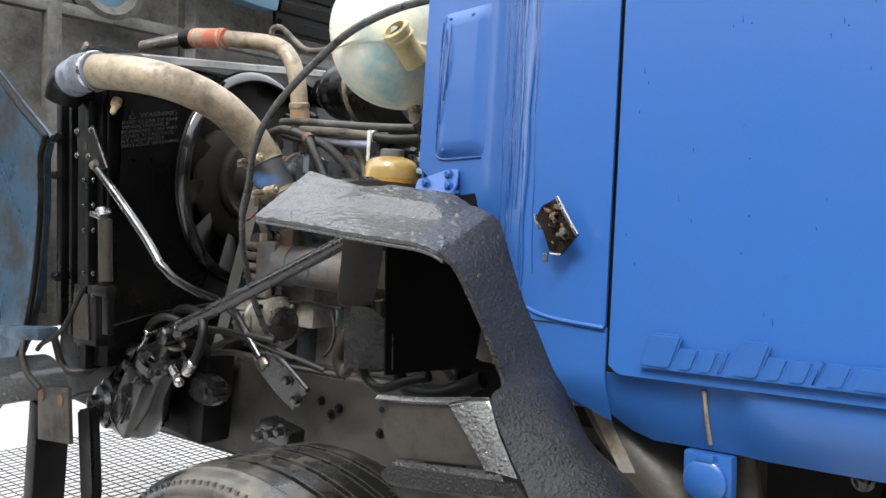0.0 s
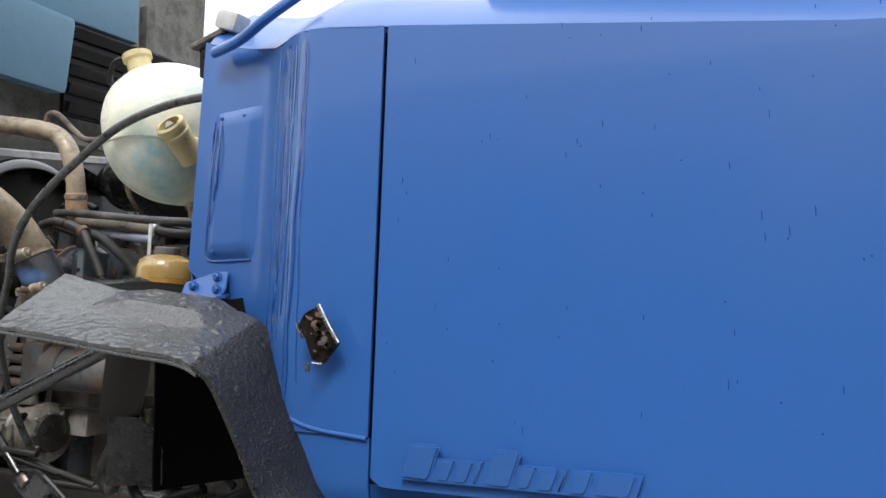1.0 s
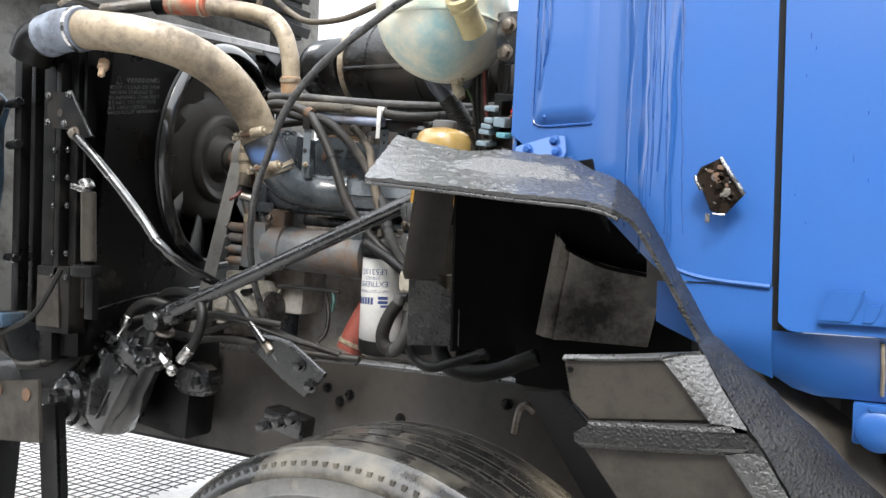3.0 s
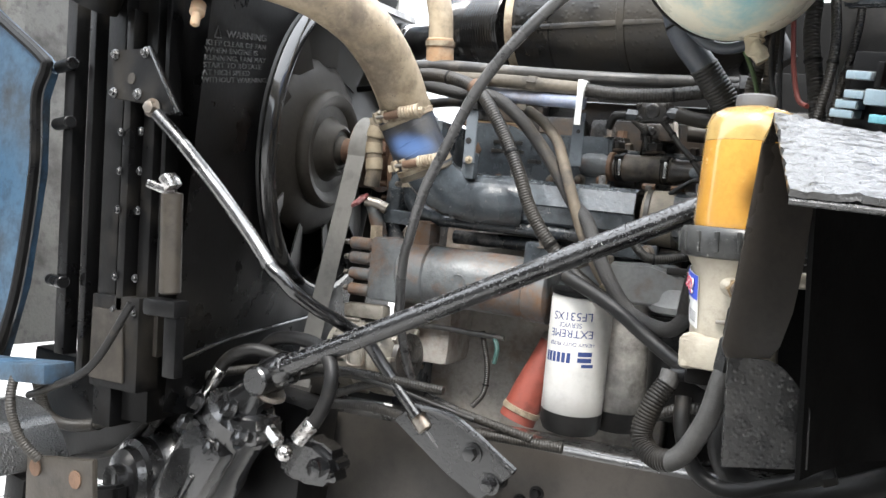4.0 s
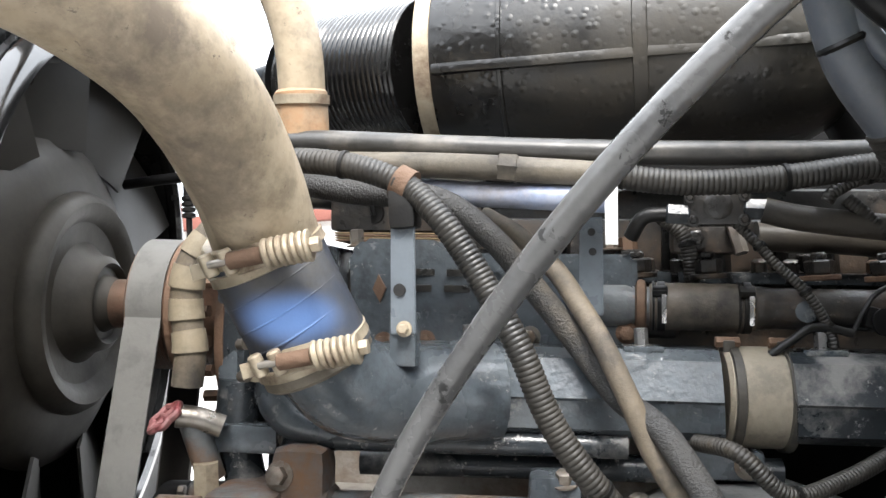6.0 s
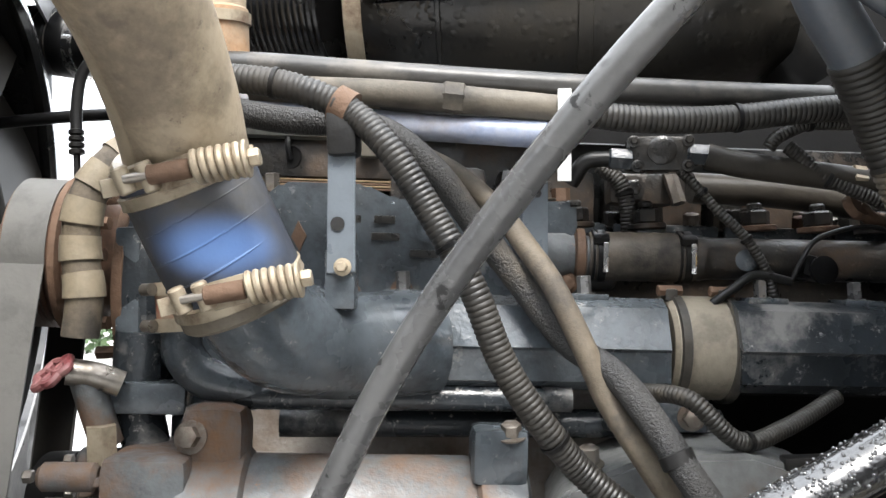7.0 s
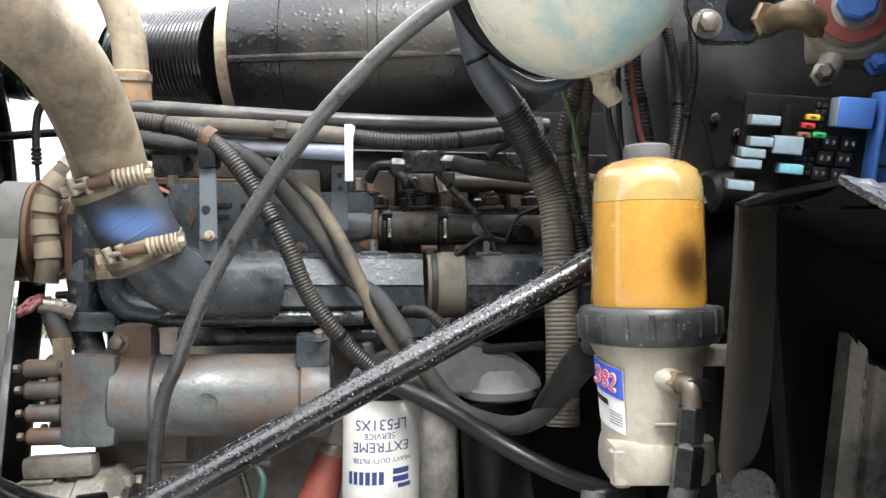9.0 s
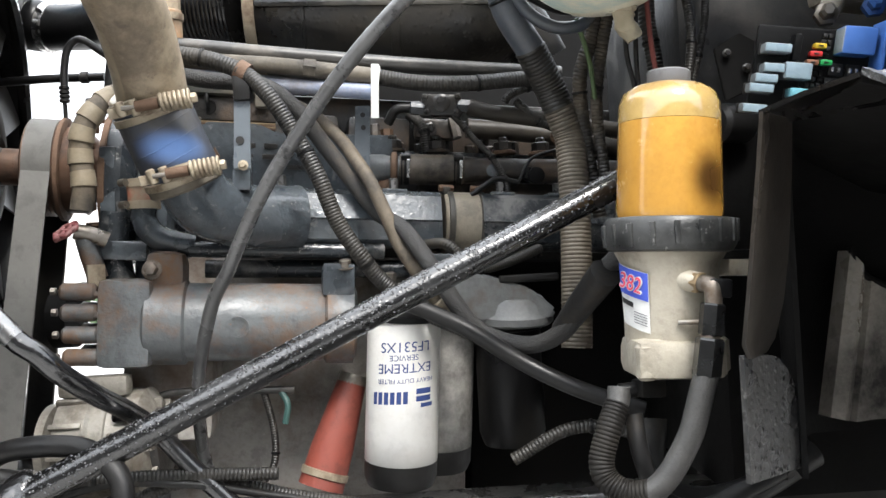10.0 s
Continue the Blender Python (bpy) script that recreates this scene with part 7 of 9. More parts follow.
part("sleeve", rod((-1.369, -0.379, 1.685), (-1.366, -0.388, 1.755), 0.028, seg=22, bev=0.003), ORANGE, t)
part("band", lathe([(0.0285, -0.005), (0.0302, -0.005), (0.0302, 0.005), (0.0285, 0.005)], (-1.366, -0.387, 1.744), (0.005, -0.009, 0.065), 24), CLAMP, t)
t = thing("coolant_joint", "orange sleeve on the coolant pipe over the radiator", "hose", (-1.65, -0.44, 1.95))
part("sleeve", tube([(-1.6, -0.478, 1.956), (-1.66, -0.495, 1.962), (-1.72, -0.51, 1.968)], 0.03, 20), RED_STUB, t)
for x, y, z in ((-1.613, -0.482, 1.9575), (-1.7, -0.505, 1.966)):
    part("band", lathe([(0.0305, -0.004), (0.032, -0.003), (0.032, 0.003), (0.0305, 0.004)], (x, y, z), (-0.96, -0.25, 0.09), 24), CLAMP, t)
part("tail", tube([(-1.72, -0.51, 1.968), (-1.8, -0.525, 1.97), (-1.95, -0.55, 1.965)], 0.02, 16), STEEL, t)
part("connector", tube([(-1.72, -0.51, 1.968), (-1.76, -0.518, 1.968)], 0.03, 14), BLACK, t)
line_thing("vent_line", "thin tan hose from the coolant pipe to the tank", "hose", [(-1.47, -0.412, 1.955), (-1.46, -0.41, 1.98), (-1.42, -0.41, 1.975), (-1.34, -0.42, 1.92), (-1.25, -0.45, 1.88), (-1.1, -0.5, 1.86), (-0.95, -0.55, 1.87)], 0.008, TAN_HOSE, 10)


# ---- air cleaner ----
def air_cleaner():
    a = thing("air_cleaner", "black wet air cleaner drum with a seam and strap", "air cleaner", (-1.05, -0.25, 1.75))
    ax = Vector((1, -0.02, -0.035)).normalized()
    p = Vector((-1.259, -0.2, 1.808))
    part("drum", lathe([(0.10, 0), (0.112, 0.004), (0.118, 0.02), (0.122, 0.06), (0.122, 0.36), (0.116, 0.42), (0.09, 0.47), (0.04, 0.49)], p, ax, 48), DRUM, a)
    part("end_band", lathe([(0.114, -0.006), (0.119, -0.004), (0.119, 0.014), (0.114, 0.016)], p + ax * 0.006, ax, 48), CLAMP, a)
    part("strap", lathe([(0.1225, -0.008), (0.1245, -0.007), (0.1245, 0.007), (0.1225, 0.008)], p + ax * 0.25, ax, 48), DRUM, a)
    part("strap", lathe([(0.1225, -0.003), (0.1245, -0.002), (0.1245, 0.002), (0.1225, 0.003)], p + ax * 0.1, ax, 48), DRUM, a)
    q = p + Vector((0, -0.119, -0.028))
    part("seam", box(q + ax * 0.22 + Vector((0, 0.004, 0)), (0.4, 0.012, 0.012), (0, 2, 0), 0.003), DRUM, a)
    d = thing("intake_duct", "black corrugated intake duct into the air cleaner", "duct", (-1.4, -0.26, 1.8))
    part("duct", tube([(-1.455, -0.12, 1.83), (-1.4, -0.14, 1.824), (-1.33, -0.172, 1.815), (-1.259, -0.2, 1.808)], 0.0935, 40, rib=0.0022, pitch=0.008), DUCT_M, d)
    part("reducer", lathe([(0.093, 0), (0.085, 0.01), (0.058, 0.05), (0.05, 0.07)], (-1.453, -0.12, 1.83), (-0.85, 0.45, 0.12), 30), BLACK, d)
    part("small_duct", tube([(-1.5, -0.095, 1.837), (-1.56, -0.05, 1.845), (-1.64, 0.01, 1.855), (-1.722, 0.045, 1.867)], 0.046, 22), BLACK, d)
    part("band", lathe([(0.049, -0.009), (0.0505, -0.008), (0.0505, 0.008), (0.049, 0.009)], (-1.724, 0.0455, 1.8675), (-0.96, 0.12, 0.21), 28), CHROME, d)
    q, dq = Vector((-1.733, 0.0465, 1.8695)), Vector((-0.96, 0.12, 0.21)).normalized()
    part("bellows", lathe([(0.049, 0.0), (0.0515, 0.004), (0.0515, 0.026), (0.047, 0.03), (0.0515, 0.034), (0.0515, 0.052), (0.047, 0.056), (0.0515, 0.06), (0.0515, 0.08), (0.047, 0.084), (0.05, 0.088), (0.05, 0.2)], q, dq, 30), BLACK, d, "black bellows joint of the duct")
    for off in (0.03, 0.056, 0.084):
        part("wire_ring", lathe([(0.0475, -0.002), (0.0495, 0.0), (0.0475, 0.002)], q + dq * off, dq, 28), ALU, d)
    part("outlet_elbow", tube([(-0.86, -0.21, 1.79), (-0.8, -0.21, 1.76), (-0.76, -0.2, 1.69)], 0.05, 20), BLACK, a)


DUCT_M = mat("glossy_black_duct", (0.004, 0.004, 0.0042), 0.22, other=(0.01, 0.0095, 0.009), amount=0.5, scale=8, bump=0.08, spec=0.5, coat=0.2, grime=0.3)
DRUM = mat("dusty_black_drum", (0.006, 0.0058, 0.0056), 0.32, other=(0.02, 0.0175, 0.014), amount=0.5, scale=5, bump=0.1, stain=(0.045, 0.037, 0.026), stain_scale=3, stain_at=0.6, drops=0.2, drop_scale=90)
air_cleaner()


# ---- coolant tank ----
def coolant_tank():
    t = thing("coolant_tank", "yellowed translucent coolant tank with two open necks and green stains", "tank", (-0.72, -0.64, 1.66))
    c = Vector((-0.742, -0.62, 1.817))
    bm = bmesh.new()
    bmesh.ops.create_uvsphere(bm, u_segments=48, v_segments=32, radius=1.0)
    for v in bm.verts:
        x, y, z = v.co
        e = lambda u, p: math.copysign(abs(u) ** p, u)
        dent = 1 - 0.05 * math.exp(-((z + 0.16) / 0.05) ** 2) - 0.025 * math.exp(-((x + 0.3) / 0.06) ** 2) * (z > -0.16)
        v.co = Vector((e(x, 0.95) * 0.135 * dent, e(y, 0.9) * 0.165 * dent, e(z, 0.9) * (0.162 if z < 0 else 0.138)))
        v.co += c
    part("shell", bm, TANK, t)
    bm = lathe([(0.985, -0.04), (1.012, -0.02), (1.012, 0.02), (0.985, 0.04)], (0, 0, 0), (0, 0, 1), 64)
    for v in bm.verts:
        e = lambda u, p: math.copysign(abs(u) ** p, u)
        v.co = c + Vector((e(v.co.x, 0.95) * 0.131, e(v.co.y, 0.9) * 0.16, v.co.z * 0.1 - 0.045))
    part("seam", bm, TANK, t)
    ax = Vector((0.0, -0.7, 0.6))
    p = Vector((-0.632, -0.725, 1.768))
    n1 = part("side_neck", lathe([(0.028, -0.05), (0.026, 0.0), (0.026, 0.008), (0.03, 0.01), (0.03, 0.016), (0.0275, 0.018), (0.0275, 0.024), (0.03, 0.026), (0.03, 0.036), (0.027, 0.038), (0.022, 0.038), (0.02, 0.0)], p, ax, 28), CREAM, t, "cream threaded filler neck")
    part("neck_hole", lathe([(0.0215, 0.026), (0.001, 0.0265)], p, ax, 20), MUD, n1)
    ax = Vector((-0.3, -0.1, 0.95))
    p = Vector((-0.805, -0.672, 1.945))
    n2 = part("top_neck", lathe([(0.034, -0.05), (0.026, 0.0), (0.026, 0.02), (0.031, 0.024), (0.031, 0.036), (0.026, 0.038), (0.021, 0.038), (0.02, 0.0)], p, ax, 28), CREAM, t, "cream open filler neck")
    part("neck_hole", lathe([(0.0205, 0.026), (0.001, 0.0265)], p, ax, 20), MUD, n2)
    part("hanger", tube([(-0.84, -0.68, 1.975), (-0.875, -0.68, 1.97), (-0.89, -0.68, 1.935), (-0.875, -0.67, 1.9)], 0.006, 8), RUBBER, t)
    part("support_ring", tube([(-0.9, -0.57, 1.9), (-0.892, -0.57, 1.8), (-0.855, -0.57, 1.725), (-0.8, -0.57, 1.682), (-0.74, -0.58, 1.672)], 0.012, 10), BLACK, t)


coolant_tank()


# ---- fuel filter ----
def fuel_filter():
    t = thing("fuel_filter", "fuel filter with an amber diesel bowl on a silver base", "fuel filter", (-0.7, -0.688, 1.2))
    ax = Vector((0.055, 0.0, 1)).normalized()
    p = Vector((-0.7, -0.694, 1.366))
    part("collar", lathe([(0.066, -0.022), (0.0715, -0.02), (0.0755, -0.012), (0.0755, 0.012), (0.072, 0.017), (0.063, 0.018)], p, ax, 48), COLLAR, t, "black ribbed locking collar")
    for k in range(18):
        a = 2 * math.pi * k / 18
        q = p + Vector((0.075 * math.cos(a), 0.075 * math.sin(a), 0))
        part("collar_rib", box(q, (0.006, 0.006, 0.026), (0, 3, math.degrees(a)), 0.0015), COLLAR, t)
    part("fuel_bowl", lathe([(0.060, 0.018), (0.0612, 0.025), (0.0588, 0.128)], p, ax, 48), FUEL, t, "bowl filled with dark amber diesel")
    part("bowl_top", lathe([(0.0588, 0.1285), (0.058, 0.150), (0.053, 0.163), (0.042, 0.171), (0.026, 0.175), (0.024, 0.176)], p, ax, 48), BOWL, t, "empty yellowed top of the bowl")
    part("vent_cap", lathe([(0.024, 0.174), (0.025, 0.176), (0.025, 0.189), (0.023, 0.191)], p, ax, 24), CAPG, t, "grey ribbed vent cap")
    b = part("base", lathe([(0.03, -0.155), (0.05, -0.15), (0.052, -0.1), (0.057, -0.035), (0.064, -0.022)], p, ax, 40), SILVER, t, "silver cast filter base")
    part("base_block", box(p + Vector((-0.012, -0.012, -0.142)), (0.096, 0.092, 0.045), (0, 3, 0), 0.014), SILVER, t)
    for dx, dy in ((-0.052, -0.05), (0.03, -0.058), (0.048, -0.02)):
        part("base_boss", rod(p + Vector((dx * 0.92, dy * 0.9, -0.163)), p + Vector((dx * 0.92, dy * 0.9, -0.122)), 0.012, seg=14, bev=0.004), SILVER, t)
    part("drain", rod(p + Vector((-0.034, -0.016, -0.182)), p + Vector((-0.03, -0.016, -0.155)), 0.0125, seg=6, bev=0.002), BLACK, t)
    part("drain_tee", box(p + Vector((-0.04, -0.02, -0.176)), (0.034, 0.024, 0.02), (0, 5, 20), 0.004), BLACK, t)
    part("drain_neck", rod(p + Vector((-0.075, -0.021, -0.178)), p + Vector((-0.045, -0.02, -0.176)), 0.009, seg=14, bev=0.001), BLACK, t)
    # label curved on the base
    def lab(a0, a1, z0, z1, rr, m, name, parent):
        rows = []
        for i in range(9):
            a = math.radians(a0 + (a1 - a0) * i / 8)
            row = []
            for z in (z0 - 0.014 * (a0 + (a1 - a0) * i / 8 + 154) / 52, z1 - 0.014 * (a0 + (a1 - a0) * i / 8 + 154) / 52):
                rad = rr + 0.052 + 0.0055 * (z + 0.1) / 0.065
                row.append(p + Vector((rad * math.cos(a) + 0.055 * z, rad * math.sin(a), z)))
            rows.append(row)
        return part(name, sheet(rows, 0.0005), m, parent)
    label = lab(-178, -130, -0.106, -0.038, 0.0012, LABEL_W, "label", t)
    lab(-177.5, -130.5, -0.07, -0.0385, 0.0022, LABEL_B, "label_band", label)
    m = Matrix.Translation(p + Vector((-0.0557, -0.0262, -0.055))) @ Matrix.Rotation(radians(-64), 4, "Z") @ Matrix.Rotation(radians(90), 4, "X") @ Matrix.Rotation(radians(-15), 4, "Z")
    for dx, dy in ((-0.0009, 0.0), (0.0009, 0.0), (0.0, 0.0009), (0.0, -0.0009)):
        text_mesh("382", 0.0255, m @ Matrix.Translation((dx, dy, -0.0004)), LABEL_W, "number_edge", label, 0.0008)
    text_mesh("382", 0.0255, m, LABEL_R, "number", label, 0.0008, "red model number")
    lab(-174, -152, -0.082, -0.076, 0.0022, SOOT, "print_bar", label)
    for k in range(5):
        lab(-152, -133, -0.086 - 0.003 * k, -0.0868 - 0.003 * k, 0.0022, CAPG, "print_bar", label)
    # outlet facing the fender, its elbow and two swivel nuts
    part("outlet", rod(p + Vector((-0.003, -0.044, -0.053)), p + Vector((0.012, -0.064, -0.0575)), 0.0135, 0.011, seg=18, bev=0.002), SILVER, t)
    e = part("elbow", tube([p + Vector((0.011, -0.062, -0.057)), p + Vector((0.018, -0.076, -0.059)), p + Vector((0.0195, -0.08, -0.066)), p + Vector((0.0185, -0.08, -0.088))], 0.0095, 16), STEEL, t, "steel elbow fitting")
    part("collar", rod(p + Vector((0.008, -0.058, -0.056)), p + Vector((0.0125, -0.0655, -0.0575)), 0.0125, seg=6, bev=0.001), BRASS, e)
    part("elbow_head", box(p + Vector((0.0275, -0.077, -0.063)), (0.024, 0.02, 0.02), (0, 6, -10), 0.003), BLACK, e)
    part("hex", rod(p + Vector((0.0188, -0.08, -0.079)), p + Vector((0.014, -0.08, -0.114)), 0.0135, seg=6, bev=0.002), HEXM, e)
    part("hex", rod(p + Vector((0.0135, -0.08, -0.116)), p + Vector((0.0065, -0.08, -0.158)), 0.0155, seg=6, bev=0.0025), HEXM, e)
    part("seat", rod(p + Vector((0.0142, -0.08, -0.112)), p + Vector((0.0132, -0.08, -0.118)), 0.011, seg=16), STEEL, e)
    part("pin", rod(p + Vector((-0.012, -0.055, -0.1)), p + Vector((0.02, -0.07, -0.099)), 0.003, seg=10), STEEL, t)
    part("rib", box(p + Vector((0.022, -0.052, -0.122)), (0.008, 0.03, 0.04), (0, 3, -20), 0.002), SILVER, t)
    part("mount", box(p + Vector((0.09, 0.03, -0.045)), (0.09, 0.05, 0.02), (0, 3, 0), 0.004), SILVER, t)
    part("mount_bracket", box(p + Vector((0.09, 0.09, -0.03)), (0.08, 0.06, 0.012), bev=0.003), BLACK, t)


HEXM = mat("worn_dark_hex_steel", (0.05, 0.05, 0.05), 0.25, 0.75, other=(0.02, 0.02, 0.02), amount=0.7, scale=20, bump=0.15, grime=0.4)
COLLAR = mat("dusty_black_collar", (0.02, 0.021, 0.021), 0.42, other=(0.06, 0.06, 0.057), amount=0.6, scale=30, bump=0.2, fleck=(0.2, 0.2, 0.19), fleck_at=0.6, grime=0.5)
CAPG = mat("grey_cap_plastic", (0.16, 0.16, 0.165), 0.5)
fuel_filter()
t = line_thing("fuel_line", "grey-black rubber fuel line looping under the filter", "hose", [(-0.693, -0.774, 1.21), (-0.698, -0.774, 1.196), (-0.7045, -0.772, 1.172), (-0.714, -0.77, 1.1435), (-0.7364, -0.765, 1.1041), (-0.7577, -0.76, 1.0845), (-0.78, -0.75, 1.0831), (-0.7989, -0.74, 1.0952), (-0.803, -0.735, 1.1162), (-0.7917, -0.73, 1.1492), (-0.7782, -0.72, 1.1752), (-0.774, -0.715, 1.192)], 0.0135, RUBBER_GREY, 16)
part("sleeve", tube([(-0.7577, -0.76, 1.0845), (-0.78, -0.75, 1.0831), (-0.7989, -0.74, 1.0952), (-0.803, -0.735, 1.1162), (-0.7917, -0.73, 1.1492), (-0.7782, -0.72, 1.1752)], 0.0148, 16, rib=0.0012, pitch=0.0045), BLACK, t)


FILTERH = mat("dusty_grey_casting", (0.15, 0.155, 0.155), 0.5, other=(0.06, 0.06, 0.058), amount=0.7, scale=8, bump=0.3, stain=(0.09, 0.06, 0.04), stain_scale=8, stain_at=0.68)


# ---- oil filters ----
def oil_filters():
    def can(x, y, dirty):
        t = thing("oil_filter", "white spin-on oil filter with blue print and a sooty bottom" if not dirty else "white spin-on oil filter stained black, half hidden", "oil filter", (x, y, 1.0), "oil filters")
        top, ax = Vector((x, y, 1.262)), Vector((-0.08, 0.06, -1)).normalized()
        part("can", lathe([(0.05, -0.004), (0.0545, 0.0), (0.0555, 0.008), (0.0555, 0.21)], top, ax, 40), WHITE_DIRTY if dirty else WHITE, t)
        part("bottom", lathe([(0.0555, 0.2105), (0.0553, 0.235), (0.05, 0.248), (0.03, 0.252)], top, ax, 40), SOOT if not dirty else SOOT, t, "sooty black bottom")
        part("seal_plate", lathe([(0.05, -0.012), (0.058, -0.01), (0.058, -0.002), (0.05, 0)], top, ax, 40), BLACK, t)
        return t, top, ax
    t, top, ax = can(-1.022, -0.408, False)
    # printing, upside down, wrapped round the can
    def wrap(words, size, ang, down, m=INK):
        cu = bpy.data.curves.new("letters", "FONT")
        cu.body, cu.size, cu.extrude, cu.align_x, cu.align_y = words, size, 0.0002, "CENTER", "CENTER"
        tmp = new("letters", cu)
        bpy.context.view_layer.update()
        me = bpy.data.meshes.new_from_object(tmp.evaluated_get(bpy.context.evaluated_depsgraph_get()))
        bpy.data.objects.remove(tmp)
        bm = bmesh.new()
        bm.from_mesh(me)
        bpy.data.meshes.remove(me)
        bmesh.ops.subdivide_edges(bm, edges=[e for e in bm.edges if e.calc_length() > 0.004], cuts=2)
        for v in bm.verts:
            a = radians(-90 + ang) - v.co.x / 0.0555
            rr = 0.0558 + max(v.co.z, 0)
            h = down + v.co.y
            v.co = top + ax * h + Vector((math.cos(a) * rr, math.sin(a) * rr, 0))
        part("print", bm, m, t, "blue upside-down print", smooth=False)
    wrap("LF531XS", 0.021, 4, 0.035)
    wrap("EXTREME", 0.02, 4, 0.066)
    wrap("SERVICE", 0.012, 2, 0.051)
    wrap("HEAVY DUTY FILTER", 0.0095, 6, 0.085)
    def bar(a0, a1, h0, h1):
        rows = []
        for i in range(7):
            a = radians(-90 + a0 + (a1 - a0) * i / 6)
            rows.append([top + ax * h + Vector((math.cos(a) * 0.0559, math.sin(a) * 0.0559, 0)) for h in (h0, h1)])
        part("print_bar", sheet(rows, 0.0003), INK, t)
    for a0 in (-48, -38, -28, -18, -8, 2):
        bar(a0, a0 + 7, 0.101, 0.119)
    bar(22, 48, 0.098, 0.106), bar(22, 48, 0.109, 0.117), bar(30, 52, 0.12, 0.126)
    can(-0.965, -0.325, True)
    t = thing("water_filter", "black oily spin-on filter under the filter head", "oil filter", (-0.865, -0.33, 1.05), "oil filters")
    part("can", lathe([(0.05, 0), (0.052, 0.006), (0.052, 0.17), (0.045, 0.19), (0.02, 0.195)], (-0.862, -0.35, 1.245), (0, 0, -1), 36), BLACK, t)
    part("rolled_seam", lathe([(0.0518, -0.003), (0.0545, -0.002), (0.0545, 0.002), (0.0518, 0.003)], (-0.862, -0.35, 1.236), (0, 0, 1), 32), BLACK, t)
    t = thing("filter_head", "grey cast filter head over the oil filters", "filter head", (-0.93, -0.35, 1.27))
    bm = plate([(-1.08, 1.27), (-1.06, 1.30), (-0.99, 1.325), (-0.9, 1.325), (-0.83, 1.30), (-0.79, 1.265), (-0.80, 1.25), (-1.07, 1.255)], "y", -0.41, 0.13, bev=0.005)
    part("casting", bm, FILTERH, t)
    part("cap", lathe([(0.056, 0), (0.061, 0.004), (0.061, 0.014), (0.054, 0.02), (0.05, 0.034), (0.044, 0.042), (0.02, 0.046)], (-0.852, -0.366, 1.245), (0.03, -0.1, 1), 36), FILTERH, t, "grey domed filter cap")
    for x in (-1.04, -0.98):
        part("bolt", bolt((x, -0.40, 1.318), (0, -0.2, 1), 0.009, 0.016), STEEL, t)
    part("tie_bracket", box((-0.83, -0.4, 1.315), (0.09, 0.02, 0.012), bev=0.003), BLACK, t)
    t = thing("breather_boot", "dusty red rubber boot with a clamp beside the oil filter", "boot", (-1.14, -0.36, 1.03))
    a, b = Vector((-1.11, -0.318, 1.172)), Vector((-1.168, -0.353, 1.004))
    d = (b - a)
    part("boot", lathe([(0.02, 0), (0.023, 0.01), (0.027, 0.05), (0.034, 0.12), (0.036, d.length)], a, d, 28), RED_RUB, t)
    part("clamp", lathe([(0.0365, -0.006), (0.038, -0.005), (0.038, 0.005), (0.0365, 0.006)], a + d * 0.88, d, 28), CLAMP, t)
    part("collar", lathe([(0.0215, -0.004), (0.0235, 0.0), (0.0235, 0.012), (0.0215, 0.014)], a + d * 0.02, d, 24), ALU, t)


oil_filters()


# ---- alternator ----
def alternator():
    t = thing("alternator", "dirty cast aluminium alternator low on the engine front", "alternator", (-1.45, -0.45, 1.05))
    p = Vector((-1.53, -0.42, 1.105))
    part("pulley", lathe([(0.02, 0), (0.062, 0), (0.062, 0.012), (0.05, 0.016)], p + Vector((-0.02, 0, 0)), (1, 0, 0), 36), ALU, t)
    part("housing", lathe([(0.05, 0), (0.078, 0.006), (0.08, 0.05), (0.075, 0.055), (0.075, 0.075), (0.08, 0.08), (0.08, 0.12), (0.06, 0.135)], p + Vector((0.005, 0, 0)), (1, 0, 0), 40), ALU, t)
    for k in range(12):
        a = 2 * math.pi * k / 12
        part("vent_rib", box(p + Vector((0.03, 0.079 * math.cos(a), 0.079 * math.sin(a))), (0.045, 0.008, 0.012), (math.degrees(a) - 90, 0, 0), 0.002), ALU, t)
    part("rear_cap", lathe([(0.05, 0), (0.055, 0.004), (0.05, 0.02), (0.028, 0.026)], p + Vector((0.13, 0, 0)), (1, 0, 0), 28), ENGINE_DARK, t)
    for k in range(9):
        a = 2 * math.pi * k / 9 + 0.3
        part("rear_rib", box(p + Vector((0.137, 0.05 * math.cos(a), 0.05 * math.sin(a))), (0.02, 0.03, 0.009), (math.degrees(a), 0, 0), 0.002), ALU, t)
    for dy, dz in ((-0.05, 0.04), (-0.06, -0.03), (0.0, 0.062)):
        part("through_bolt", bolt(p + Vector((0.118, dy, dz)), (1, 0, 0), 0.006, 0.01), STEEL, t)
    part("terminal", rod(p + Vector((0.1, -0.07, 0.05)), p + Vector((0.14, -0.08, 0.055)), 0.008, seg=8), BLACK, t)
    part("ear", box(p + Vector((0.06, -0.03, 0.09)), (0.1, 0.03, 0.03), bev=0.008), ALU, t)
    part("clip", tube([p + Vector((0.06, -0.083, 0.03)), p + Vector((0.06, -0.088, -0.01)), p + Vector((0.095, -0.086, -0.01)), p + Vector((0.095, -0.083, 0.03))], 0.003, 8), STEEL, t)


alternator()


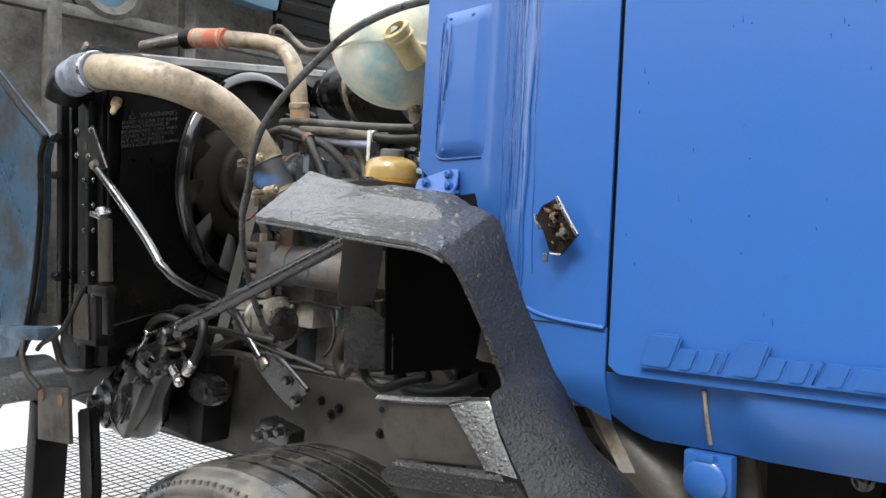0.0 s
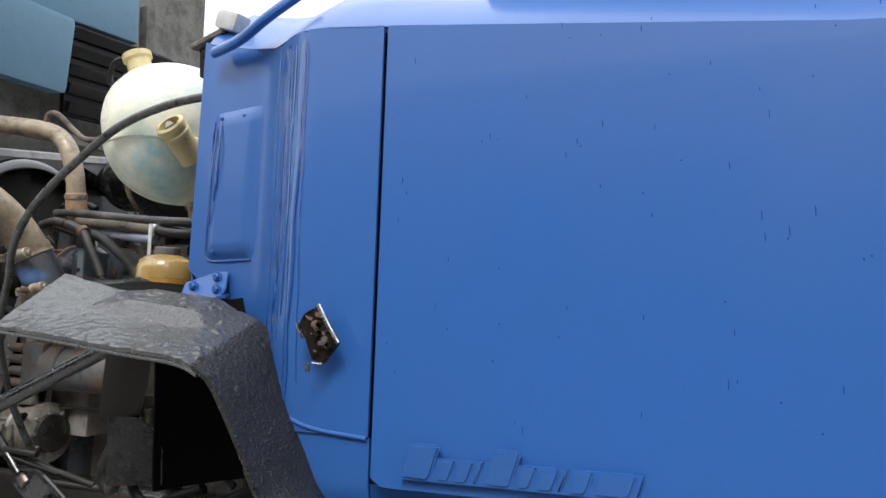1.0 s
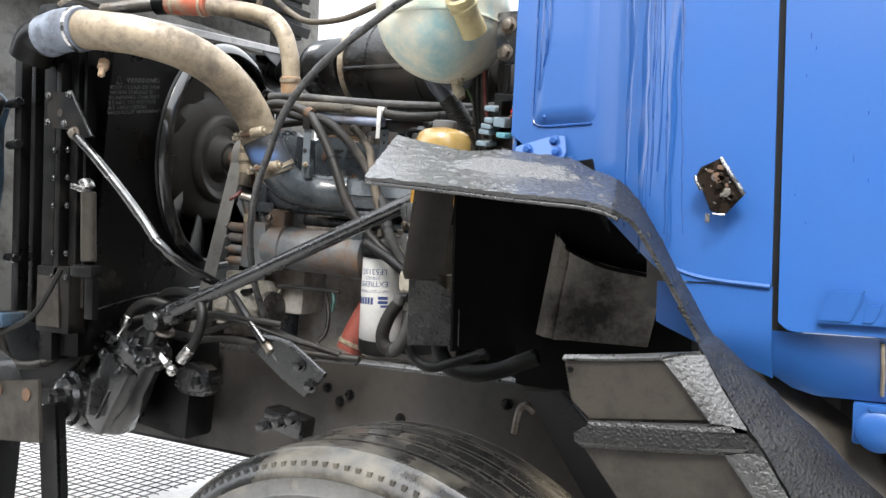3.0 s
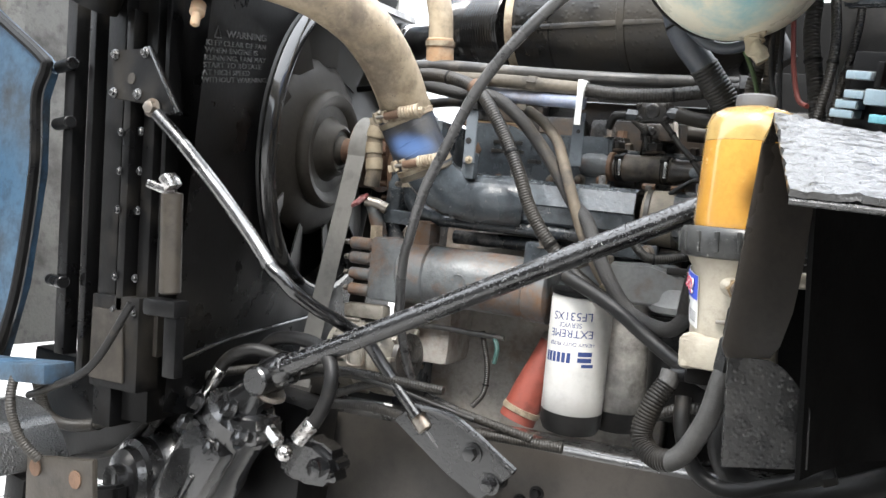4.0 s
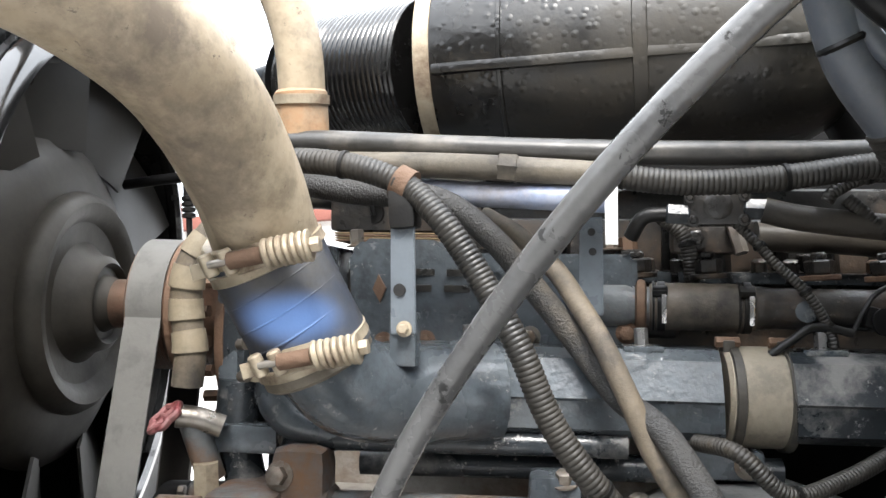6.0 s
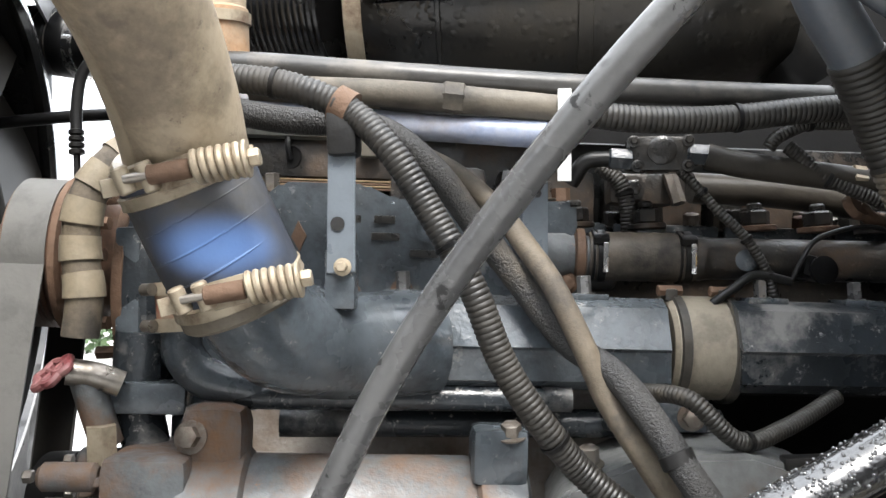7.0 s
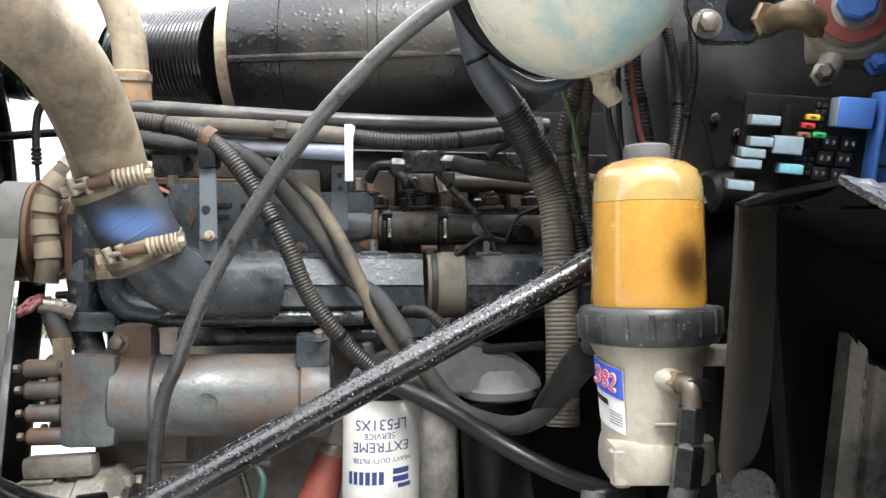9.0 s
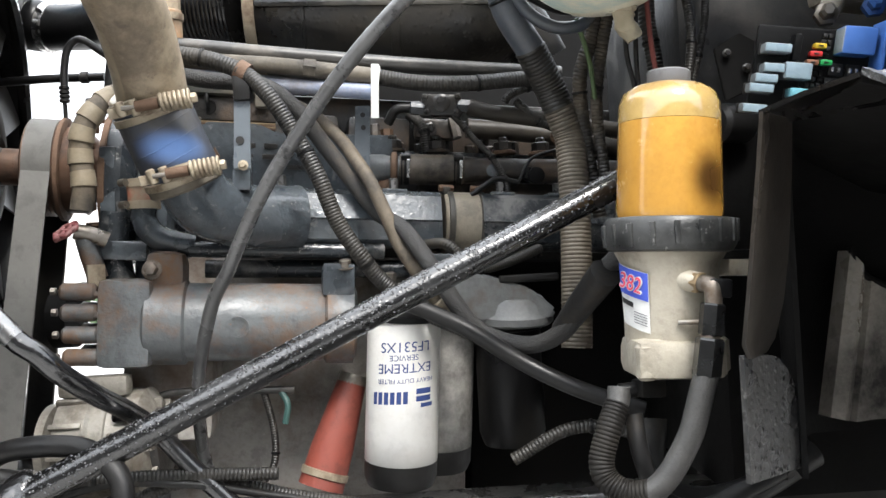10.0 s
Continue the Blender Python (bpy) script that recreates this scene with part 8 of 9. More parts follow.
# ---- firewall side: fuse block, compressor fittings ----
def fuse_block():
    t = thing("fuse_block", "black fuse and relay block with coloured fuses in a blue housing", "fuse box", (-0.47, -0.66, 1.5))
    o = Vector((-0.524, -0.722, 1.549))
    ux, uz, out = Vector((0.964, -0.203, -0.175)), Vector((0.139, -0.178, 0.974)), Vector((-0.228, -0.963, -0.143))
    def on(u, v, d=0.0):
        return o + ux * u + uz * v + out * d
    turn = Matrix((ux, -out, uz)).transposed()
    turn = tuple(math.degrees(a) for a in turn.to_euler())
    part("base", box(on(0.012, -0.008, -0.03), (0.16, 0.014, 0.105), turn, 0.003), BLACK, t)
    for u, v, m, w in ((-0.0483, 0.0155, RELAY_G, 0.03), (-0.0496, -0.0071, RELAY_G, 0.024), (-0.0564, -0.0193, RELAY_G, 0.026), (-0.06, -0.0308, RELAY_G, 0.028), (-0.0645, -0.0546, RELAY_G, 0.028), (-0.023, -0.0085, RELAY_G, 0.03), (-0.0167, -0.033, CYAN, 0.024)):
        tall = 0.019 if u == -0.023 else 0.0105
        r = part("relay", box(on(u, v, -0.008), (w, 0.036, tall), turn, 0.0018), m, t)
        part("relay_top", box(on(u, v, 0.0105), (w - 0.002, 0.004, tall - 0.0016), turn, 0.0014), CYAN if m is CYAN else RELAY_W, r)
        part("relay_foot", box(on(u, v, -0.0235), (w + 0.003, 0.008, tall + 0.002), turn, 0.001), SOOT, r)
    part("post_row", box(on(-0.027, 0.018, -0.008), (0.008, 0.03, 0.03), turn, 0.002), BLACK, t)
    for u, v, m in ((0.0, 0.0226, YEL_P), (-0.0035, 0.0135, RED_P), (0.0085, 0.0045, GRN_P), (-0.006, 0.0035, FUSE_BR)):
        fu = part("fuse", box(on(u, v, -0.012), (0.0135, 0.016, 0.0062), turn, 0.002), m, t)
        part("blade_slot", box(on(u, v, -0.0035), (0.005, 0.002, 0.0018), turn, 0.0004), SOOT, fu)
    br = part("big_relay", box(on(0.036, 0.0295, -0.006), (0.036, 0.04, 0.031), turn, 0.003), RELAY_B, t, "blue relay with a grey side")
    part("relay_side", box(on(0.0195, 0.0295, -0.005), (0.003, 0.037, 0.028), turn, 0.001), RELAY_G, br)
    hs = part("housing", box(on(0.082, 0.006, -0.018), (0.04, 0.04, 0.092), turn, 0.004), RELAY_B, t, "blue plastic housing")
    part("housing_lip", box(on(0.0605, 0.006, -0.004), (0.0045, 0.052, 0.094), turn, 0.0015), RELAY_B, hs)
    part("housing_rib", box(on(0.101, 0.006, -0.004), (0.003, 0.012, 0.088), turn, 0.001), RELAY_B, hs)
    clip = part("latch", box(on(0.081, 0.013, 0.004), (0.026, 0.006, 0.026), turn, 0.0015), BLUE, hs)
    part("latch_tongue", box(on(0.081, 0.013, 0.0085), (0.015, 0.005, 0.008), turn, 0.001), RELAY_W, clip)
    for v in (0.036, -0.022):
        part("latch_slot", box(on(0.073, v, 0.002), (0.012, 0.003, 0.004), turn, 0.0006), SOOT, hs)
    # open sockets: dark cells with bright terminals
    for i in range(2):
        for j in range(3):
            c = part("socket", box(on(0.0225 + 0.019 * i - 0.003 * j, -0.002 - 0.017 * j, -0.021), (0.015, 0.008, 0.014), turn, 0.001), SOOT, t)
            for du in (-0.0035, 0.0035):
                part("terminal", box(on(0.0225 + 0.019 * i - 0.003 * j + du, -0.002 - 0.017 * j, -0.0165), (0.0032, 0.002, 0.0055), turn, 0.0005), CHROME, c)
    for j in range(11):
        for i in range(4):
            if j > 4 or i > 1:
                part("fuse_cell", box(on(-0.006 + 0.0062 * i - 0.0008 * j, 0.036 - 0.0072 * j, -0.0215), (0.0048, 0.007, 0.005), turn, 0.0006), SOOT if (3 * i + j) % 4 else BLACK, t)
    # metal bracket above with blue caps
    t = thing("air_fittings", "dark bracket with brass fittings and blue cap nuts on the firewall", "fittings", (-0.45, -0.6, 1.67))
    part("bracket", plate([(-0.615, 1.72), (-0.6, 1.682), (-0.54, 1.678), (-0.51, 1.7), (-0.5, 1.79), (-0.615, 1.79)], "y", -0.62, 0.012, bev=0.003), ENGINE_DK2, t)
    part("bracket_hole", lathe([(0.016, 0), (0.026, 0.0), (0.028, 0.003), (0.016, 0.003)], (-0.54, -0.622, 1.722), (0, -1, 0), 24), BLACK, t)
    for x, z in ((-0.592, 1.704), (-0.585, 1.76)):
        part("bolt", bolt((x, -0.621, z), (0, -1, 0), 0.012, 0.012), STEEL, t)
    part("manifold_block", box((-0.41, -0.6, 1.69), (0.11, 0.05, 0.09), (0, 5, 10), 0.02), SILVER, t)
    part("arm", tube([(-0.445, -0.62, 1.675), (-0.452, -0.625, 1.65), (-0.462, -0.625, 1.634)], 0.014, 12), SILVER, t)
    part("arm", tube([(-0.39, -0.62, 1.67), (-0.382, -0.625, 1.655), (-0.37, -0.625, 1.648)], 0.02, 12), SILVER, t)
    disc = part("round_valve", lathe([(0.03, 0), (0.055, 0.004), (0.057, 0.012), (0.05, 0.02), (0.045, 0.018), (0.04, 0.03), (0.02, 0.034)], (-0.428, -0.625, 1.704), (-0.2, -1, 0), 36), SILVER, t)
    part("blue_insert", rod((-0.434, -0.655, 1.706), (-0.439, -0.675, 1.706), 0.022, seg=8, bev=0.003), RELAY_B, disc)
    part("red_ring", lathe([(0.0405, 0), (0.0425, 0.002), (0.0425, 0.004), (0.0405, 0.005)], (-0.434, -0.652, 1.705), (-0.2, -1, 0), 30), RED_RUB, disc)
    part("brass_elbow", tube([(-0.515, -0.62, 1.703), (-0.505, -0.645, 1.703), (-0.488, -0.65, 1.697), (-0.466, -0.63, 1.69)], 0.016, 14), BRASS, t)
    part("brass_nut", rod((-0.52, -0.625, 1.704), (-0.528, -0.6, 1.708), 0.022, seg=6, bev=0.003), BRASS, t)
    for x, z, m in ((-0.464, 1.632, STEEL), (-0.402, 1.641, RELAY_B), (-0.372, 1.648, STEEL), (-0.345, 1.684, RELAY_B), (-0.334, 1.7, RELAY_B)):
        part("cap_nut", lathe([(0.011, 0), (0.015, 0.002), (0.015, 0.014), (0.010, 0.016), (0.010, 0.03), (0.006, 0.034)], (x, -0.625, z), (-0.3, -1, 0.0), 6), m, t)
        part("neck", rod((x, -0.627, z), (x + 0.01, -0.6, z + 0.02), 0.008, seg=10), SILVER, t)
    t = thing("heater_stub", "black round heater pipe stub on the firewall", "pipe", (-0.6, -0.6, 1.52))
    part("stub", lathe([(0.02, 0), (0.026, 0.006), (0.026, 0.05), (0.02, 0.056)], (-0.545, -0.56, 1.51), (-0.9, -0.4, 0), 24), RUBBER, t)
    # black backdrop added on the far side to keep bright sky out of gaps
    t = thing("heat_shield", "black backdrop added behind the engine to hide bright sky", "heat shield", (-0.5, 0.33, 1.7))
    part("shield", box((-0.69, 0.36, 1.7), (1.18, 0.06, 0.52), bev=0.02), MATT_BLACK, t)
    t = thing("firewall_clutter", "black heater box mounted on the firewall", "heater box", (-0.4, -0.4, 1.6))
    part("box", box((-0.42, -0.3, 1.68), (0.4, 0.44, 0.3), bev=0.02), FIREWALL, t)
    part("lower_box", box((-0.42, -0.2, 1.25), (0.34, 0.7, 0.5), bev=0.02), MATT_BLACK, t)
    t = thing("loom_clip", "cream fabric wrap tied round the wires", "clip", (-0.69, -0.55, 1.68))
    bm = tube([(-0.712, -0.6, 1.672), (-0.716, -0.604, 1.655), (-0.712, -0.603, 1.64), (-0.703, -0.6, 1.622)], (0.014, 0.011), 18, 10)
    for v in bm.verts:
        v.co += Vector((noise.noise(v.co * 70), noise.noise(v.co * 70 + Vector((5, 0, 0))), noise.noise(v.co * 70 + Vector((0, 5, 0))))) * 0.007
    part("wrap", bm, CREAM_CLOTH, t)
    part("tie", lathe([(0.012, -0.003), (0.0145, 0.0), (0.012, 0.003)], (-0.714, -0.602, 1.653), (0.2, 0, 1), 16), CREAM_CLOTH, t)

fuse_block()


# ---- steering gear and the clutter below the radiator ----
def steering_gear():
    t = thing("steering_gear", "greasy black power steering gear bolted to the frame rail", "steering gear", (-1.55, -0.66, 0.8))
    ax = Vector((-0.55, 0.0, -0.84)).normalized()
    p = Vector((-1.53, -0.715, 1.035))
    part("housing", lathe([(0.03, 0), (0.05, 0.006), (0.055, 0.02), (0.07, 0.026), (0.07, 0.05), (0.06, 0.055), (0.062, 0.13), (0.068, 0.16), (0.066, 0.26), (0.05, 0.28)], p, ax, 30), BLACK_WET, t)
    part("front_face", box(p + ax * 0.17 + Vector((0, -0.045, 0)), (0.1, 0.05, 0.2), (0, 33, 0), 0.012), BLACK_WET, t)
    part("cast_strip", box(p + ax * 0.2 + Vector((0.02, -0.073, 0)), (0.012, 0.006, 0.09), (0, 33, 0), 0.002), BLACK_WET, t)
    part("valve_neck", lathe([(0.04, -0.01), (0.044, 0.0), (0.03, 0.03), (0.028, 0.05), (0.022, 0.055), (0.022, 0.07)], p, -ax, 24), BLACK_WET, t)
    for q in ((-1.625, 0.99), (-1.492, 0.985), (-1.56, 0.955), (-1.52, 1.03), (-1.6, 1.03)):
        part("flange_bolt", bolt((q[0], -0.775, q[1]), (-0.2, -0.85, 0.45), 0.013, 0.014), BLACK_WET, t)
    part("flange", box((-1.558, -0.735, 0.99), (0.19, 0.07, 0.05), (0, -4, 0), 0.015), BLACK_WET, t)
    part("sector_housing", lathe([(0.05, 0), (0.095, 0.01), (0.1, 0.08), (0.09, 0.1), (0.075, 0.11), (0.072, 0.135), (0.06, 0.14), (0.055, 0.155), (0.03, 0.16), (0.028, 0.18), (0.01, 0.183)], (-1.77, -0.62, 0.85), (-0.15, -1, 0.05), 36), BLACK_WET, t)
    part("web", plate([(-1.8, 0.93), (-1.72, 1.0), (-1.62, 0.97), (-1.62, 0.8), (-1.75, 0.78)], "y", -0.7, 0.06, bev=0.015), BLACK_WET, t)
    part("pitman_arm", plate([(-1.84, 0.84), (-1.76, 0.86), (-1.74, 0.62), (-1.76, 0.5), (-1.81, 0.5), (-1.82, 0.62)], "y", -0.815, 0.03, bev=0.006), BLACK, t)
    part("shaft_joint", rod((-1.485, -0.76, 1.083), (-1.485, -0.7, 1.083), 0.026, bev=0.004), BLACK_WET, t)
    part("joint_yoke", lathe([(0.026, -0.03), (0.03, -0.025), (0.03, 0.02), (0.024, 0.028)], (-1.468, -0.712, 1.098), (0.85, 0.3, 0.39), 18), BLACK_WET, t)
    part("joint_ring", lathe([(0.03, -0.005), (0.034, 0), (0.03, 0.005)], (-1.49, -0.715, 1.06), ax, 22), STEEL, t)
    part("mount", box((-1.62, -0.57, 0.9), (0.26, 0.1, 0.26), (0, 6, 0), 0.015), BLACK, t)
    part("mount_arm", plate([(-1.5, 0.975), (-1.43, 0.972), (-1.385, 0.95), (-1.375, 0.915), (-1.4, 0.89), (-1.47, 0.885), (-1.52, 0.9)], "y", -0.66, 0.06, bev=0.014), BLACK_WET, t)
    part("mount_bolt", bolt((-1.415, -0.655, 0.925), (-0.1, -1, 0.1), 0.017, 0.018), BLACK_WET, t)
    t = thing("steering_hose", "black hydraulic hose with bright crimped ends", "hose", (-1.5, -0.7, 1.0))
    part("hose", tube([(-1.612, -0.73, 1.06), (-1.585, -0.73, 1.1), (-1.555, -0.73, 1.12), (-1.521, -0.72, 1.13), (-1.48, -0.7, 1.12), (-1.45, -0.66, 1.1)], 0.0115, 14), RUBBER, t)
    part("crimp", rod((-1.626, -0.732, 1.04), (-1.592, -0.73, 1.09), 0.0125, bev=0.002), CHROME, t)
    part("ball", lathe([(0.004, -0.014), (0.012, -0.009), (0.015, 0), (0.012, 0.009), (0.004, 0.014)], (-1.631, -0.735, 1.032), (0, -1, 0), 16), CHROME, t)
    part("nut", rod((-1.618, -0.73, 1.022), (-1.59, -0.725, 1.012), 0.013, seg=6, bev=0.002), CHROME, t)
    t = thing("steering_hose", "black hydraulic hose with bright crimped ends", "hose", (-1.42, -0.72, 1.0))
    part("hose", tube([(-1.39, -0.73, 1.0), (-1.362, -0.725, 1.045), (-1.35, -0.72, 1.085), (-1.36, -0.71, 1.125), (-1.405, -0.7, 1.152), (-1.482, -0.7, 1.153), (-1.535, -0.69, 1.125)], 0.0125, 14), RUBBER, t)
    part("crimp", rod((-1.402, -0.735, 0.99), (-1.375, -0.728, 1.025), 0.0145, bev=0.002), CHROME, t)
    part("elbow", rod((-1.47, -0.735, 1.0), (-1.44, -0.737, 0.98), 0.0125, seg=6, bev=0.002), CHROME, t)
    part("ball", lathe([(0.004, -0.014), (0.012, -0.009), (0.015, 0), (0.012, 0.009), (0.004, 0.014)], (-1.425, -0.74, 0.967), (0, -1, 0), 16), CHROME, t)
    for pts, r, rib in (([(-1.9, -0.9, 1.02), (-1.8, -0.93, 1.05), (-1.7, -0.92, 1.1), (-1.63, -0.9, 1.21)], 0.007, 0),
                        ([(-2.19, -0.74, 0.778), (-2.0, -0.73, 0.85), (-1.89, -0.72, 0.881), (-1.778, -0.72, 0.968), (-1.7, -0.72, 1.03), (-1.6, -0.7, 1.08)], 0.007, 0),
                        ([(-2.1, -0.76, 1.017), (-2.06, -0.75, 0.93), (-1.93, -0.75, 0.933), (-1.8, -0.74, 0.988), (-1.74, -0.74, 1.0)], 0.0125, 0.0015),
                        ([(-1.9, -0.72, 0.795), (-1.792, -0.72, 0.932), (-1.688, -0.72, 1.042), (-1.63, -0.71, 1.071), (-1.5, -0.66, 1.095), (-1.36, -0.64, 1.1), (-1.2, -0.6, 1.085)], 0.0085, 0.001),
                        ([(-1.42, -0.64, 1.05), (-1.32, -0.62, 1.085), (-1.25, -0.6, 1.075), (-1.18, -0.58, 1.05), (-1.05, -0.56, 1.02)], 0.008, 0.001),
                        ([(-1.5, -0.66, 1.07), (-1.4, -0.65, 1.095), (-1.3, -0.63, 1.085), (-1.22, -0.6, 1.06), (-1.15, -0.58, 1.04)], 0.005, 0),
                        ([(-1.45, -0.62, 1.03), (-1.35, -0.6, 1.035), (-1.2, -0.58, 1.02), (-1.0, -0.55, 1.012)], 0.009, 0.001)):
        line_thing("brake_line", "thin black line in the clutter under the radiator", "hose", pts, r, LOOM if rib else RUBBER, 10, rib=rib, pitch=0.0048)
    t = thing("plug", "lime green plug end of a loose lead", "plug", (-1.905, -0.73, 0.79))
    part("shell", rod((-1.908, -0.725, 0.785), (-1.895, -0.72, 0.803), 0.013, seg=12, bev=0.003), PLUG_G, t)
    t = thing("hose_end", "bright crimped fitting on the line from the radiator", "fitting", (-1.75, -0.74, 1.0))
    part("crimp", rod((-1.775, -0.742, 0.995), (-1.705, -0.738, 1.02), 0.0125, bev=0.002, seg=12), STAYROD, t)
    t = thing("drag_link", "black steering drag link to the front wheel", "rod", (-1.3, -0.8, 0.55))
    part("link", tube([(-1.68, -0.83, 0.53), (-1.2, -0.82, 0.6), (-0.75, -0.8, 0.62)], 0.02, 14), BLACK, t)
    part("ball_end", lathe([(0.01, -0.03), (0.03, -0.02), (0.035, 0.0), (0.03, 0.02), (0.01, 0.03)], (-1.68, -0.83, 0.53), (0, 0, 1), 18), BLACK, t)
    t = thing("tow_bracket", "rusty black bracket plate with two holes on the frame end", "bracket", (-1.8, -0.85, 0.8))
    part("plate", plate([(-1.9, 0.91), (-1.71, 0.935), (-1.70, 0.78), (-1.9, 0.76)], "y", -0.9, 0.01, bev=0.002), MUD, t)
    for x in (-1.87, -1.755):
        part("hole_rim", lathe([(0.008, 0), (0.016, 0.0), (0.016, 0.002), (0.008, 0.002)], (x, -0.901, 0.893), (0, -1, 0), 18), RUSTY, t)
    t = thing("shackle", "black bolted spring clamp on the frame rail", "bracket", (-1.2, -0.62, 0.85))
    part("body", box((-1.17, -0.6, 0.85), (0.12, 0.06, 0.05), (0, 10, 0), 0.01), BLACK_WET, t)
    for dx in (-0.05, 0.0, 0.04):
        part("stud", bolt((-1.17 + dx, -0.632, 0.855 + dx * 0.3), (0, -1, 0), 0.012, 0.02), BLACK_WET, t)
    t = thing("rail_hook", "bright bent rod on the frame rail", "hook", (-0.55, -0.52, 0.93))
    part("hook", tube([(-0.6, -0.53, 0.89), (-0.585, -0.54, 0.94), (-0.57, -0.54, 0.955), (-0.555, -0.53, 0.94)], 0.008, 10), STEEL, t)
    t = line_thing("crossover_hose", "thick black hose loop on the frame rail", "hose", [(-0.73, -0.62, 1.13), (-0.735, -0.63, 1.07), (-0.70, -0.63, 1.03), (-0.62, -0.62, 1.03), (-0.52, -0.6, 1.07)], 0.018, RUBBER, 16)


placed(steering_gear, (0.015, -0.01, 0.008))


# ---- underside clutter behind the wheel ----
def under_cab():
    t = thing("air_tank", "black air tank and brackets under the cab", "air tank", (0.6, -0.6, 0.9))
    part("tank", rod((0.25, -0.6, 0.92), (1.2, -0.6, 0.92), 0.14, bev=0.03, seg=28), BLACK, t)
    for x in (0.3, 0.5):
        part("strap", lathe([(0.141, -0.02), (0.145, -0.018), (0.145, 0.018), (0.141, 0.02)], (x, -0.6, 0.92), (1, 0, 0), 32), BLACK, t)
    t = thing("under_cab_panel", "black bolted panel under the cab floor", "panel", (0.5, -0.53, 0.9))
    part("panel", box((0.55, -0.53, 0.9), (1.0, 0.012, 0.4), bev=0.003), BLACK, t)
    for i in range(4):
        for z in (0.82, 1.0):
            part("bolt", bolt((0.2 + i * 0.2, -0.537, z), (0, -1, 0), 0.012, 0.012), BLACK_WET, t)
    t = thing("coiled_air_line", "red coiled air line hanging under the cab", "hose", (0.66, -0.8, 0.98))
    n = 90
    part("coil", tube([(0.62 + 0.0018 * k, -0.8 + 0.035 * math.cos(k * 0.42), 1.085 + 0.035 * math.sin(k * 0.42)) for k in range(n)], 0.007, 8, 2), RED_RUB, t)
    for x, z in ((0.42, 0.98), (0.72, 1.0), (1.0, 0.96)):
        t = thing("bracket", "black bolted bracket under the cab floor", "bracket", (x, -0.5, z), "floor brackets")
        part("plate", box((x, -0.62, z + 0.02), (0.06, 0.02, 0.2), (0, 6, 0), 0.004), BLACK, t)
        part("bolt", bolt((x, -0.632, z + 0.07), (0, -1, 0), 0.012, 0.014), BLACK_WET, t)
        part("bolt", bolt((x, -0.632, z - 0.03), (0, -1, 0), 0.012, 0.014), BLACK_WET, t)
    for pts, r in (([(0.3, -0.72, 1.1), (0.33, -0.74, 0.98), (0.31, -0.74, 0.9), (0.24, -0.72, 0.8)], 0.016), ([(0.55, -0.7, 1.1), (0.62, -0.73, 1.0), (0.7, -0.74, 0.93), (0.75, -0.72, 0.85)], 0.011), ([(0.5, -0.66, 1.09), (0.52, -0.68, 0.95), (0.49, -0.68, 0.85)], 0.013)):
        line_thing("air_hose", "black air hose hanging under the cab", "hose", pts, r, RUBBER, 12)
    line_thing("battery_cable", "dirty red cable end under the cab", "cable", [(0.2, -0.8, 0.86), (0.24, -0.82, 0.88), (0.29, -0.8, 0.89), (0.32, -0.75, 0.92), (0.30, -0.72, 1.0)], 0.01, REDWIRE, 10)


under_cab()


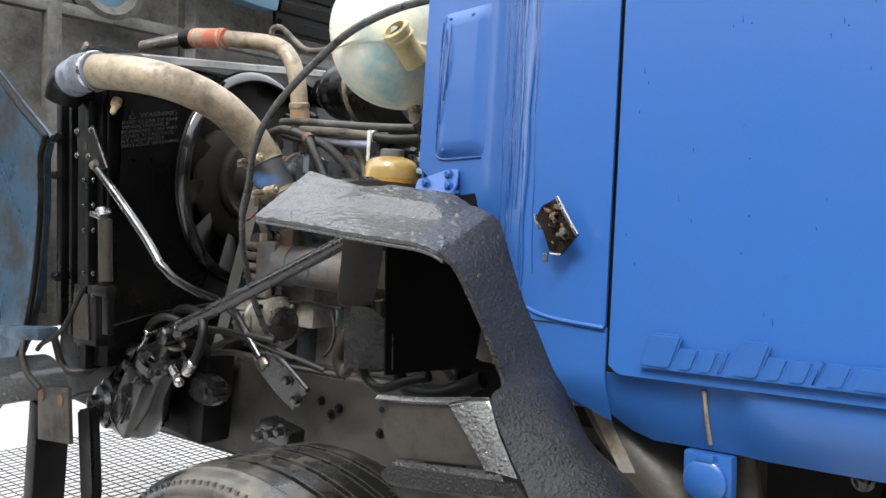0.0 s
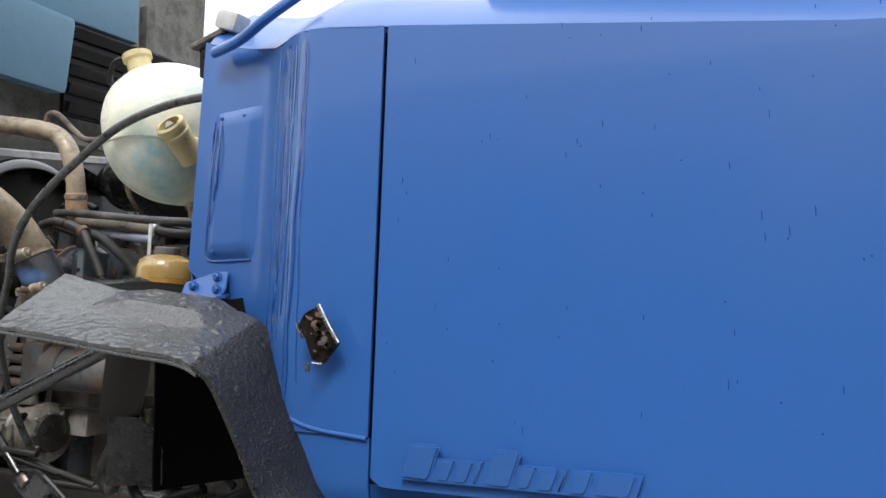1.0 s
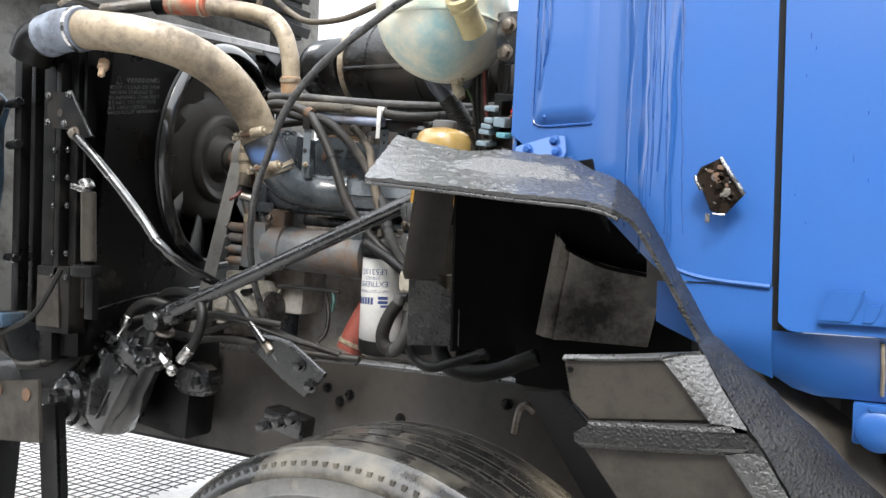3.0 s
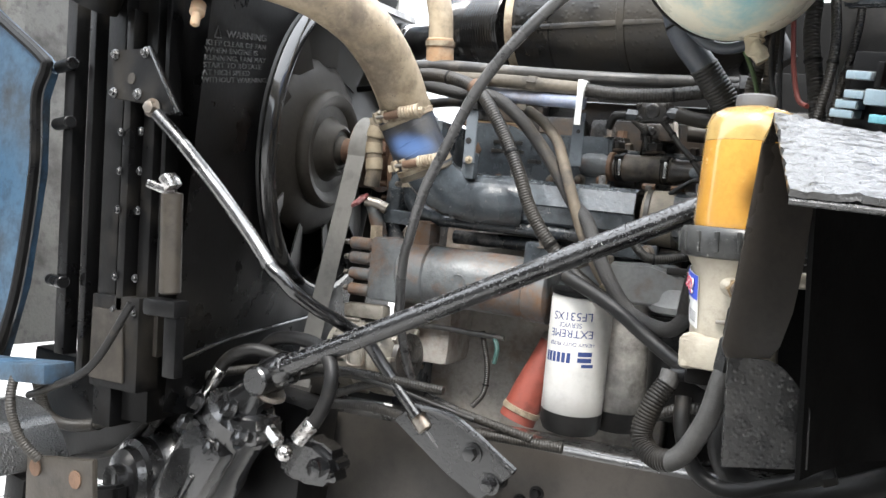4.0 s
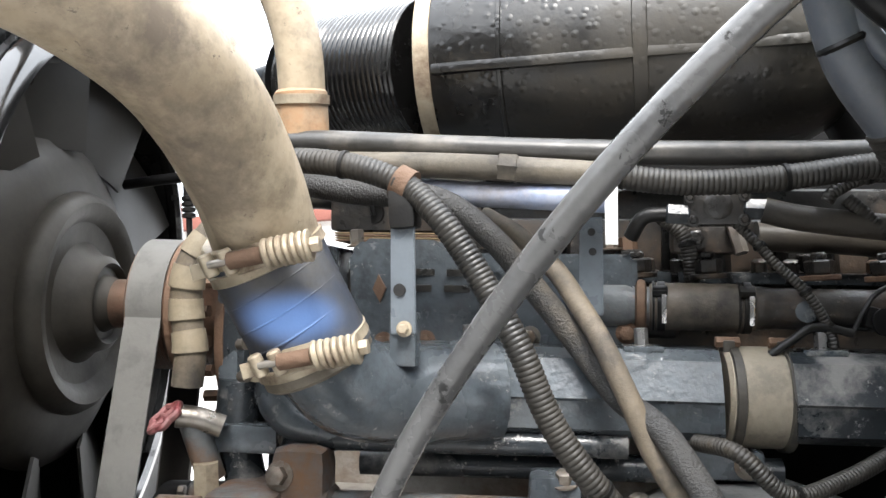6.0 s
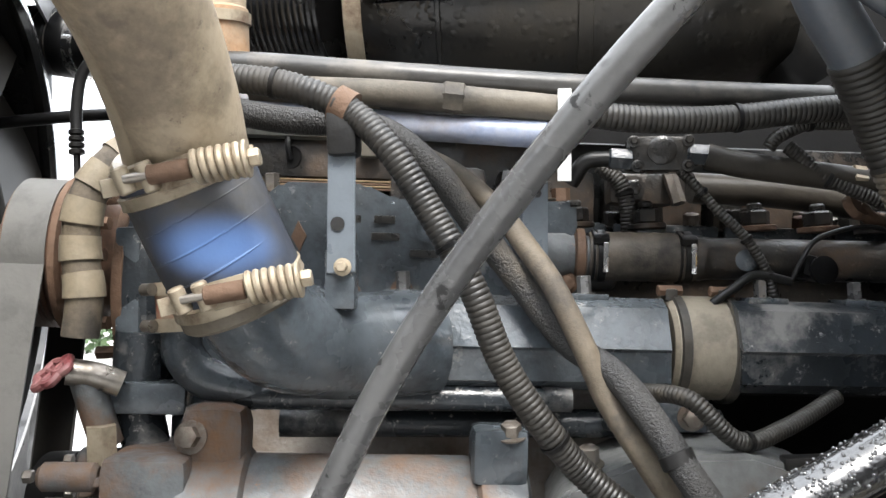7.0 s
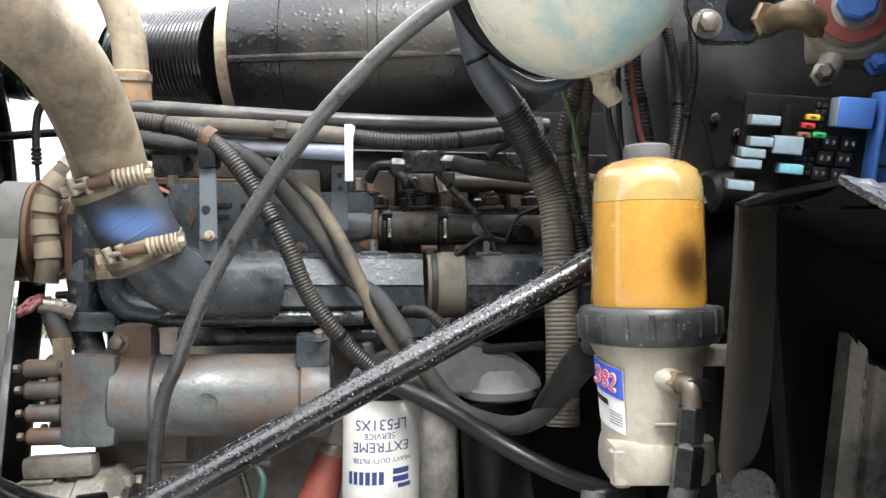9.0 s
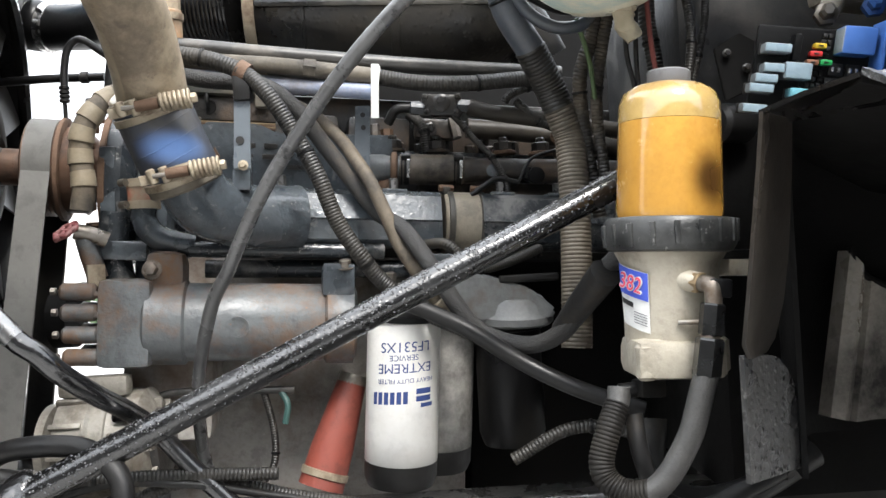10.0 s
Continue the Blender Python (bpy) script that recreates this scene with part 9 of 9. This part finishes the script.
# ---- tilted hood ----
def hood():
    h = thing("tilted_hood", "faded blue hood tipped forward, showing its grey underside", "hood", (-2.6, 0, 0.6))
    poly = [(-2.7, 2.05), (-2.35, 1.9), (-2.125, 1.757), (-1.965, 1.66), (-1.95, 1.635), (-1.975, 1.58), (-1.973, 1.44), (-2.013, 1.219), (-2.077, 1.056), (-2.3, 0.8), (-2.7, 0.5)]
    part("near_side", plate(poly, "y", -0.86, 0.03, bev=0.006), HOOD_SIDE, h)
    part("edge_flange", tube([(u, -0.862, v) for u, v in poly[:9]], 0.011, 8), BLACK, h, "dark rubber edge")
    rows = []
    for i in range(25):
        y = -1.1 + 2.43 * i / 24
        rows.append([(-2.66 + 0.05 * math.cos(y * 1.6) - 0.02 * k, y + (0.03 * k if y > 0.8 else 0), 1.0 + 0.235 * k) for k in range(11)])
    part("top_panel", sheet(rows, 0.01), HOOD_IN, h, "grey glassfibre underside of the hood top")
    for y in (-0.85, -0.55, 0.02, 0.95):
        part("rib", box((-2.60, y, 2.0), (0.06, 0.06, 1.9), bev=0.02), HOOD_IN, h)
    part("cross_rib", box((-2.60, -0.1, 2.2), (0.05, 1.9, 0.05), bev=0.015), HOOD_IN, h)
    part("lamp_bucket", lathe([(0.09, 0), (0.15, 0.0), (0.155, 0.03), (0.12, 0.06), (0.09, 0.05), (0.09, 0)], (-2.62, -0.34, 2.33), (1, 0, 0), 40), HOOD_IN, h, "round grey lamp bucket")
    part("lamp_shell", lathe([(0.11, 0), (0.1, 0.01), (0.02, 0.012)], (-2.62, -0.34, 2.33), (1, 0, 0), 30), BLUE_OLD, h)
    part("inner_box", box((-2.52, 0.1, 2.55), (0.12, 0.7, 0.34), (0, 8, 6), 0.03), BLUE_OLD, h, "pale blue moulded box inside the hood")
    part("inner_panel", box((-2.57, 0.35, 2.9), (0.06, 1.0, 0.36), (0, 0, 0), 0.03), BLUE_OLD, h, "pale blue moulded panel")
    part("louvre_panel", box((-2.56, 0.76, 2.5), (0.03, 0.62, 0.42), (0, 0, 0), 0.01), BLACK, h, "dark ribbed louvre panel")
    for i in range(5):
        part("louvre", box((-2.535, 0.78, 2.33 + 0.085 * i), (0.03, 0.64, 0.05), (0, 20, 0), 0.006), BLACK, h)
    part("lower_flange", box((-1.93, -0.935, 1.075), (0.34, 0.06, 0.035), (0, -4, 0), 0.006), HOOD_SIDE, h, "blue-grey lower flange of the hood")
    rows = []
    for i in range(13):
        a = math.radians(-50 + 125 * i / 12)
        row = []
        for k in range(9):
            p = Vector((-2.08 + 0.16 * math.sin(a), -1.0 + 0.025 * k, 0.84 + 0.13 * math.cos(a)))
            row.append(p + Vector((0, 0, noise.noise(p * 60) * 0.003)))
        rows.append(row)
    part("wheel_lip", sheet(rows, 0.012), FENDER_M, h, "wet gritty lower lip of the hood")
    part("hinge_post", box((-1.97, -0.85, 0.62), (0.06, 0.1, 0.5), (0, 8, 0), 0.008), BLACK, h)
    part("hinge_arm", box((-1.95, -0.68, 0.93), (0.5, 0.05, 0.24), (0, 4, 0), 0.01), BLACK, h)
    part("corrugated_lead", tube([(-1.86, -0.95, 1.09), (-1.845, -0.97, 1.03), (-1.83, -0.96, 0.97), (-1.8, -0.94, 0.93)], 0.009, 10, rib=0.0012, pitch=0.005), LOOM, h)
    bm = bmesh.new()
    for i in range(26):
        box((-2.95 + i * 0.04, -0.45, 0.47), (0.0025, 1.2, 0.003), bev=0, bm=bm)
    for k in range(30):
        box((-2.44, -1.05 + k * 0.04, 0.472), (1.04, 0.0025, 0.003), bev=0, bm=bm)
    part("grille_mesh", bm, MESH_M, h, "wire grille mesh", smooth=False)


hood()


def fuse_bracket():
    t = thing("fuse_bracket", "bent grey-brown steel plate beside the fuse block", "bracket", (-0.57, -0.6, 1.53))
    part("plate", plate([(-0.6, 1.603), (-0.565, 1.622), (-0.529, 1.601), (-0.535, 1.57), (-0.55, 1.55), (-0.588, 1.534)], "y", -0.602, 0.004, bev=0.001), MATT_BLACK, t)
    part("flange", plate([(-0.528, 1.602), (-0.545, 1.565), (-0.552, 1.55), (-0.54, 1.545), (-0.515, 1.59)], "y", -0.612, 0.012, bev=0.002), MATT_BLACK, t)
    for x, z in ((-0.585, 1.595), (-0.56, 1.575)):
        part("screw", bolt((x, -0.607, z), (0, -1, 0), 0.004, 0.004), ENGINE_DARK, t)


fuse_bracket()
line_thing("wire_loom", "black wire bundle running down the firewall", "loom", [(-0.62, -0.55, 1.72), (-0.615, -0.56, 1.66), (-0.62, -0.57, 1.6), (-0.64, -0.57, 1.52)], 0.007, LOOM, 10, rib=0.0008, pitch=0.004)
line_thing("wire_loom", "black wire bundle running down the firewall", "loom", [(-0.585, -0.54, 1.73), (-0.59, -0.55, 1.66), (-0.61, -0.55, 1.58), (-0.63, -0.55, 1.5)], 0.0055, LOOM, 10, rib=0.0008, pitch=0.004)

line_thing("breather_hose", "black rubber hose hooked up under the fender", "hose", [(-0.758, -0.71, 1.16), (-0.756, -0.72, 1.122), (-0.742, -0.72, 1.078), (-0.718, -0.72, 1.056), (-0.683, -0.72, 1.052), (-0.63, -0.715, 1.07), (-0.572, -0.7, 1.09)], 0.0105, RUBBER, 14,
           ends=[((-0.59, -0.704, 1.083), (-0.572, -0.7, 1.09), 0.0128, BLACK)])


def front_cover():
    t = thing("thermostat_cover", "dark stacked covers with a round plug on the head", "engine cover", (-1.33, -0.15, 1.6))
    part("lid", box((-1.32, -0.12, 1.667), (0.2, 0.24, 0.03), (0, ETILT, EYAW), 0.008), COVER_TAN, t, "grey-tan dusty lid")
    body = part("body", box((-1.32, -0.115, 1.632), (0.19, 0.22, 0.046), (0, ETILT, EYAW), 0.006), ENGINE_DARK, t)
    part("plug", lathe([(0.0, 0.004), (0.013, 0.004), (0.0145, 0.002), (0.0145, 0.0)], (-1.345, -0.226, 1.634), (0.0, -1, 0), 24), BLACK, t, "round black plug")
    part("plug_lead", tube([(-1.343, -0.232, 1.632), (-1.343, -0.24, 1.645), (-1.343, -0.235, 1.668), (-1.344, -0.225, 1.69)], 0.0032, 8), RUBBER, t)
    for k in range(4):
        part("shim", box((-1.32, -0.12, 1.6065 - 0.003 * k), (0.18, 0.21, 0.002), (0, ETILT, EYAW), 0.0004), RUSTY if k % 2 else BRASS, t)
    part("block", box((-1.252, -0.225, 1.645), (0.022, 0.02, 0.032), (0, ETILT, EYAW), 0.003), COVER_TAN, body)


COVER_TAN = mat("grey_tan_dusty_cover", (0.085, 0.085, 0.075), 0.4, other=(0.03, 0.031, 0.03), amount=0.8, scale=8, bump=0.3, stain=(0.16, 0.135, 0.1), stain_scale=8, stain_at=0.6, grime=0.4)
front_cover()


def thermostat_block():
    t = thing("thermostat_block", "small rusty dark casting with two unions on the engine side", "casting", (-0.945, -0.3, 1.58))
    body = part("body", box((-0.945, -0.292, 1.604), (0.066, 0.03, 0.036), (0, 3, 0), 0.006), ENGINE_DARK, t)
    part("face", lathe([(0.014, 0), (0.0145, 0.004), (0.011, 0.006), (0.004, 0.0065)], (-0.945, -0.308, 1.606), (0, -1, 0), 24), ENGINE_DARK, t, "oily round cover")
    for x, z in ((-0.972, 1.617), (-0.918, 1.615), (-0.97, 1.592), (-0.92, 1.59)):
        part("bolt", bolt((x, -0.307, z), (0, -1, 0), 0.004, 0.005), ENGINE_DARK, body)
    for x in (-0.985, -0.908):
        part("union", rod((x - 0.012, -0.3, 1.602), (x + 0.012, -0.3, 1.599), 0.0115, seg=6, bev=0.002), ENGINE_DK2, t)
    part("tail", tube([(-0.996, -0.3, 1.602), (-1.02, -0.3, 1.6), (-1.035, -0.29, 1.58)], 0.008, 12), RUBBER, t)


thermostat_block()
line_thing("return_hose", "thick dust-coated hose running back along the cylinder head", "hose", [(-0.9, -0.3, 1.599), (-0.865, -0.302, 1.588), (-0.798, -0.302, 1.575), (-0.729, -0.3, 1.562), (-0.6, -0.29, 1.54)], 0.0132, MUD, 16,
           ends=[((-0.765, -0.301, 1.569), (-0.75, -0.3, 1.566), 0.0152, CLAMP)])
